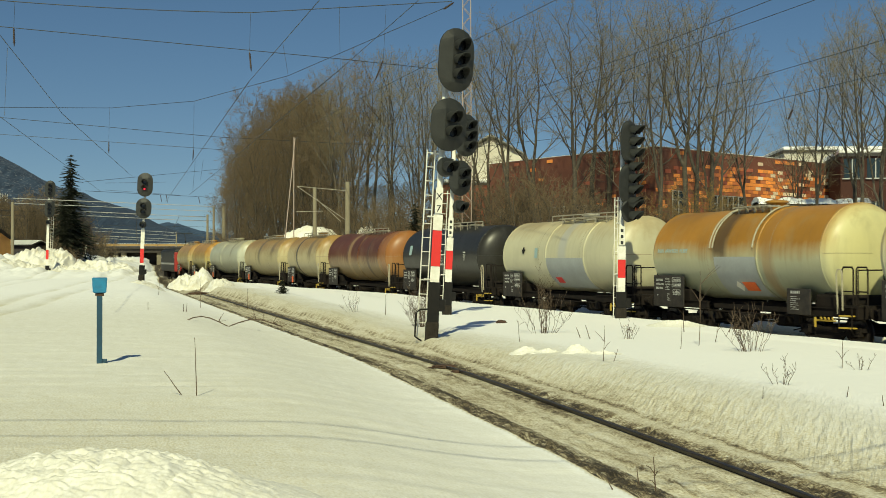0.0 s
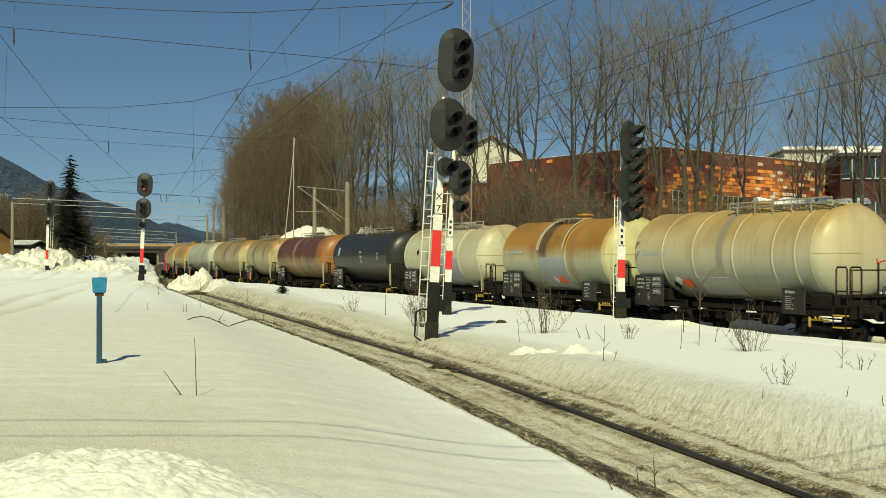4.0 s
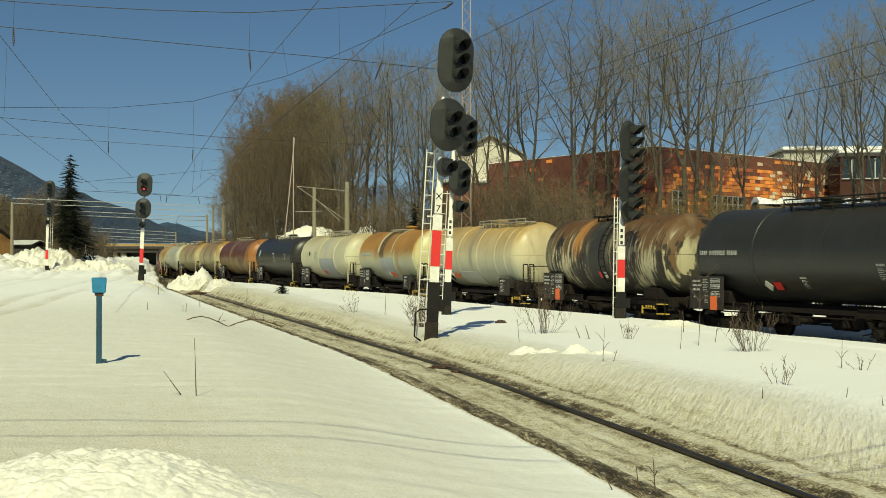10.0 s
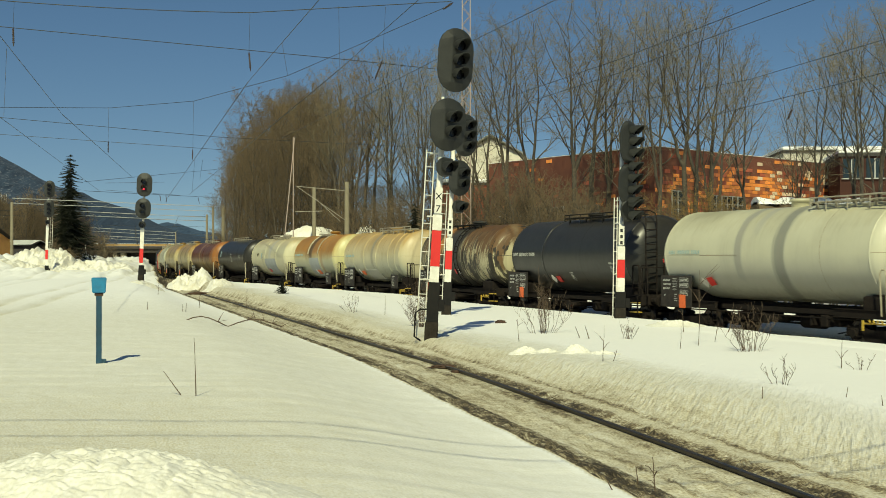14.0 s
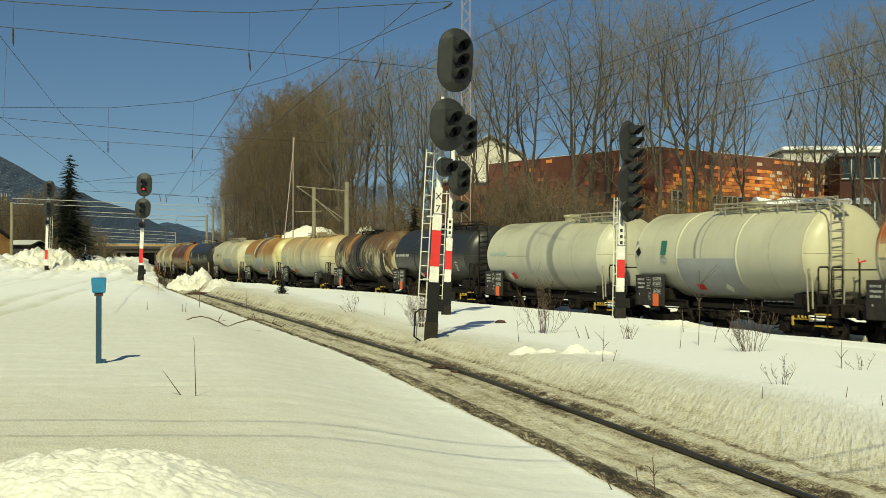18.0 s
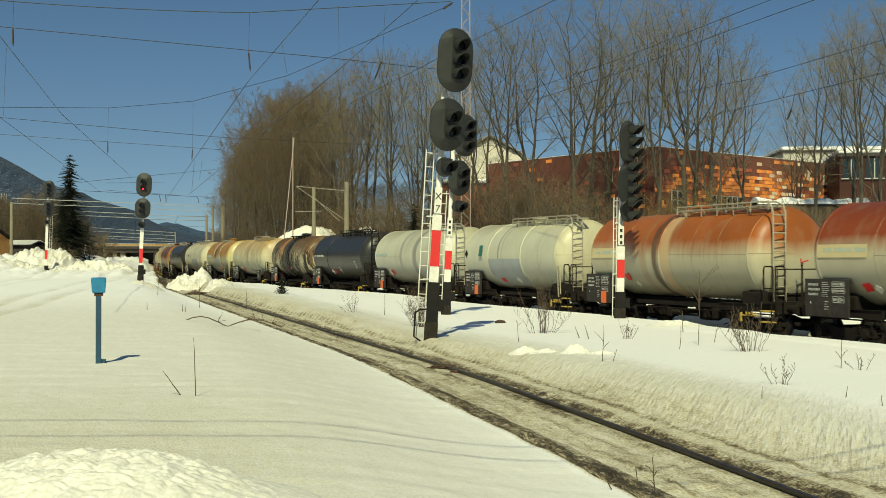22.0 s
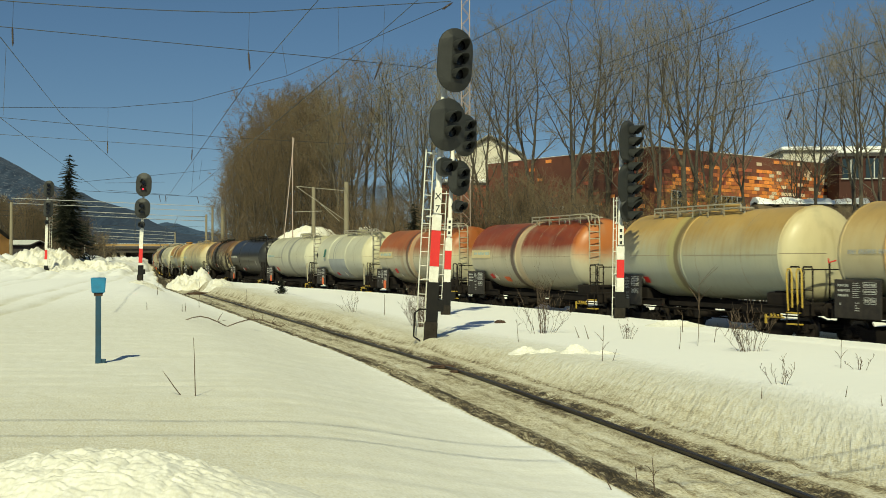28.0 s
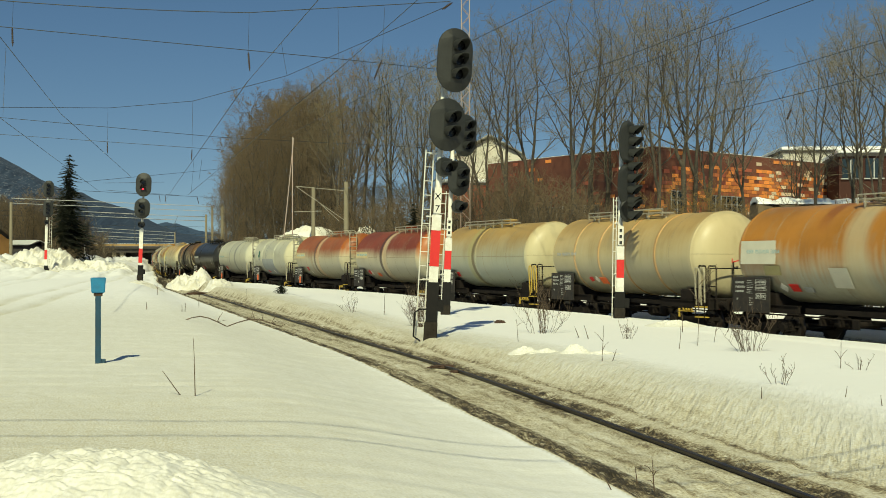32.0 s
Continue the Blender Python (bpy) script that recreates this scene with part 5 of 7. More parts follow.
# ---- blue post ----
def blue_post(base):
    th = empty("marker_post", Matrix.Translation((base[0], base[1], base[2] - 0.1)) @ Matrix.Rotation(radians(15.6), 4, "Z"), "dark blue metal post with a bright blue box head in snow", "marker post")
    bm = B()
    sect = [(-0.045, -0.068), (0.045, -0.068), (0.045, 0.068), (-0.045, 0.068), (-0.045, 0.02), (-0.032, 0.02), (-0.032, 0.054), (0.031, 0.054), (0.031, -0.054), (-0.032, -0.054), (-0.032, -0.02), (-0.045, -0.02)]
    lo, hi = [[bm.verts.new((x, y, z)) for x, y in sect] for z in (0.0, 1.2)]
    for i in range(len(sect)):
        j = (i + 1) % len(sect)
        bm.faces.new((lo[i], lo[j], hi[j], hi[i]))
    bm.faces.new(lo[::-1])
    bm.faces.new(hi)
    part("post", bm, M["blue_post"], th, "dark blue steel channel post")
    bm = B()
    lo = [bm.verts.new((x, y, 1.25)) for x, y in ((-0.105, -0.105), (0.105, -0.105), (0.105, 0.105), (-0.105, 0.105))]
    hi = [bm.verts.new((x, y, 1.50)) for x, y in ((-0.122, -0.122), (0.122, -0.122), (0.122, 0.122), (-0.122, 0.122))]
    bm.faces.new(lo[::-1])
    bm.faces.new(hi)
    for i in range(4):
        j = (i + 1) % 4
        bm.faces.new((lo[i], lo[j], hi[j], hi[i]))
    bmesh.ops.bevel(bm, geom=bm.edges[:], offset=0.012, segments=2, affect="EDGES")
    part("box_head", bm, M["blue"], th, "bright blue box")
    part("collar", box(B(), (0, 0, 1.225), (0.14, 0.14, 0.05), 0.01), M["rust_debris"], th, "rusty collar")
    part("foot", box(B(), (0.05, 0.02, 0.11), (0.14, 0.12, 0.12), 0.01), M["blue_post"], th)


blue_post((-5.60, 20.00, 0.80))


# ---- trees ----
def tube_rows(V, F, pts, radii, sides):
    base = len(V)
    n = len(pts)
    for k, p in enumerate(pts):
        d = (pts[min(k + 1, n - 1)] - pts[max(k - 1, 0)]).normalized()
        u = d.orthogonal().normalized()
        w = d.cross(u)
        for i in range(sides):
            a = 2 * math.pi * i / sides
            V.append(p + (u * math.cos(a) + w * math.sin(a)) * radii[k])
    for k in range(n - 1):
        for i in range(sides):
            j = (i + 1) % sides
            F.append((base + k * sides + i, base + k * sides + j, base + (k + 1) * sides + j, base + (k + 1) * sides + i))


def grow(rnd, start, way, length, radius, level, wood, twigs, cfg):
    n = (7, 5, 3, 2, 1)[level]
    pts, radii, d = [start], [radius], way.normalized()
    for k in range(n):
        d = (d + Vector((rnd.uniform(-1, 1), rnd.uniform(-1, 1), rnd.uniform(-0.5, 1))) * cfg["wander"][level] + Vector((0, 0, cfg["lift"][level]))).normalized()
        pts.append(pts[-1] + d * (length / n))
        radii.append(radius * (1 - (k + 1) / n * (0.72 if level else 0.8)))
    V, F = wood if level < 2 else twigs
    tube_rows(V, F, pts, radii, (8, 5, 4, 3, 3)[level])
    if level >= cfg["levels"]:
        return
    count = cfg["count"][level]
    for c in range(count):
        f = cfg["bare"][level] + (1 - cfg["bare"][level]) * (c + rnd.random()) / count
        k = min(int(f * n), n - 1)
        p = pts[k].lerp(pts[k + 1], f * n - k)
        axis = (pts[k + 1] - pts[k]).normalized()
        side = axis.orthogonal().normalized()
        side.rotate(Matrix.Rotation(c * 2.4 + rnd.uniform(0, 1.2), 3, axis))
        ang = radians(rnd.uniform(*cfg["angle"][level]))
        nd = axis * math.cos(ang) + side * math.sin(ang)
        grow(rnd, p, nd, length * cfg["ratio"][level] * rnd.uniform(0.7, 1.15) * (1.15 - 0.55 * f), max(radii[k] * cfg["thin"], cfg["least"]), level + 1, wood, twigs, cfg)


def tree_meshes(seed, height, cfg, twig_mat):
    """A bole that forks into a few rising leaders; spreading boughs, side branches and fine twigs fill a rounded crown."""
    rnd = random.Random(seed)
    wood, twigs = ([], []), ([], [])
    if "leaders" not in cfg:
        for k in range(cfg["stems"]):
            off = Vector((rnd.uniform(-0.5, 0.5), rnd.uniform(-0.5, 0.5), -0.3))
            tilt = Vector((rnd.uniform(-1, 1) * cfg["tilt"], rnd.uniform(-1, 1) * cfg["tilt"], 1))
            grow(rnd, off, tilt, height * rnd.uniform(0.88, 1.0), cfg["trunk"], 0, wood, twigs, cfg)
    else:
        leaders = rnd.choice(cfg["leaders"])
        fork = height * rnd.uniform(*cfg["fork"])
        sway = rnd.uniform(0, 6.28)
        bole = [Vector((0.10 * math.sin(z * 0.45 + sway) + 0.02 * z * math.cos(sway), 0.10 * math.cos(z * 0.4 + sway), z - 0.3)) for z in np.linspace(0, fork + 0.3, 8)]
        tube_rows(*wood, bole, [cfg["trunk"] * (1.25 - 0.3 * min(1, k / 2) - 0.02 * k) for k in range(8)], 8)
        for i in range(leaders):
            a = sway + i * 6.283 / leaders + rnd.uniform(-0.5, 0.5)
            tip = height * (rnd.uniform(0.93, 0.98) if i == 0 else rnd.uniform(0.80, 0.96))
            out = height * (rnd.uniform(0.0, 0.05) if i == 0 else rnd.uniform(*cfg["part"]))
            start = bole[-1] if i < 2 else bole[5]
            m, pts = 10, []
            bend = rnd.uniform(0, 6.28)
            for j in range(m + 1):
                t = j / m
                h = t ** 0.8
                w = 0.22 * math.sin(t * 5 + bend) * t
                pts.append(Vector((start.x + math.cos(a) * out * h + w, start.y + math.sin(a) * out * h - w, start.z + (tip - start.z) * t)) + Vector((rnd.uniform(-1, 1), rnd.uniform(-1, 1), 0)) * 0.06 * (0 < j))
            r0 = cfg["trunk"] * (0.86 if leaders == 1 else 0.70 if i < 2 else 0.52)
            radii = [max(r0 * (1 - 0.95 * (j / m) ** 0.85), 0.016) for j in range(m + 1)]
            tube_rows(*wood, pts, radii, 7)
            n = cfg["boughs"]
            lo = cfg["bare0"]
            for c in range(n):
                f = lo + (1 - lo) * ((c + rnd.random()) / n) ** 0.9
                j = min(int(f * m), m - 1)
                q = pts[j].lerp(pts[j + 1], f * m - j)
                axis = (pts[j + 1] - pts[j]).normalized()
                turn = a + c * 2.4 + rnd.uniform(-0.6, 0.6)
                side = Vector((math.cos(turn), math.sin(turn), 0))
                ang = radians(rnd.uniform(*cfg["open"]) * (1.1 - 0.35 * f))
                size = height * cfg["spread"] * (0.35 + 0.85 * math.sin(math.pi * (0.22 + 0.70 * f))) * rnd.uniform(0.65, 1.15)
                size = min(size, (height * 1.01 - q.z) / max(math.cos(ang), 0.3) + 0.6)
                grow(rnd, q, axis * math.cos(ang) + side * math.sin(ang), size, max(radii[j] * 0.5, 0.02), 1, wood, twigs, cfg)
        # a few low, thin shoots on the bole
        for c in range(cfg["shoots"]):
            q = bole[rnd.randint(2, 6)]
            turn = rnd.uniform(0, 6.28)
            grow(rnd, q, Vector((math.cos(turn), math.sin(turn), rnd.uniform(0.1, 0.8))), height * rnd.uniform(0.08, 0.16), 0.018, 2, wood, twigs, cfg)
    out = []
    for nm, (V, F), mat in (("trunk", wood, M["bark"]), ("crown", twigs, twig_mat)):
        me = bpy.data.meshes.new(nm)
        me.from_pydata([tuple(v) for v in V], [], F)
        me.materials.append(mat)
        me.polygons.foreach_set("use_smooth", [True] * len(me.polygons))
        out.append(me)
    return out


TALL = dict(levels=4, count=(0, 6, 5, 4), bare=(0, 0.18, 0.12, 0.1), angle=((0, 0), (28, 62), (28, 62), (25, 60)), ratio=(0, 0.46, 0.52, 0.58), thin=0.52, least=0.0064,
            wander=(0, 0.13, 0.16, 0.18, 0.2), lift=(0, 0.10, 0.05, 0.03, 0.02), trunk=0.155, spread=0.235, fork=(0.26, 0.44), leaders=(1, 2, 2, 3), part=(0.09, 0.18), boughs=12, bare0=0.10, open=(32, 62), shoots=5)
DENSE = dict(levels=4, count=(0, 7, 6, 5), bare=(0, 0.1, 0.1, 0.1), angle=((0, 0), (28, 65), (28, 65), (25, 60)), ratio=(0, 0.48, 0.52, 0.58), thin=0.45, least=0.0105,
             wander=(0, 0.12, 0.15, 0.18, 0.2), lift=(0, 0.09, 0.04, 0.03, 0.02), trunk=0.19, spread=0.23, fork=(0.12, 0.24), leaders=(2, 3, 3), part=(0.08, 0.17), boughs=13, bare0=0.0, open=(35, 68), shoots=4)
THICKET = dict(levels=3, count=(7, 6, 4), bare=(0.1, 0.1, 0.1), angle=((15, 45), (20, 60), (20, 65)), ratio=(0.5, 0.5, 0.5), thin=0.6, least=0.0065,
               wander=(0.14, 0.18, 0.22, 0.25), lift=(0.02, 0.05, 0.02, 0.0), trunk=0.035, tilt=0.4, stems=6)
KINDS = {"tall": [tree_meshes(100 + k, 16.0, TALL, M["twig"]) for k in range(7)], "dense": [tree_meshes(200 + k, 16.0, DENSE, M["twig_brown"]) for k in range(4)],
         "thicket": [tree_meshes(300 + k, 4.0, THICKET, M["twig_brown"]) for k in range(3)], "willow": [tree_meshes(320 + k, 4.0, THICKET, M["twig_ochre"]) for k in range(2)]}
NOMINAL = {"tall": 16.0, "dense": 16.0, "thicket": 4.0, "willow": 4.0}
TREE_TAGS = {"tall": ("bare_tree", "tall bare winter tree with rising limbs and fine twigs", "tree", "bare trees behind the train"),
             "dense": ("bare_tree", "dense brown leafless tree in a rounded grove", "tree", "brown grove behind the train"),
             "thicket": ("shrub", "leafless brown thicket behind the railway", "shrub", "thickets behind the train"),
             "willow": ("shrub", "ochre-twigged leafless willow shrub before the hall", "shrub", "willow shrubs behind the train")}


def tree(kind, x, y, height, k, wide=1.0, crest=None):
    height = height if crest is None else crest - G(x, y) + 0.5
    name, label, cat, grp = TREE_TAGS[kind]
    trunk, crown = KINDS[kind][k % len(KINDS[kind])]
    s = height / NOMINAL[kind] * {"tall": 1.0, "dense": 1.0, "thicket": 0.9, "willow": 0.9}[kind]
    ob = empty(name, Matrix.Translation((x, y, G(x, y) - 0.1)) @ Matrix.Rotation(k * 1.9, 4, "Z") @ Matrix.Diagonal((s * wide, s * wide, s, 1)), label, cat, grp)
    part("trunk", trunk, None, ob)
    part("crown", crown, None, ob)


def tall_row():
    rnd = random.Random(5)
    # (x, y, height of the crown's top): the tall trees between the train and the cladded building
    spots = [(2.59, 76.00, 15.2), (3.87, 73.00, 15.9), (5.54, 77.00, 16.8), (7.56, 71.00, 16.2), (9.19, 75.00, 17.6), (10.57, 77.00, 17.2), (10.98, 72.00, 17.0), (12.29, 70.00, 16.2), (13.91, 71.00, 16.7), (15.35, 74.00, 17.1), (16.67, 76.00, 16.7), (15.45, 68.00, 12.6), (17.11, 69.00, 13.2), (17.83, 62.00, 11.2), (17.97, 59.00, 12.0), (19.04, 57.00, 12.0), (18.91, 55.00, 12.6), (20.08, 56.00, 13.8), (20.31, 54.00, 14.0), (20.51, 52.00, 13.5)]
    for k, (x, y, h) in enumerate(spots):
        tree("tall", x, y, 0, k, rnd.uniform(0.85, 1.15), h)
    spots = [(-9.77, 114.00, 19.2), (-7.91, 106.00, 18.8), (-6.89, 110.00, 19.4), (-4.54, 107.00, 19.2), (-2.25, 106.00, 19.2), (-1.01, 100.00, 18.3), (1.24, 96.00, 17.0), (2.16, 90.00, 16.0),
             (-8.16, 111.00, 18.6), (-5.92, 108.00, 19.2), (-4.10, 104.00, 18.4), (-2.05, 101.00, 17.5)]
    for k, (x, y, h) in enumerate(spots):
        tree("dense" if k == 1 else "tall", x, y, 0, k + 2, rnd.uniform(0.85, 1.1), h)


def grove():
    # the rounded brown grove at the bend
    spots = [(-24.52, 140.00, 10.9), (-23.13, 136.00, 12.9), (-23.16, 142.00, 16.2), (-20.87, 134.00, 17.3), (-20.50, 139.00, 19.5), (-18.35, 131.00, 19.4), (-18.18, 137.00, 21.1), (-16.17, 129.00, 20.5), (-15.93, 135.00, 21.8), (-13.93, 127.00, 20.7), (-13.40, 131.00, 21.2), (-11.75, 125.00, 19.9), (-11.18, 129.00, 19.8), (-20.91, 125.00, 13.2), (-18.18, 121.00, 14.1), (-15.68, 119.00, 15.5), (-13.60, 119.00, 16.1), (-11.43, 117.00, 15.7), (-25.09, 150.00, 15.3), (-24.10, 152.00, 18.4), (-22.68, 151.00, 20.6), (-21.15, 149.00, 21.5), (-20.45, 153.00, 23.2), (-18.68, 149.00, 23.3), (-17.26, 151.00, 24.1), (-15.58, 147.00, 23.5), (-14.03, 145.00, 22.9), (-12.48, 141.00, 21.6)]
    for k, (x, y, h) in enumerate(spots):
        tree("dense", x, y, 0, k, 1.05, h - 1.4 * (h > 15))


def thickets():
    rnd = random.Random(8)
    spots = [(2.52, 70.00, 7.4), (3.01, 68.00, 7.0), (3.68, 66.00, 6.6), (4.66, 67.00, 7.2), (5.42, 65.00, 6.4), (6.22, 64.00, 6.8), (7.18, 66.00, 6.6), (7.72, 63.00, 5.8), (9.60, 62.00, 4.6), (10.95, 60.00, 4.6), (11.25, 58.00, 4.8), (11.85, 57.00, 4.0), (12.12, 55.00, 4.5),
             (13.06, 56.00, 4.8), (13.34, 54.00, 4.4), (13.56, 52.00, 4.6), (13.85, 50.00, 4.4), (14.65, 50.00, 4.7), (14.95, 48.00, 4.2), (15.51, 47.00, 4.5), (16.03, 46.00, 4.2),
             (-20.46, 122.00, 5.5), (-18.47, 120.00, 6.0), (-16.53, 118.00, 6.0), (-13.31, 116.00, 6.4), (-10.72, 114.00, 6.2), (-7.17, 108.00, 6.0), (-9.50, 112.00, 7.0), (-8.16, 108.00, 7.4), (-6.06, 106.00, 7.6), (-4.70, 98.00, 7.4), (-4.27, 104.00, 7.8), (-3.21, 94.00, 7.0), (-2.72, 100.00, 7.6), (-1.87, 92.00, 7.0), (-1.31, 98.00, 7.4), (-21.94, 124.00, 5.5)]
    for k, (x, y, h) in enumerate(spots):
        tree("thicket", x, y, h * rnd.uniform(0.9, 1.1), k, rnd.uniform(1.0, 1.5))


def willows():
    for k, (x, y, h) in enumerate(((13.2, 66.0, 5.6), (14.0, 67.0, 6.0), (14.6, 65.0, 5.4), (15.3, 66.5, 5.2), (16.1, 66.0, 5.0), (12.6, 67.5, 5.0), (16.8, 65.0, 4.6), (17.9, 64.5, 4.8))):
        tree("willow", x, y, h, k, 1.25)
    for k, (x, y, h) in enumerate(((3.2, 74.0, 7.2), (4.3, 73.0, 6.6), (5.1, 74.5, 7.4), (6.2, 72.5, 7.0), (7.1, 73.5, 7.4), (8.0, 71.0, 6.4), (9.0, 72.0, 6.2), (10.2, 70.5, 5.6))):
        tree("thicket", x, y, h, k, 1.2)


def undergrowth():
    # low dense growth behind the train, under the tall trees
    for k, (x, y, h) in enumerate(((-9.68, 118.00, 8.0), (-7.56, 114.00, 8.6), (-5.78, 112.00, 8.2), (-4.23, 112.00, 8.8), (-2.74, 110.00, 8.4), (-1.29, 108.00, 8.0), (0.05, 104.00, 7.6))):
        tree("dense", x, y, h, k + 1, 1.5)


tall_row()
willows()
undergrowth()
grove()
thickets()


def spruce(x, y, height, label, seed, z=None):
    """A conifer of drooping whorls: each bough a spine hung with many small needle sprays."""
    rnd = random.Random(seed)
    V, F = [], []
    ob = empty("spruce", Matrix.Translation((x, y, (G(x, y) if z is None else z) - 0.05)), label, "tree")
    part("trunk", rod(B(), (0, 0, 0), (0, 0, height * 0.985), height * 0.014, 8, 0.01), M["bark"], ob)
    big = height > 3
    tiers = 40 if big else 16
    for t in range(tiers):
        f = (t + rnd.uniform(-0.2, 0.2)) / tiers
        z0 = height * (0.08 + 0.91 * f)
        reach = height * (0.235 if big else 0.5) * max(1 - f, 0.02) ** 0.72 * rnd.uniform(0.7, 1.15) + height * 0.02
        for b in range((9 if f < 0.8 else 7) if big else 18):
            a = rnd.uniform(0, 2 * math.pi)
            L = reach * rnd.uniform(0.55, 1.15)
            lift = rnd.uniform(-0.012, 0.012) * height
            d = Vector((math.cos(a), math.sin(a), 0))
            s = Vector((-d.y, d.x, 0))
            drop = rnd.uniform(0.35, 0.7) * (1.25 - 0.7 * f)
            n = max(5, int(11 * L / reach)) if big else 6
            for j in range(n):
                q = (j + 0.5) / n
                p = Vector((0, 0, z0 + lift)) + d * L * q + Vector((0, 0, -drop * L * q * (1.3 - 0.55 * q)))
                w = (0.10 + 0.16 * (1 - q)) * L * rnd.uniform(0.7, 1.2) + 0.006 * height
                for sgn in (-1, 1):
                    base = len(V)
                    tip = p + s * sgn * w + d * w * rnd.uniform(0.4, 0.9) + Vector((0, 0, -rnd.uniform(0.1, 0.45) * w))
                    V += [p - d * 0.04 * L, p + d * 0.06 * L, tip, p + Vector((0, 0, -0.22 * w))]
                    F += [(base, base + 1, base + 2), (base + 1, base + 3, base + 2), (base + 3, base, base + 2)]
    me = bpy.data.meshes.new("crown")
    me.from_pydata([tuple(v) for v in V], [], F)
    me.materials.append(M["needle"])
    part("crown", me, None, ob)


spruce(-45.55, 150.00, 12.6, "dark green spruce beyond the snow yard", 3)
spruce(-45.15, 146.00, 8.5, "dark spruce beside a taller one", 4)
for k, (x_, y_, h_) in enumerate(((-110.69, 432.00, 7.0), (-109.09, 440.00, 6.0), (-104.88, 436.00, 8.0), (-99.08, 430.00, 6.5), (-97.25, 436.00, 7.5), (-116.79, 440.00, 6.0))):
    spruce(x_, y_, h_, "small dark conifer beyond the road bridge", 30 + k)
spruce(-1.58, 70.00, 6.0, "dark young conifer behind the train", 6)
small = (-8.44, 64.50, 0.69)
spruce(small[0], small[1], 0.95, "tiny dark conifer shrub in the snow", 5)
for k in range(40):
    x_, y_ = -62 + 22 * (k * 0.618 % 1), 152 + 26 * (k * 0.371 % 1)
    tree("dense" if k % 2 == 0 else "thicket", x_ - (y_ - 150) * 0.28, y_, 10.6 - 3.0 * (k * 0.23 % 1) - max(0, x_ + 52) * 0.42, k, 1.3)


for k in range(7):
    x_, y_ = -42.0 + 3.5 * (k * 0.618 % 1), 128 + 12 * (k * 0.371 % 1)
    tree("thicket", x_ - (y_ - 130) * 0.3, y_, 1.8 + 1.4 * (k * 0.41 % 1), k, 1.0)


# ---- buildings ----
def wall_between(a, b, z0, z1, thick, mat, name, parent):
    a, b = Vector((*a, 0)), Vector((*b, 0))
    d = b - a
    m = Matrix.Translation((*((a + b) / 2).xy, 0)) @ Matrix.Rotation(math.atan2(d.y, d.x), 4, "Z")
    ob = part(name, box(B(), (0, thick / 2, (z0 + z1) / 2), (d.length, thick, z1 - z0)), mat, parent)
    ob.matrix_basis = m
    return ob, d.length


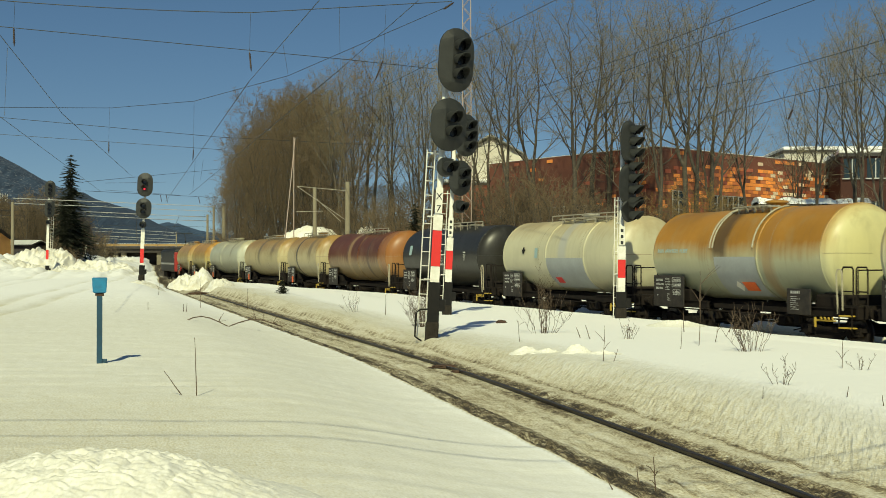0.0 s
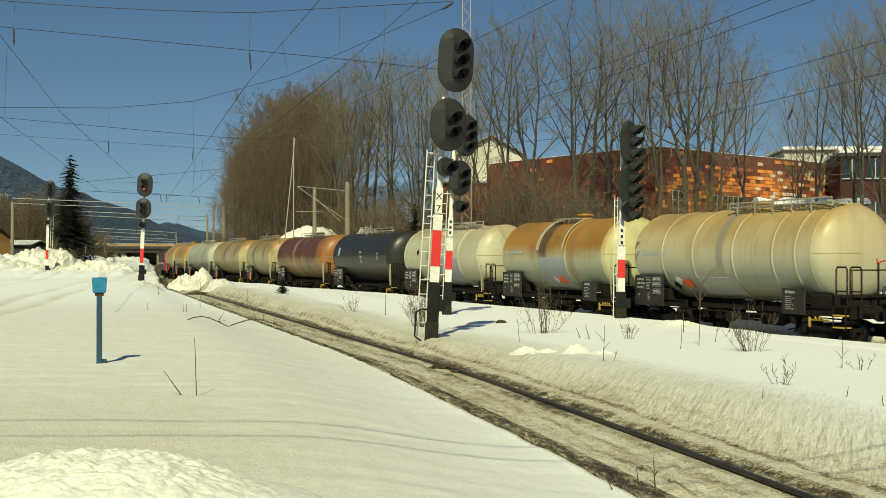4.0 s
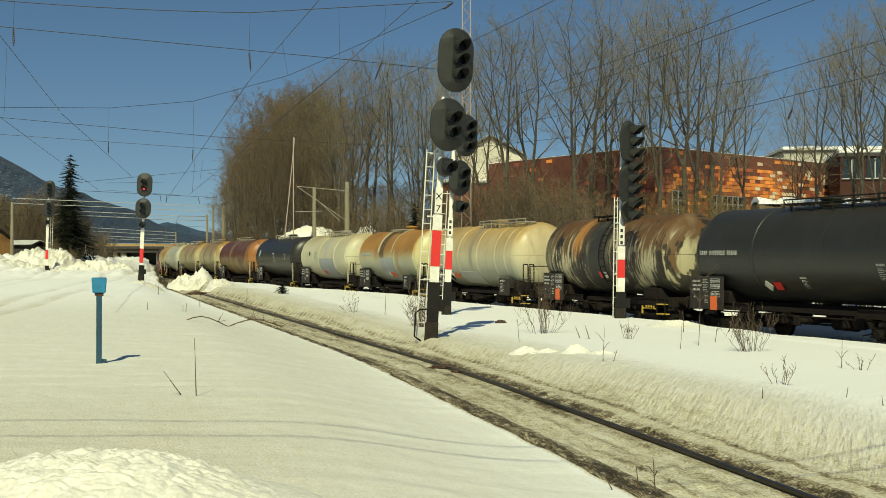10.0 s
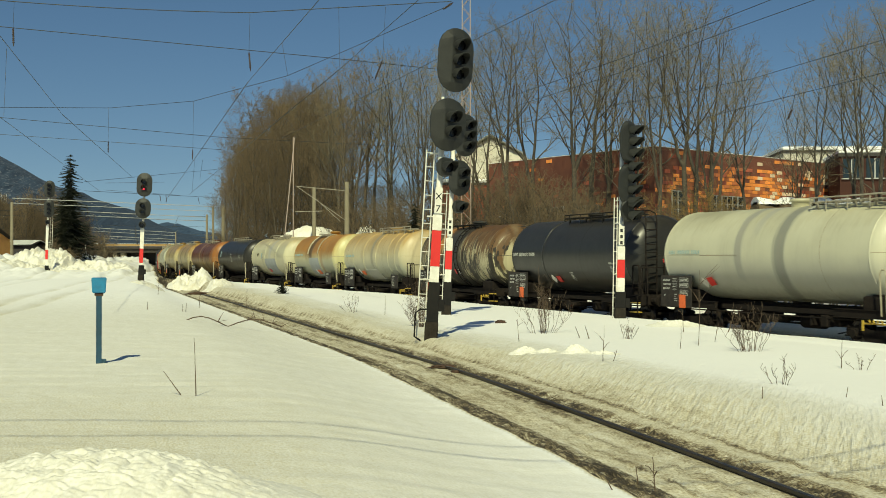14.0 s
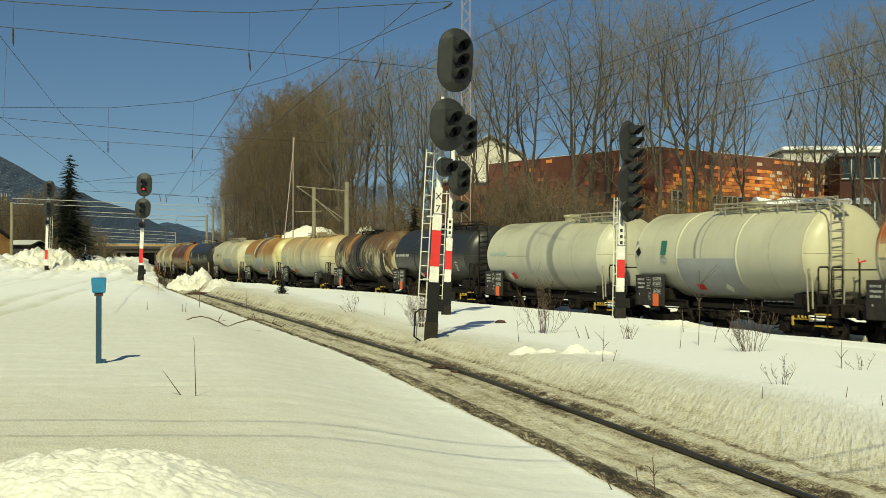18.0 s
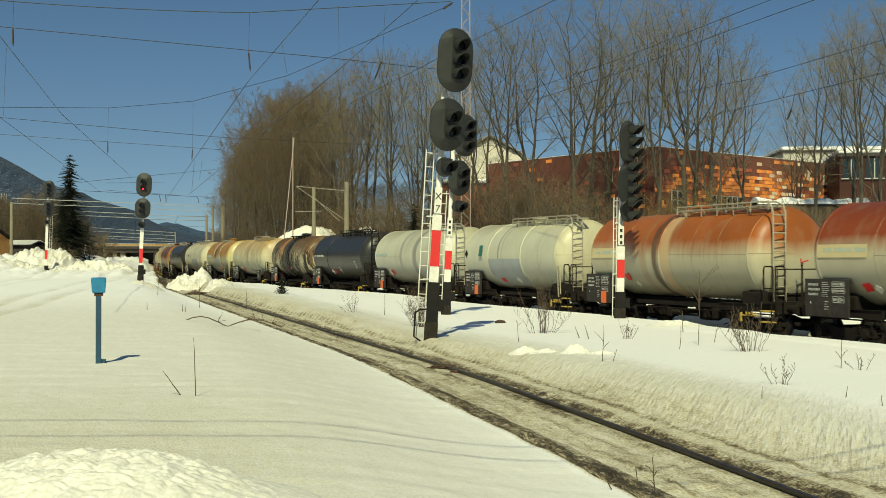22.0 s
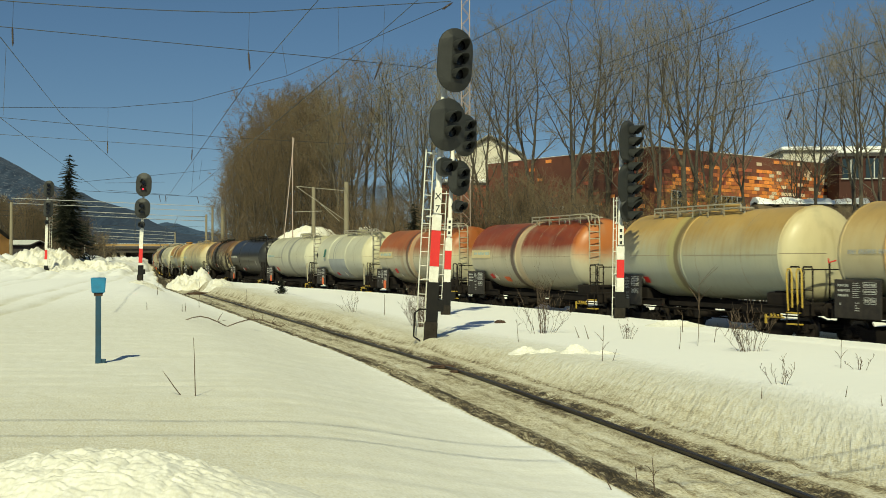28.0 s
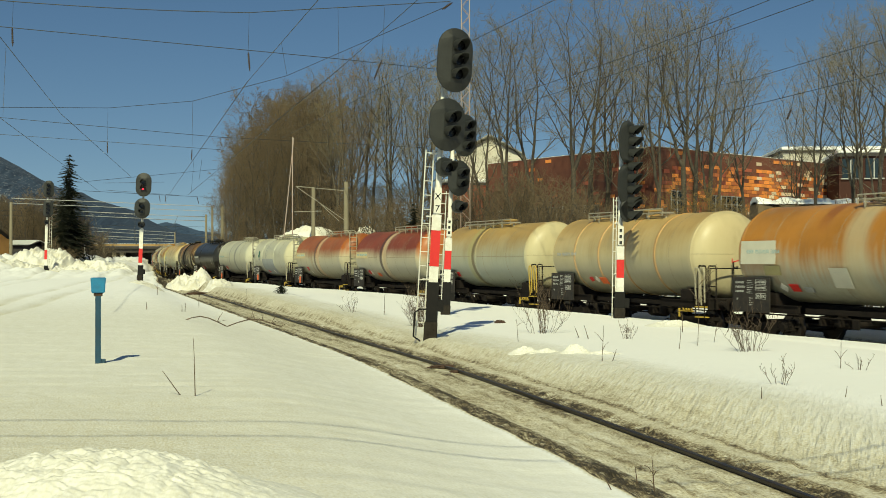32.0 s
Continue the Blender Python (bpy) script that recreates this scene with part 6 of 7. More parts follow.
def school():
    """The red-brown hall with scattered orange panels; its corner points to the yard."""
    th = empty("cladded_building", Matrix.Identity(4), "red-brown cladded hall with scattered orange panels and snowy roof", "building")
    corner, left, right = (13.00, 75.00), (3.36, 89.00), (29.36, 90.00)
    top = 9.4
    rnd = random.Random(12)
    wl, ll = wall_between(left, corner, 0.0, top, 0.4, M["brick_red"], "wall", th)
    wr, lr = wall_between(corner, right, 0.0, top, 0.4, M["brick_red"], "wall", th)
    back = ((left[0] + right[0]) / 2 + 2, 112)
    bm = B()
    f = [bm.verts.new((*p, top - 0.02)) for p in (left, corner, right, back)]
    bm.faces.new(f)
    bmesh.ops.solidify(bm, geom=bm.faces[:], thickness=0.3)
    part("roof", bm, M["roof_dark"], th)
    bm = B()
    f = [bm.verts.new((*p, top + 0.02)) for p in (left, corner, right, back)]
    bm.faces.new(f)
    ex = bmesh.ops.extrude_face_region(bm, geom=bm.faces[:])
    bmesh.ops.translate(bm, vec=(0, 0, 0.03), verts=[v for v in ex["geom"] if isinstance(v, bmesh.types.BMVert)])
    part("roof_snow", bm, M["heaped"], th, "thin snow on the flat roof")
    for a, b in ((left, back), (right, back)):
        wall_between(b, a, 0.0, top - 0.05, 0.3, M["brick_red"], "wall", th)
    panel = {}
    ph, pw = 0.24, 0.60
    rest = {}
    for key in ("clad_orange", "clad_mid", "clad_cream", "brick_dark", "clad_red"):
        panel[key] = mesh_from("panel", box(B(), (0, 0, 0), (pw - 0.025, 0.05, ph - 0.025), 0.006), M[key])
    for row in range(25):
        z = top - 0.25 - row * ph
        run = 0.0
        for col in range(int(lr / pw)):
            u = -lr / 2 + pw * (col + 0.5) + (0.5 * pw if row % 2 else 0)
            f = (u + lr / 2) / lr
            run = 0.55 * run + rnd.uniform(-1, 1)
            want = -0.65 + 1.0 * min(1, f / 0.4) if 2 < row < 23 else -1.0
            if u > lr / 2 - 0.6 or (1.2 < u + lr / 2 < 2.9 and 11 <= row):
                continue
            key = None
            if run < want:
                key = "clad_cream" if rnd.random() < max(0, f - 0.42) * 1.2 else "clad_orange" if rnd.random() < 0.55 else "clad_mid"
            elif run < want + 0.25:
                key = "clad_red"
            if key and f < 0.6:
                part("panel", panel[key], None, wr, at=Matrix.Translation((u, -0.028, z)))
            elif key:
                box(rest.setdefault(key, B()), (u, -0.028, z), (pw - 0.025, 0.05, ph - 0.025))
        for col in range(int(ll / pw)):
            u = -ll / 2 + pw * (col + 0.5) + (0.5 * pw if row % 2 else 0)
            p = rnd.random()
            if u < ll / 2 - 0.6 and p < 0.12 and row < 18 and not (row > 12 and u < 3):
                part("panel", panel["clad_orange" if p < 0.03 else "clad_red"], None, wl, at=Matrix.Translation((u, -0.028, z)))
    for key, bm in rest.items():
        tagged(part("panel", bm, M[key], wr), "scattered cladding panels", kind="stuff")
    # window with pale bars near the corner, and a band of windows on the shaded side
    for host, u, z, w, h in ((wr, -lr / 2 + 2.2, 5.9, 1.2, 1.7), (wr, -lr / 2 + 7.5, 5.8, 3.6, 1.6), (wl, -5.5, 5.0, 3.0, 2.0), (wl, -1.5, 5.0, 3.0, 2.0), (wl, 2.2, 5.0, 2.6, 2.0), (wl, 5.6, 4.9, 1.2, 1.8)):
        win = part("window", box(B(), (0, 0, 0), (w, 0.06, h)), M["glass"], host, at=Matrix.Translation((u, -0.05, z)))
        for k in range(int(w / 0.7) + 2):
            x = -w / 2 + w * k / (int(w / 0.7) + 1)
            part("mullion", box(B(), (x, -0.05, 0), (0.06, 0.06, h + 0.06)), M["frame"], win)
        for k in range(4):
            part("transom", box(B(), (0, -0.052, -h / 2 + h * k / 3), (w, 0.05, 0.05)), M["frame"], win)


M["brick_dark"] = material("dark_brown_panel", (0.13, 0.04, 0.03), 0.7, second=(0.09, 0.03, 0.025), scale=0.8, per_object=0.2)
M["annex"] = material("dark_annex_cladding", (0.062, 0.026, 0.019), 0.85, second=(0.04, 0.018, 0.014), scale=1.2, amount=0.9, spec=0.2)
M["clad_mid"] = material("burnt_orange_panel", (0.44, 0.135, 0.042), 0.65, second=(0.34, 0.10, 0.036), scale=0.8, per_object=0.25)
M["clad_red"] = material("rust_red_panel", (0.36, 0.09, 0.045), 0.65, second=(0.27, 0.07, 0.04), scale=0.8, per_object=0.2)
school()


def plain_house(x, y, w, d, h, rot, wall, label, gable=0.0, rows=0, cols=0, snow=True, z=None, cover="roof_dark"):
    z = G(x, y) - 0.3 if z is None else z
    th = empty("house", Matrix.Translation((x, y, z)) @ Matrix.Rotation(radians(rot), 4, "Z"), label, "house")
    part("wall", box(B(), (0, 0, h / 2), (w, d, h)), M[wall], th)
    if gable:
        for nm, lift, grow_, mat in (("roof", 0.0, 0.4, cover), ("roof_snow", 0.16, 0.35, "heaped")):
            if nm == "roof_snow" and not snow:
                continue
            bm = B()
            a = [(-w / 2 - grow_, -d / 2 - grow_, h - 0.1 + lift), (-w / 2 - grow_, 0, h + gable + lift), (-w / 2 - grow_, d / 2 + grow_, h - 0.1 + lift)]
            va = [bm.verts.new(p) for p in a]
            vb = [bm.verts.new((-p[0], p[1], p[2])) for p in a]
            for i in (0, 1):
                bm.faces.new((va[i], va[i + 1], vb[i + 1], vb[i]))
            bmesh.ops.solidify(bm, geom=bm.faces[:], thickness=0.14)
            part(nm, bm, M[mat], th)
        for sx_ in (-1, 1):
            bm = B()
            tri = [bm.verts.new((sx_ * (w / 2 - 0.1), y_, z_)) for y_, z_ in ((-d / 2, h - 0.02), (d / 2, h - 0.02), (0, h + gable - 0.25))]
            ex = bmesh.ops.extrude_face_region(bm, geom=[bm.faces.new(tri)])
            bmesh.ops.translate(bm, vec=(-sx_ * 0.2, 0, 0), verts=[v for v in ex["geom"] if isinstance(v, bmesh.types.BMVert)])
            part("gable", bm, M[wall], th)
    else:
        part("roof", box(B(), (0, 0, h + 0.1), (w + 0.3, d + 0.3, 0.2)), M["roof_dark"], th)
        part("roof_snow", box(B(), (0, 0, h + 0.38), (w + 0.2, d + 0.2, 0.32), 0.1), M["heaped"], th)
    for r in range(rows):
        for c in range(cols):
            win = part("window", box(B(), (0, 0, 0), (1.1, 0.1, 1.3)), M["glass"], th, at=Matrix.Translation((-w / 2 + w * (c + 0.5) / cols, -d / 2 - 0.02, 1.6 + r * 2.9)))
            part("window_frame", box(B(), (0, -0.03, 0), (0.08, 0.08, 1.3)), M["frame"], win)
            part("window_sill", box(B(), (0, -0.06, -0.7), (1.3, 0.16, 0.08)), M["frame"], win)
    return th


plain_house(4.69, 113.00, 9, 5.6, 10.6, 84, "plaster", "white gabled house behind bare trees", 1.7, cover="plaster")
plain_house(37.57, 112.00, 15, 12, 10.6, -4, "plaster", "long cream building with thick roof snow", 0, 3, 9)
plain_house(30.44, 86.00, 6.0, 8, 8.2, -10, "annex", "dark red building with a window row", 0, 3, 4)
plain_house(2.89, 112.00, 6, 8, 8.0, 0, "clad_red", "orange-red house behind the signal", 0, 2, 2)
plain_house(-54.6, 142.00, 6.5, 6, 3.3, -8, "wall_yellow", "small ochre house with a dark roof", 1.2, 1, 2, snow=False)
plain_house(-51.1, 150.00, 3.4, 5, 2.0, -5, "roof_dark", "low dark shed with snow on its roof", 0.5)


# ---- far bridge ----
def road_bridge():
    y0 = 400
    th = empty("road_bridge", Matrix.Translation((0, y0, 0)), "concrete road bridge over the tracks with snow on its deck", "bridge")
    x0, x1 = -118, -60
    part("deck", box(B(), ((x0 + x1) / 2, 0, 6.1), (x1 - x0, 9, 0.6), 0.05), M["deck_dark"], th)
    part("girder", box(B(), ((x0 + x1) / 2, -3.6, 5.2), (x1 - x0, 0.5, 1.2)), M["deck_dark"], th, "dark girder")
    part("parapet", box(B(), ((x0 + x1) / 2, -4.4, 7.0), (x1 - x0, 0.2, 0.7)), M["rail_orange"], th, "yellowish parapet")
    part("deck_snow", box(B(), ((x0 + x1) / 2, -4.4, 7.5), (x1 - x0, 0.3, 0.06), 0.02), M["heaped"], th)
    for x in (-106, -103.5, -92):
        part("pier", box(B(), (x, -2, 2.2), (1.4, 2.0, 6.4), 0.05), M["concrete"], th)
    part("abutment", box(B(), (-112, 0, 2.0), (8, 9, 7.0), 0.1), M["deck_dark"], th)
    # added dark slab that stands in for the shade under the deck
    part("far_abutment", box(B(), ((x0 + x1) / 2, 4.6, 2.4), (x1 - x0, 0.8, 6.4), 0.05), M["deck_dark"], th)
    part("retaining_wall", box(B(), (-97, -6, 1.2), (5, 1.0, 3.0), 0, Matrix.Rotation(radians(8), 4, "Y")), M["plaster"], th, "pale sloping side wall")


# the bridge's shade is put into this dark concrete colour
M["deck_dark"] = material("shaded_concrete", (0.035, 0.029, 0.024), 0.9, second=(0.06, 0.05, 0.04), scale=0.3)
M["rail_orange"] = material("ochre_parapet", (0.36, 0.21, 0.06), 0.9, second=(0.30, 0.22, 0.12), scale=0.4, amount=0.9)
road_bridge()


# ---- mountains ----
def mountain(name, label, y0, depth, profile, mat, seed, rows=26):
    """A ridge as relief: profile gives x and crest height."""
    xs = np.concatenate([np.linspace(profile[0][0], -1100, 30), np.linspace(-1090, -300, 260), np.linspace(-280, profile[-1][0], 40)])
    crest = np.interp(xs, [p[0] for p in profile], [p[1] for p in profile])
    t = np.linspace(0, 1, rows)
    T, X = np.meshgrid(t, xs, indexing="ij")
    Cr = np.tile(crest, (rows, 1))
    Y = y0 + depth * T
    rough = value_noise(X / 60, Y / 60, seed) * 0.10 + value_noise(X / 22, Y / 25, seed + 1) * 0.05 + value_noise(X / 9, Y / 9, seed + 2) * 0.03 + value_noise(X / 4, Y / 12, seed + 3) * 0.02
    Z = Cr * np.clip(np.sin(T * math.pi / 2) ** 0.9 + rough * np.sin(T * math.pi), -0.1, 1.4) - 5
    v = np.stack([X, Y, Z], -1).reshape(-1, 3)
    nx = len(xs)
    i = np.arange(rows * nx).reshape(rows, nx)
    f = np.stack([i[:-1, :-1], i[:-1, 1:], i[1:, 1:], i[1:, :-1]], -1).reshape(-1, 4)
    me = bpy.data.meshes.new(name)
    me.from_pydata(v.tolist(), [], f.tolist())
    me.materials.append(mat)
    tagged(new(name, me), label, "mountain", kind="structure")


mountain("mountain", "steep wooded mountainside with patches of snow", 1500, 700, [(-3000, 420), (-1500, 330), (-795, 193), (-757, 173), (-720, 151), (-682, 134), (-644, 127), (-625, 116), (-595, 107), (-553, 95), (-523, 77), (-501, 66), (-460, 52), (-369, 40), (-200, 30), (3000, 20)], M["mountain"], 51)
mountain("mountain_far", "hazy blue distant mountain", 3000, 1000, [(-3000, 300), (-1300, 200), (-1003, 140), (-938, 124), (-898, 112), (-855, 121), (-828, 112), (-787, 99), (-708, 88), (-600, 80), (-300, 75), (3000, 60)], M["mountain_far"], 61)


# ---- masts, poles, gantries and overhead wires ----
def lattice_mast(x, y, z0, z1, w0, w1, label, mat):
    th = empty("lattice_mast", Matrix.Translation((x, y, 0)), label, "mast")
    corner = lambda sx_, sy_, f: Vector((sx_ * (w0 + (w1 - w0) * f) / 2, sy_ * (w0 + (w1 - w0) * f) / 2, z0 + (z1 - z0) * f))
    for a in (-1, 1):
        for b in (-1, 1):
            part("leg", rod(B(), corner(a, b, 0), corner(a, b, 1), 0.026, 4), mat, th)
    n = int((z1 - z0) / (w0 * 0.95))
    for k in range(n):
        f0, f1 = k / n, (k + 1) / n
        for a, b in (((-1, -1), (1, -1)), ((-1, 1), (1, 1)), ((-1, -1), (-1, 1)), ((1, -1), (1, 1))):
            p, q = (a, b) if k % 2 else (b, a)
            part("brace", rod(B(), corner(*p, f0), corner(*q, f1), 0.014, 4), mat, th)
    return th


M["mast_grey"] = material("mast_grey", (0.33, 0.30, 0.27), 0.7, second=(0.33, 0.21, 0.16), scale=0.8, amount=0.9)
lattice_mast(1.28, 66.00, 0.6, 17.6, 0.52, 0.42, "tall grey lattice mast for overhead wires", M["mast_grey"])


lattice_mast(-60.9, 170.00, 0.8, 11.6, 1.0, 0.7, "white lattice mast beyond the ochre house", M["white"])


def pole(x, y, z1, r, label, mat="concrete", lean=0.0):
    z0 = G(x, y) - 0.2
    th = empty("pole", Matrix.Translation((x, y, z0)) @ Matrix.Rotation(radians(lean), 4, "Y"), label, "pole")
    part("shaft", lathe(B(), [(0, r), (z1 - z0, r * 0.75), (z1 - z0 + 0.01, 0)], 10, "Z"), M[mat], th, "", True)
    return th


pole(-10.15, 97.00, 8.18, 0.19, "weathered concrete pole behind the train")
p_arm = pole(-7.01, 90.00, 8.18, 0.21, "concrete catenary pole with a pale bracket arm")
px0, py0 = -7.01, 90.00
zb = G(px0, py0) - 0.2
for a, b in (((-3.7, 0, 7.85 - zb), (0, 0, 5.28 - zb)), ((-3.7, 0, 7.85 - zb), (0, 0, 7.52 - zb)), ((-2.3, 0, 6.94 - zb), (-0.5, 0, 5.28 - zb)), ((-3.8, 0, 5.98 - zb), (-1.8, 0, 6.03 - zb))):
    part("bracket_arm", rod(B(), a, b, 0.024), M["grey_rail"], p_arm)
pole(-22.89, 128.00, 7.99, 0.22, "slim concrete pole at the edge of the grove")
pole(-26.90, 140.00, 7.60, 0.16, "pale pole beside the far track")
pole(-26.19, 140.00, 8.50, 0.16, "pale pole beside the far track")
for px_, py_, r_ in ((-13.32, 100.00, 0.0), (-12.17, 100.00, 0.0)):
    pole(px_, py_, 12.45, 0.05, "thin pale paired mast", "mast_grey", 5.6 if px_ < -12.6 else 0.0)
pole(-47.41, 135.00, 8.78, 0.2, "concrete gantry post in the snow yard")
pole(-54.37, 190.00, 6.35, 0.13, "pale thin post in the far yard")
pole(-55.12, 200.00, 6.28, 0.16, "pale thin post in the far yard")
pole(-41.33, 190.00, 6.62, 0.13, "pale thin post beside the far train")


def gantry(a, b, depth, label):
    """A light truss beam across the tracks."""
    th = empty("gantry_beam", Matrix.Identity(4), label, "gantry")
    a, b = Vector(a), Vector(b)
    dn = Vector((0, 0, -depth))
    part("chord", rod(B(), a, b, 0.04, 5), M["frame"], th)
    part("chord", rod(B(), a + dn, b + dn, 0.034, 5), M["frame"], th)
    for k in range(14):
        p, q = a.lerp(b, k / 14), a.lerp(b, (k + 1) / 14)
        part("brace", rod(B(), p if k % 2 else p + dn, q + dn if k % 2 else q, 0.006, 4), M["frame"], th)


gantry((-47.41, 135.00, 9.22), (-26.00, 140.00, 8.50), 0.55, "long pale gantry beam across the tracks")
gantry((-47.63, 150.00, 8.51), (-29.14, 152.00, 7.68), 0.5, "pale gantry beam across the tracks")
gantry((-53.20, 185.00, 7.27), (-41.33, 190.00, 6.62), 0.5, "distant gantry beam across the tracks")
gantry((-55.12, 200.00, 6.28), (-44.78, 205.00, 5.81), 0.4, "distant low gantry beam")


def wire(a, b, sag=0.0, r=0.012, mid=None):
    a, b = Vector(a), Vector(b)
    V, F, pts = [], [], []
    n = 14
    for k in range(n + 1):
        f = k / n
        pts.append(a.lerp(b, f) - Vector((0, 0, 4 * sag * f * (1 - f))))
    tube_rows(V, F, pts, [r] * (n + 1), 5)
    me = bpy.data.meshes.new("overhead_wire")
    me.from_pydata([tuple(v) for v in V], [], F)
    me.materials.append(M["wire"])
    ob = tagged(new("overhead_wire", me), "thin dark overhead railway wire under a blue sky", "wire", "overhead wires")
    return ob


def insulator(p, q):
    """A brown ribbed insulator between two points."""
    p, q = Vector(p), Vector(q)
    L = (q - p).length
    prof = [(0, 0.012)]
    n = 7
    for k in range(n):
        z = L * (0.12 + 0.76 * k / n)
        prof += [(z, 0.03), (z + 0.01, 0.055), (z + L * 0.05, 0.03)]
    prof += [(L, 0.012), (L + 0.001, 0)]
    m = Matrix.Translation(p) @ (q - p).to_track_quat("Z", "Y").to_matrix().to_4x4()
    ob = new("insulator", mesh_from("insulator", lathe(B(), prof, 10, "Z"), M["insul"], True))
    ob.matrix_basis = m
    tagged(ob, "brown ribbed insulator hanging on a wire", "insulator", "insulators")


# cross spans
wire((-18.23, 48.00, 12.72), (-7.86, 50.00, 12.57), 0.10, 0.017)
wire((-7.86, 50.00, 12.57), (0.38, 52.00, 13.45), 0.0, 0.017)
wire((-17.78, 48.00, 11.66), (-4.41, 52.00, 11.01), 0.0, 0.015)
wire((-4.41, 52.00, 11.01), (1.34, 66.00, 12.57), 0.0, 0.015)
wire((-27.44, 75.00, 11.21), (-14.45, 80.00, 10.46), 0.0, 0.016)
wire((-14.45, 80.00, 10.46), (-0.93, 84.00, 10.13), 0.0, 0.014)
wire((-29.27, 80.00, 10.68), (-14.45, 80.00, 9.65), 0.0, 0.014)
wire((-21.95, 60.00, 9.94), (-17.37, 64.00, 10.40), 0.0, 0.013)
wire((-17.37, 64.00, 10.40), (-12.19, 60.00, 10.24), 0.0, 0.013)
wire((-12.19, 60.00, 10.24), (-6.57, 52.00, 10.29), 0.0, 0.013)
wire((-6.57, 52.00, 10.29), (0.21, 42.00, 11.19), 0.0, 0.012)
# wires that run along the tracks
wire((-11.12, 30.00, 8.32), (-16.15, 52.00, 8.66), 0.0, 0.010)
wire((-16.15, 52.00, 8.66), (-32.13, 127.00, 10.99), 0.0, 0.014)
wire((-21.95, 60.00, 9.66), (-36.86, 132.00, 9.80), 0.0, 0.014)
wire((-2.89, 30.00, 9.01), (-7.93, 50.00, 9.74), 0.0, 0.010)
wire((-7.93, 50.00, 9.74), (-30.58, 140.00, 10.69), 0.0, 0.018)
wire((-0.50, 32.00, 9.39), (-4.07, 48.00, 9.91), 0.0, 0.010)
wire((-4.07, 48.00, 9.91), (-31.04, 150.00, 10.38), 0.0, 0.018)
wire((3.89, 40.00, 11.07), (1.29, 50.00, 11.44), 0.0, 0.012)
wire((1.29, 50.00, 11.44), (-14.40, 110.00, 13.35), 0.0, 0.014)
wire((9.34, 34.00, 9.79), (6.70, 46.00, 10.03), 0.0, 0.011)
wire((6.70, 46.00, 10.03), (2.45, 70.00, 11.31), 0.0, 0.012)
wire((9.82, 32.00, 9.31), (8.74, 38.00, 9.54), 0.0, 0.010)
wire((8.74, 38.00, 9.54), (6.99, 48.00, 9.82), 0.0, 0.011)
wire((6.99, 48.00, 9.82), (2.45, 70.00, 10.69), 0.0, 0.012)
wire((12.47, 34.00, 8.66), (11.57, 46.00, 9.26), 0.0, 0.010)
wire((11.57, 46.00, 9.26), (1.28, 66.00, 9.28), 0.0, 0.010)
wire((12.47, 34.00, 7.73), (9.49, 52.00, 8.11), 0.0, 0.010)
wire((9.49, 52.00, 8.11), (1.28, 66.00, 8.49), 0.0, 0.010)
wire((-37.98, 130.00, 9.75), (-27.58, 150.00, 10.03), 0.0, 0.02)
wire((-35.06, 120.00, 10.08), (-25.74, 140.00, 12.76), 0.0, 0.018)
for a, b in (((-54.88, 150.00, 8.51), (-35.81, 190.00, 9.07)), ((-54.88, 150.00, 7.89), (-35.81, 190.00, 8.45)), ((-58.54, 160.00, 7.15), (-37.70, 200.00, 7.75)), ((-62.20, 170.00, 6.50), (-39.58, 210.00, 6.66))):
    wire(a, b, 0.0, 0.022)
wire((-30.58, 140.00, 10.69), (-45.30, 200.00, 11.80), 0.0, 0.022)
wire((-28.30, 140.00, 13.80), (-28.60, 140.00, 10.10), 0.0, 0.014)
wire((-27.40, 140.00, 13.80), (-27.70, 140.00, 11.60), 0.0, 0.014)
wire((-38.60, 140.00, 11.20), (-31.70, 140.00, 11.30), 0.0, 0.016)
wire((-38.60, 140.00, 10.40), (-30.40, 142.00, 9.90), 0.0, 0.016)
# catenary down the far yard: carrying wire, contact wire and droppers
for off, s0 in ((0.0, 118.0), (-4.6, 122.0), (-9.4, 116.0)):
    for k in range(4):
        ends = []
        for s_ in (s0 + 44 * k, s0 + 44 * (k + 1)):
            x_, y_ = on_main(s_)
            h_ = float(np.interp(s_, ARC, HEAD))
            ends.append((x_ + math.cos(h_) * off, y_ - math.sin(h_) * off))
        (xa, ya), (xb, yb) = ends
        wire((xa, ya, 7.5), (xb, yb, 7.4), 0.75, 0.02)
        wire((xa, ya, 5.9), (xb, yb, 5.9), 0.0, 0.02)
        for q in (0.15, 0.32, 0.5, 0.68, 0.85):
            wire((xa + (xb - xa) * q, ya + (yb - ya) * q, 7.45 - 3.0 * q * (1 - q)), (xa + (xb - xa) * q, ya + (yb - ya) * q, 5.9), 0.0, 0.012)
# spans behind the viewpoint, known by their shadows on the snow
wire((-14, 5.2, 7.9), (9, 5.0, 7.9), 0.0, 0.014)
wire((-14, 3.75, 7.9), (9, 4.35, 7.9), 0.0, 0.014)
for x_, y_ in ((-14.0, 5.2), (-14.0, 3.75), (9.0, 5.0), (9.0, 4.35)):
    pole(x_, y_, 8.0, 0.14, "concrete pole that holds a wire over the yard")
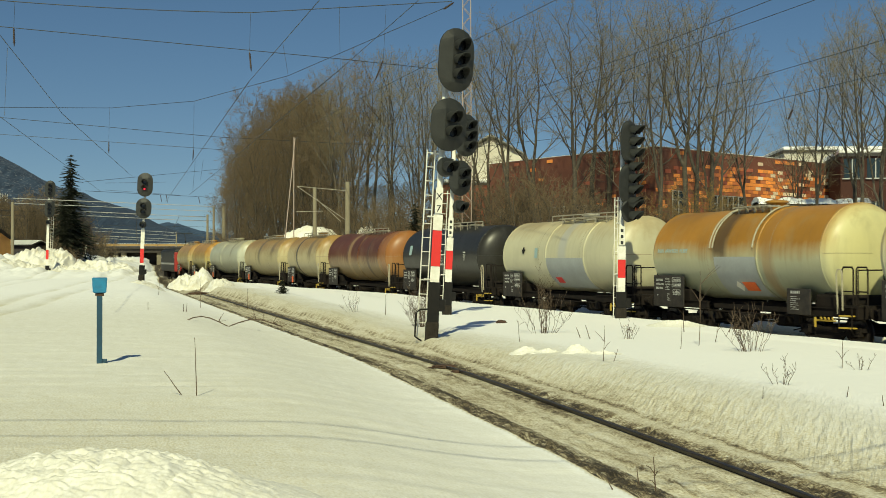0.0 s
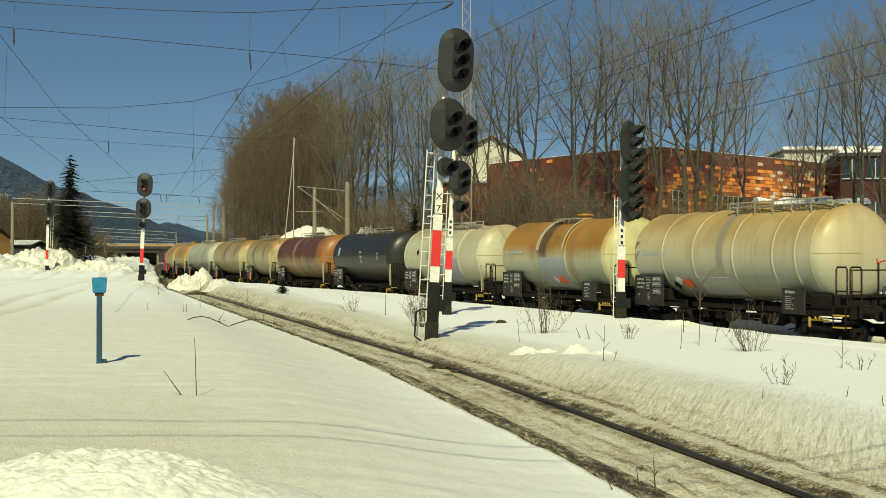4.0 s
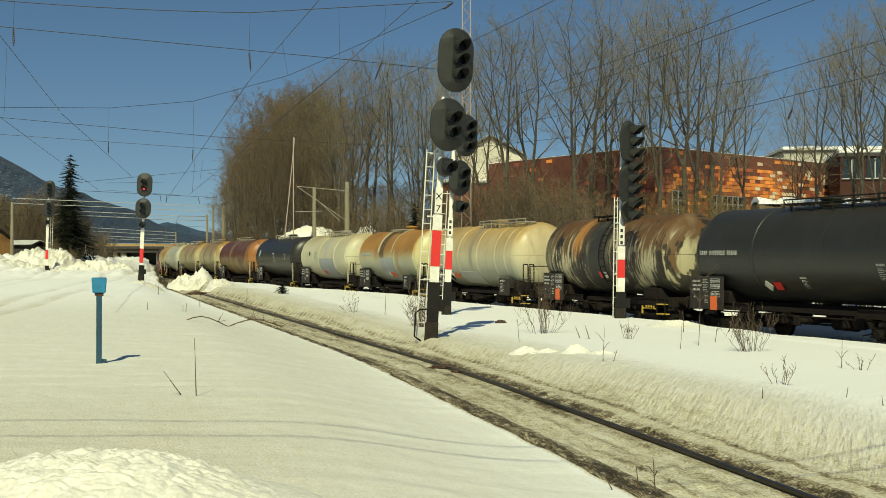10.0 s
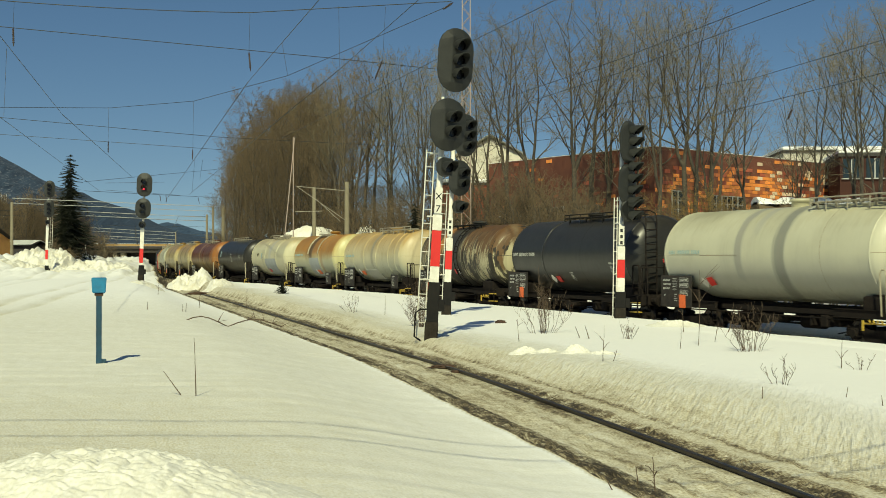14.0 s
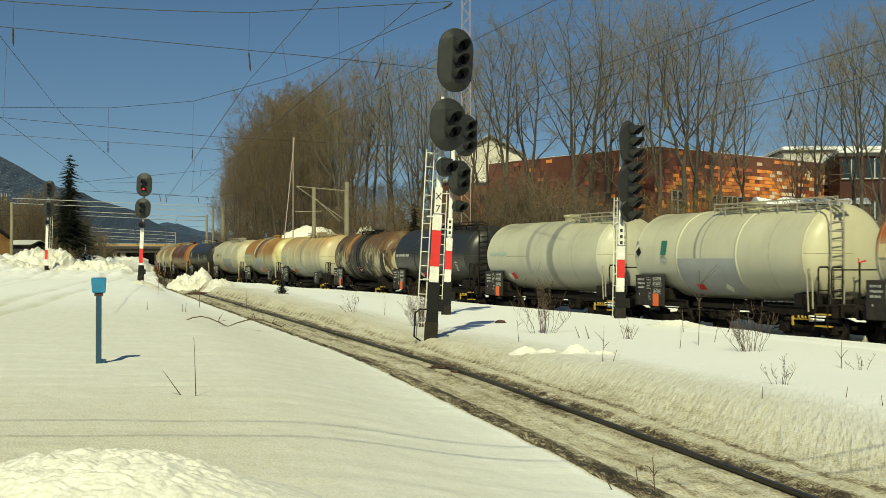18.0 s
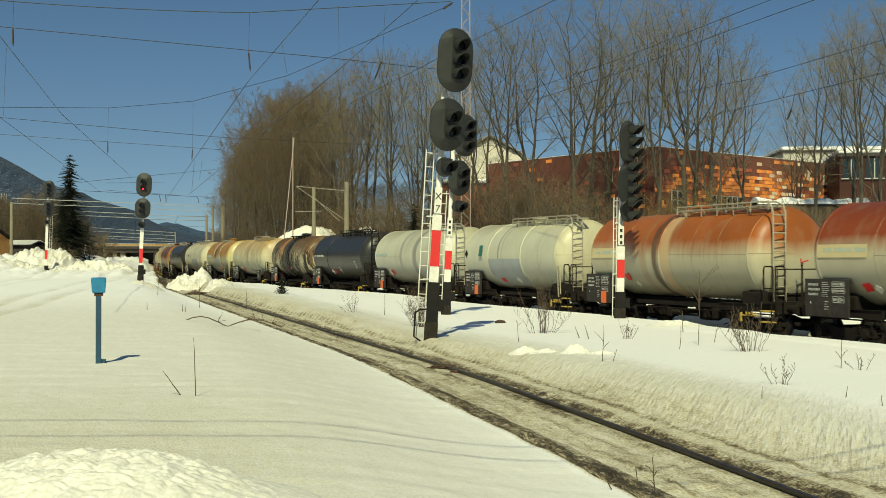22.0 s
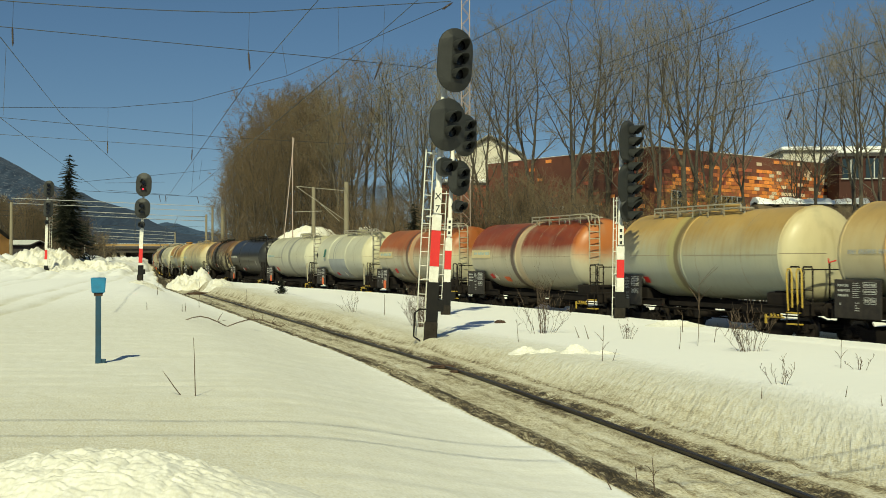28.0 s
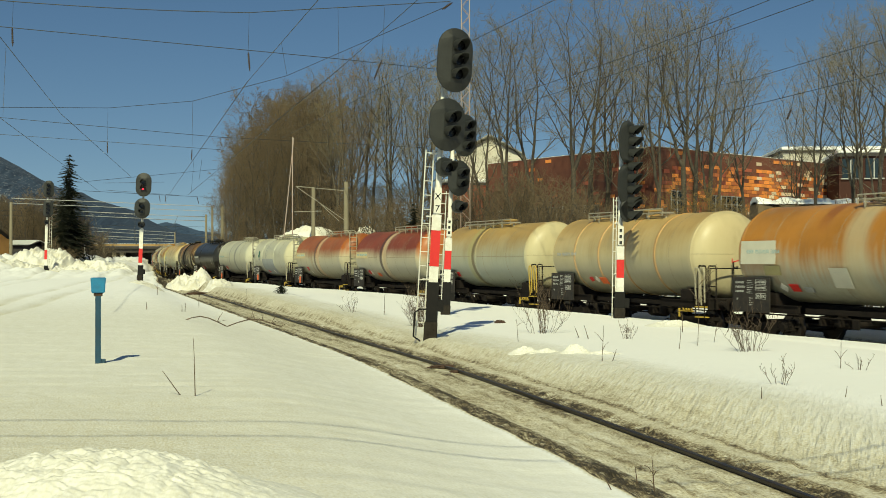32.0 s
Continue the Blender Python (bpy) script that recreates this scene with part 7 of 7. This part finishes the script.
# droppers and insulators
for a, b in (((-7.86, 50.00, 12.57), (-7.90, 50.00, 10.96)), ((-16.79, 48.00, 12.61), (-16.83, 48.00, 11.55)), ((-2.37, 51.00, 13.01), (-2.49, 51.00, 10.75)), ((-4.32, 51.00, 13.05), (-4.11, 49.00, 10.11)), ((-14.23, 40.00, 9.39), (-19.69, 55.00, 8.94)), ((-17.43, 64.00, 10.43), (-21.82, 80.00, 10.02)), ((-12.19, 60.00, 10.24), (-16.70, 82.00, 9.72)), ((-5.89, 45.00, 10.46), (-6.57, 52.00, 10.29)), ((8.74, 38.00, 9.54), (8.72, 38.00, 8.87)), ((2.84, 45.00, 11.27), (3.54, 60.00, 11.04)), ((11.49, 39.94, 7.86), (11.41, 39.94, 7.41))):
    wire(a, b, 0.0, 0.007)
for a, b in (((-7.90, 50.00, 10.96), (-7.83, 50.00, 10.17)), ((-16.83, 48.00, 11.59), (-16.81, 48.00, 10.84)), ((-2.49, 51.00, 10.80), (-2.82, 51.00, 9.95)), ((-21.82, 80.00, 10.21), (-21.82, 80.00, 9.39)), ((-16.70, 82.00, 9.87), (-16.74, 82.00, 9.11)), ((0.02, 42.00, 11.07), (0.37, 42.00, 11.31)), ((3.54, 60.00, 11.04), (3.43, 60.00, 10.44)), ((11.41, 39.94, 7.41), (11.26, 39.94, 7.05)), ((-32.44, 140.66, 9.92), (-32.28, 140.66, 9.05)), ((-31.95, 141.60, 9.93), (-31.84, 141.60, 9.03)), ((-29.33, 147.00, 9.99), (-29.13, 147.00, 9.14))):
    insulator(a, b)


# ---- snow piles, stems, bushes and debris ----
def snow_pile(x, y, w, d, h, label, seed, rugged=0.18, crumbs=0.0, wide=72):
    n, m = wide, 48
    u, v = np.meshgrid(np.linspace(-1, 1, n), np.linspace(-1, 1, m), indexing="ij")
    r = np.sqrt(u * u + v * v)
    z = np.clip(1 - r ** 2, 0, 1) ** 0.8 * h * (1 + rugged * value_noise(u * 3 * wide / 72 + seed, v * 3, seed) + rugged * 0.6 * value_noise(u * 7 * wide / 72, v * 7 + seed, seed + 1) + rugged * 0.45 * value_noise(u * 15 * wide / 72, v * 11 + seed, seed + 2) + rugged * 0.3 * value_noise(u * 31 * wide / 72, v * 19 + seed, seed + 3))
    if crumbs:
        lump = np.clip(value_noise(u * 3.6 + seed, v * 2.8, seed) + 0.25, 0, 1) + 0.35 * value_noise(u * 11, v * 8 + seed, seed + 4)
        z = np.clip(1 - r ** 2, 0, 1) ** 0.6 * h * (0.2 + crumbs * lump)
    i = np.arange(n * m).reshape(n, m)
    f = np.stack([i[:-1, :-1], i[1:, :-1], i[1:, 1:], i[:-1, 1:]], -1).reshape(-1, 4)
    me = bpy.data.meshes.new("snow_mound")
    lie = ground_height(x + u * w, y + v * d, False) - G(x, y)
    me.from_pydata(np.stack([u * w, v * d, z + lie - 0.04 - 0.2 * (r > 1)], -1).reshape(-1, 3).tolist(), [], f.tolist())
    me.polygons.foreach_set("use_smooth", [True] * len(me.polygons))
    me.materials.append(M["heaped"])
    at = me.attributes.new("dirt", "FLOAT", "POINT")
    at.data.foreach_set("value", (0.34 + 0.10 * value_noise(u * 9, v * 9, seed + 6)).ravel())
    ob = new("snow_mound", me)
    ob.matrix_basis = Matrix.Translation((x, y, G(x, y)))
    tagged(ob, label, "snow pile", "snow piles")


snow_pile(-11.89, 108.00, 5.2, 2.6, 5.4 - G(-12.44, 108.00), "large rounded snow pile behind the train", 3, 0.06)
snow_pile(-6.08, 100.00, 2.0, 1.6, 5.25 - G(-6.08, 100.00), "snow pile behind the train", 5, 0.06)
snow_pile(-18.91, 92.00, 1.8, 2.6, 0.95, "heap of ploughed snow beside the track", 10, 0.3)
snow_pile(-15.48, 84.00, 1.2, 2.0, 0.42, "low heap of ploughed snow beside the track", 11, 0.35)
snow_pile(-32.72, 112.00, 8.0, 2.6, 0.5, "long rough ridge of ploughed snow", 14, 0.4, wide=220)
snow_pile(-39.13, 122.00, 3.6, 4.0, 3.2 - G(-39.13, 122.00), "high slope of ploughed snow below the spruce", 15, 0.16, wide=140)
snow_pile(-17.80, 74.00, 1.1, 1.4, 0.30, "snow heap round the signal foot", 12)


def crusted_mound(x, y, w, d, h, seed, size=1.0, dull=0.3, label="rounded heap of old snow with a ledged crust"):
    """A shovelled heap whose old crust has melted into thin overlapping ledges."""
    n, m = 300, 200
    u, v = np.meshgrid(np.linspace(-1, 1, n), np.linspace(-1, 1, m), indexing="ij")
    r2 = (u * 1.02) ** 2 + v ** 2
    body = np.exp(-(r2 * 2.6) ** 1.35)
    X, Y = u * w, v * d
    x_, y_, X, Y = X, Y, X / size, Y / size
    warp = value_noise(X * 1.7, Y * 1.7 + seed, seed) * 0.5
    ledge = (Y * 7 + warp * 4 + value_noise(X * 2.5, Y * 3, seed + 1) * 1.2) % 1.0
    step = np.where(ledge < 0.75, ledge / 0.75, (1 - ledge) / 0.25)
    lumps = 0.085 * np.abs(value_noise(X * 3.1, Y * 4.2, seed + 2)) + 0.05 * np.abs(value_noise(X * 6.5, Y * 11, seed + 3)) + 0.022 * np.abs(value_noise(X * 14, Y * 24, seed + 4)) + 0.010 * value_noise(X * 30, Y * 46, seed + 5)
    z = body * (h + lumps * size + 0.03 * size * step) - 0.03 * smooth(0.10, 0.0, body)
    i = np.arange(n * m).reshape(n, m)
    f = np.stack([i[:-1, :-1], i[1:, :-1], i[1:, 1:], i[:-1, 1:]], -1).reshape(-1, 4)
    lie = ground_height(x + x_, y + y_, False) - G(x, y)
    me = bpy.data.meshes.new("snow_mound")
    me.from_pydata(np.stack([x_, y_, z + lie - 0.01 - 0.08 * smooth(0.12, 0.0, body)], -1).reshape(-1, 3).tolist(), [], f.tolist())
    me.polygons.foreach_set("use_smooth", [True] * len(me.polygons))
    me.materials.append(M["heaped"])
    at = me.attributes.new("dirt", "FLOAT", "POINT")
    at.data.foreach_set("value", np.full(n * m, dull))
    ob = new("snow_mound", me)
    ob.matrix_basis = Matrix.Translation((x, y, G(x, y)))
    tagged(ob, label, "snow pile", "snow piles")


crusted_mound(-2.35, 8.4, 1.85, 1.5, 0.34, 31, 0.5)
for x_, y_, w_, h_, k in ((1.75, 25.8, 0.45, 0.07, 41), (2.2, 25.6, 0.4, 0.04, 45), (2.78, 25.4, 0.42, 0.14, 42), (3.3, 25.2, 0.5, 0.02, 43), (6.95, 36.5, 1.1, 0.12, 44)):
    crusted_mound(x_, y_, w_, w_ * 0.8, h_, k, 0.5, 0.30, "lumpy little heap of thrown snow beside the siding")


def stem(p, h, lean=(0, 0), r=0.007, forks=0, seed=0):
    rnd = random.Random(seed)
    ob = empty("dry_stem", Matrix.Translation(p), "dry dark weed stem standing in the snow", "dry stem", "dry weed stems")
    pts = [Vector((0, 0, -0.05))]
    for k in range(4):
        pts.append(pts[-1] + Vector((lean[0] + rnd.uniform(-0.05, 0.05), lean[1], 1)).normalized() * h / 4)
    lines = [("stalk", pts, [r * (1 - 0.15 * k) for k in range(5)])]
    for k in range(forks):
        q = pts[0].lerp(pts[-1], rnd.uniform(0.35, 0.85))
        a = rnd.uniform(0, 6.28)
        d = Vector((math.cos(a), math.sin(a) * 0.6, rnd.uniform(0.6, 1.3))).normalized() * h * rnd.uniform(0.15, 0.38)
        lines.append(("twig", [q, q + d * 0.5 + Vector((0, 0, 0.02)), q + d], [r * 0.7, r * 0.6, r * 0.4]))
    for name, line, radii in lines:
        V, F = [], []
        tube_rows(V, F, line, radii, 5)
        me = bpy.data.meshes.new(name)
        me.from_pydata([tuple(v) for v in V], [], F)
        me.materials.append(M["stem"])
        part(name, me, None, ob)


def bush(p, h, spread, n, seed, name="bare_bush", label="leafless dark twiggy bush in the snow"):
    rnd = random.Random(seed)
    ob = empty(name, Matrix.Translation(p), label, "bush")
    for k in range(n):
        V, F = [], []
        a = rnd.uniform(0, 6.28)
        out = rnd.uniform(0.1, 1.0) * spread
        hh = h * rnd.uniform(0.3, 1.0) * (1.05 - 0.3 * out / max(spread, 0.01))
        root = Vector((math.cos(a), math.sin(a), 0)) * out * 0.6
        pts = [root + Vector((0, 0, -0.05))]
        for j in range(5):
            pts.append(root + Vector((math.cos(a) * out * (j + 1) / 5, math.sin(a) * out * (j + 1) / 5, hh * (j + 1) / 5)) + Vector((rnd.uniform(-1, 1), rnd.uniform(-1, 1), 0)) * 0.03 * h)
        tube_rows(V, F, pts, [0.0055 * (1 - 0.13 * j) for j in range(6)], 5)
        for j in range(6):
            f = rnd.uniform(0.3, 1.0) * 4.99
            q = pts[int(f)].lerp(pts[int(f) + 1], f % 1)
            d = Vector((rnd.uniform(-1, 1), rnd.uniform(-1, 1), rnd.uniform(0.5, 1.6))).normalized() * h * rnd.uniform(0.08, 0.22)
            tube_rows(V, F, [q, q + d * 0.5, q + d * 0.98, q + d], [0.0032, 0.0028, 0.0038, 0.002], 4)
        me = bpy.data.meshes.new("twig")
        me.from_pydata([tuple(v) for v in V], [], F)
        me.materials.append(M["stem"])
        part("twig", me, None, ob)


bush((6.44, 25.70, 0.57), 1.2, 0.45, 24, 1)
bush((2.67, 32.50, 0.54), 1.85, 0.5, 26, 2)
bush((4.56, 30.15, 0.54), 0.6, 0.32, 10, 3)
bush((-3.18, 44.20, 0.59), 0.8, 0.6, 10, 4)
bush((-0.66, 36.6, 0.50), 1.5, 0.36, 60, 5, "bare_bush", "dark leafless bush at the foot of the signal")
bush((5.23, 18.90, 0.58), 0.55, 0.28, 6, 6)
bush((7.32, 21.45, 0.57), 0.35, 0.2, 5, 7)
for k, (p, h, ln, fk) in enumerate((((5.78, 27.70, 0.55), 1.75, (0.01, 0), 7), ((3.01, 23.00, 0.56), 0.75, (0.03, 0), 2), ((5.13, 26.50, 0.56), 0.55, (0.05, 0), 0), ((6.43, 29.00, 0.54), 0.5, (0.2, 0), 2), ((7.09, 21.80, 0.56), 0.55, (0.05, 0), 3),
                                    ((1.80, 28.75, 0.55), 0.6, (-0.1, 0), 2), ((-2.00, 42.65, 0.57), 0.75, (0.0, 0), 0), ((1.99, 11.45, 0.29), 0.42, (-0.05, 0), 3), ((1.91, 11.95, 0.29), 0.24, (-0.1, 0), 0), ((1.52, 10.85, 0.47), 0.15, (-0.5, 0), 0),
                                    ((-3.05, 15.20, 0.80), 0.78, (-0.03, 0), 0), ((-3.23, 15.35, 0.80), 0.44, (-0.75, 0), 0), ((-13.04, 56.25, 0.87), 0.9, (0.05, 0), 2), ((-9.76, 49.35, 0.54), 1.1, (0.0, 0), 3), ((-8.98, 56.35, 0.19), 1.0, (0.0, 0), 0),
                                    ((-9.68, 40.25, 0.85), 0.3, (0, 0), 0), ((-8.39, 39.65, 0.80), 0.3, (0, 0), 0), ((-8.38, 40.05, 0.78), 0.35, (0.05, 0), 0), ((3.61, 30.05, 0.55), 0.4, (-0.3, 0), 0), ((3.43, 30.50, 0.55), 0.35, (-0.4, 0), 0),
                                    ((4.39, 16.85, 0.58), 0.22, (0, 0), 0), ((5.59, 17.00, 0.59), 0.2, (0.15, 0), 0), ((5.73, 15.95, 0.58), 0.2, (-0.1, 0), 0), ((3.22, 23.25, 0.56), 0.3, (0.3, 0), 1), ((7.82, 33.55, 0.55), 0.5, (0.3, 0), 2), ((6.65, 33.85, 0.54), 0.6, (-0.05, 0), 1))):
    stem(p, h, ln, 0.008 if p[1] < 30 else 0.013, fk, k)


def fallen_branch(p, reach, rise, seed):
    rnd = random.Random(seed)
    V, F = [], []
    pts = [Vector((-reach + reach * 2 * k / 12, 0.15 * math.sin(k), rise * abs(math.sin(k / 12 * 2 * math.pi)) * (1.0 if k < 6 else 0.7))) for k in range(13)]
    tube_rows(V, F, pts, [0.016] * 13, 5)
    for k in range(16):
        q = rnd.choice(pts[5:])
        d = Vector((rnd.uniform(-0.3, 1), rnd.uniform(-0.5, 0.5), rnd.uniform(0, 0.8))).normalized() * rnd.uniform(0.15, 0.45)
        tube_rows(V, F, [q, q + d * 0.5, q + d], [0.009, 0.007, 0.004], 4)
    me = bpy.data.meshes.new("fallen_branch")
    me.from_pydata([tuple(v) for v in V], [], F)
    me.materials.append(M["stem"])
    ob = new("fallen_branch", me)
    ob.matrix_basis = Matrix.Translation(p)
    tagged(ob, "dead arched branch lying on the snow", "branch")


fallen_branch((-5.96, 34.10, 0.63), 1.5, 0.28, 1)


def debris(name, label, p, size, seed):
    rnd = random.Random(seed)
    bm = bmesh.new()
    bmesh.ops.create_icosphere(bm, subdivisions=3, radius=1)
    for v in bm.verts:
        n = noise.noise(v.co * 2.2 + Vector((seed, 0, 0)))
        v.co = Vector((v.co.x * size[0], v.co.y * size[1], v.co.z * size[2])) * (1 + 0.45 * n)
    ob = new(name, mesh_from(name, bm, M["rust_debris"]))
    ob.matrix_basis = Matrix.Translation(Vector(p) + Vector((0, 0, size[2] * 0.5)))
    tagged(ob, label, "debris")


debris("dark_lump", "dark brown lump lying on the snow", (1.80, 38.00, 0.52), (0.17, 0.12, 0.06), 2)
debris("charred_wood", "charred flat scrap beside the siding rail", (0.07, 26.00, 0.19), (0.34, 0.14, 0.05), 3)
debris("charred_wood", "small charred scrap beside the siding rail", (0.32, 24.95, 0.19), (0.16, 0.07, 0.04), 4)
debris("scrap_metal", "dark scrap lying across the far siding", (-16.27, 81.75, 0.13), (0.8, 0.25, 0.12), 6)


def snowy_hedge(x0, x1, y, top, seed):
    """A dark clipped hedge on the bank behind the train, with snow lying on it."""
    th = empty("hedge", Matrix.Translation(((x0 + x1) / 2, y, 0)), "dark hedge bank under a layer of snow", "hedge")
    n, w = 60, (x1 - x0) / 2
    for nm, mat, z0, z1, dep in (("foliage", M["twig_brown"], 0.0, top - 0.25, 0.9), ("snow_layer", M["heaped"], top - 0.3, top, 0.8)):
        bm = B()
        rings = []
        for k in range(n + 1):
            u = -w + 2 * w * k / n
            t = z1 + 0.16 * noise.noise(Vector((u * 1.3, seed, 0))) + 0.08 * noise.noise(Vector((u * 4, seed, 2)))
            rings.append([bm.verts.new((u, yy_ * dep + 0.1 * noise.noise(Vector((u * 3, yy_, 5))), zz_)) for yy_, zz_ in ((-1, z0), (-0.95, t - 0.2), (-0.4, t), (0.4, t), (0.95, t - 0.2), (1, z0))])
        for q, v in zip(rings, rings[1:]):
            for i in range(5):
                bm.faces.new((q[i], q[i + 1], v[i + 1], v[i]))
        bm.faces.new(rings[0])
        bm.faces.new(rings[-1][::-1])
        bmesh.ops.recalc_face_normals(bm, faces=bm.faces)
        part(nm, bm, mat, th)


snowy_hedge(15.8, 21.4, 62.0, 5.55, 3)


motions()
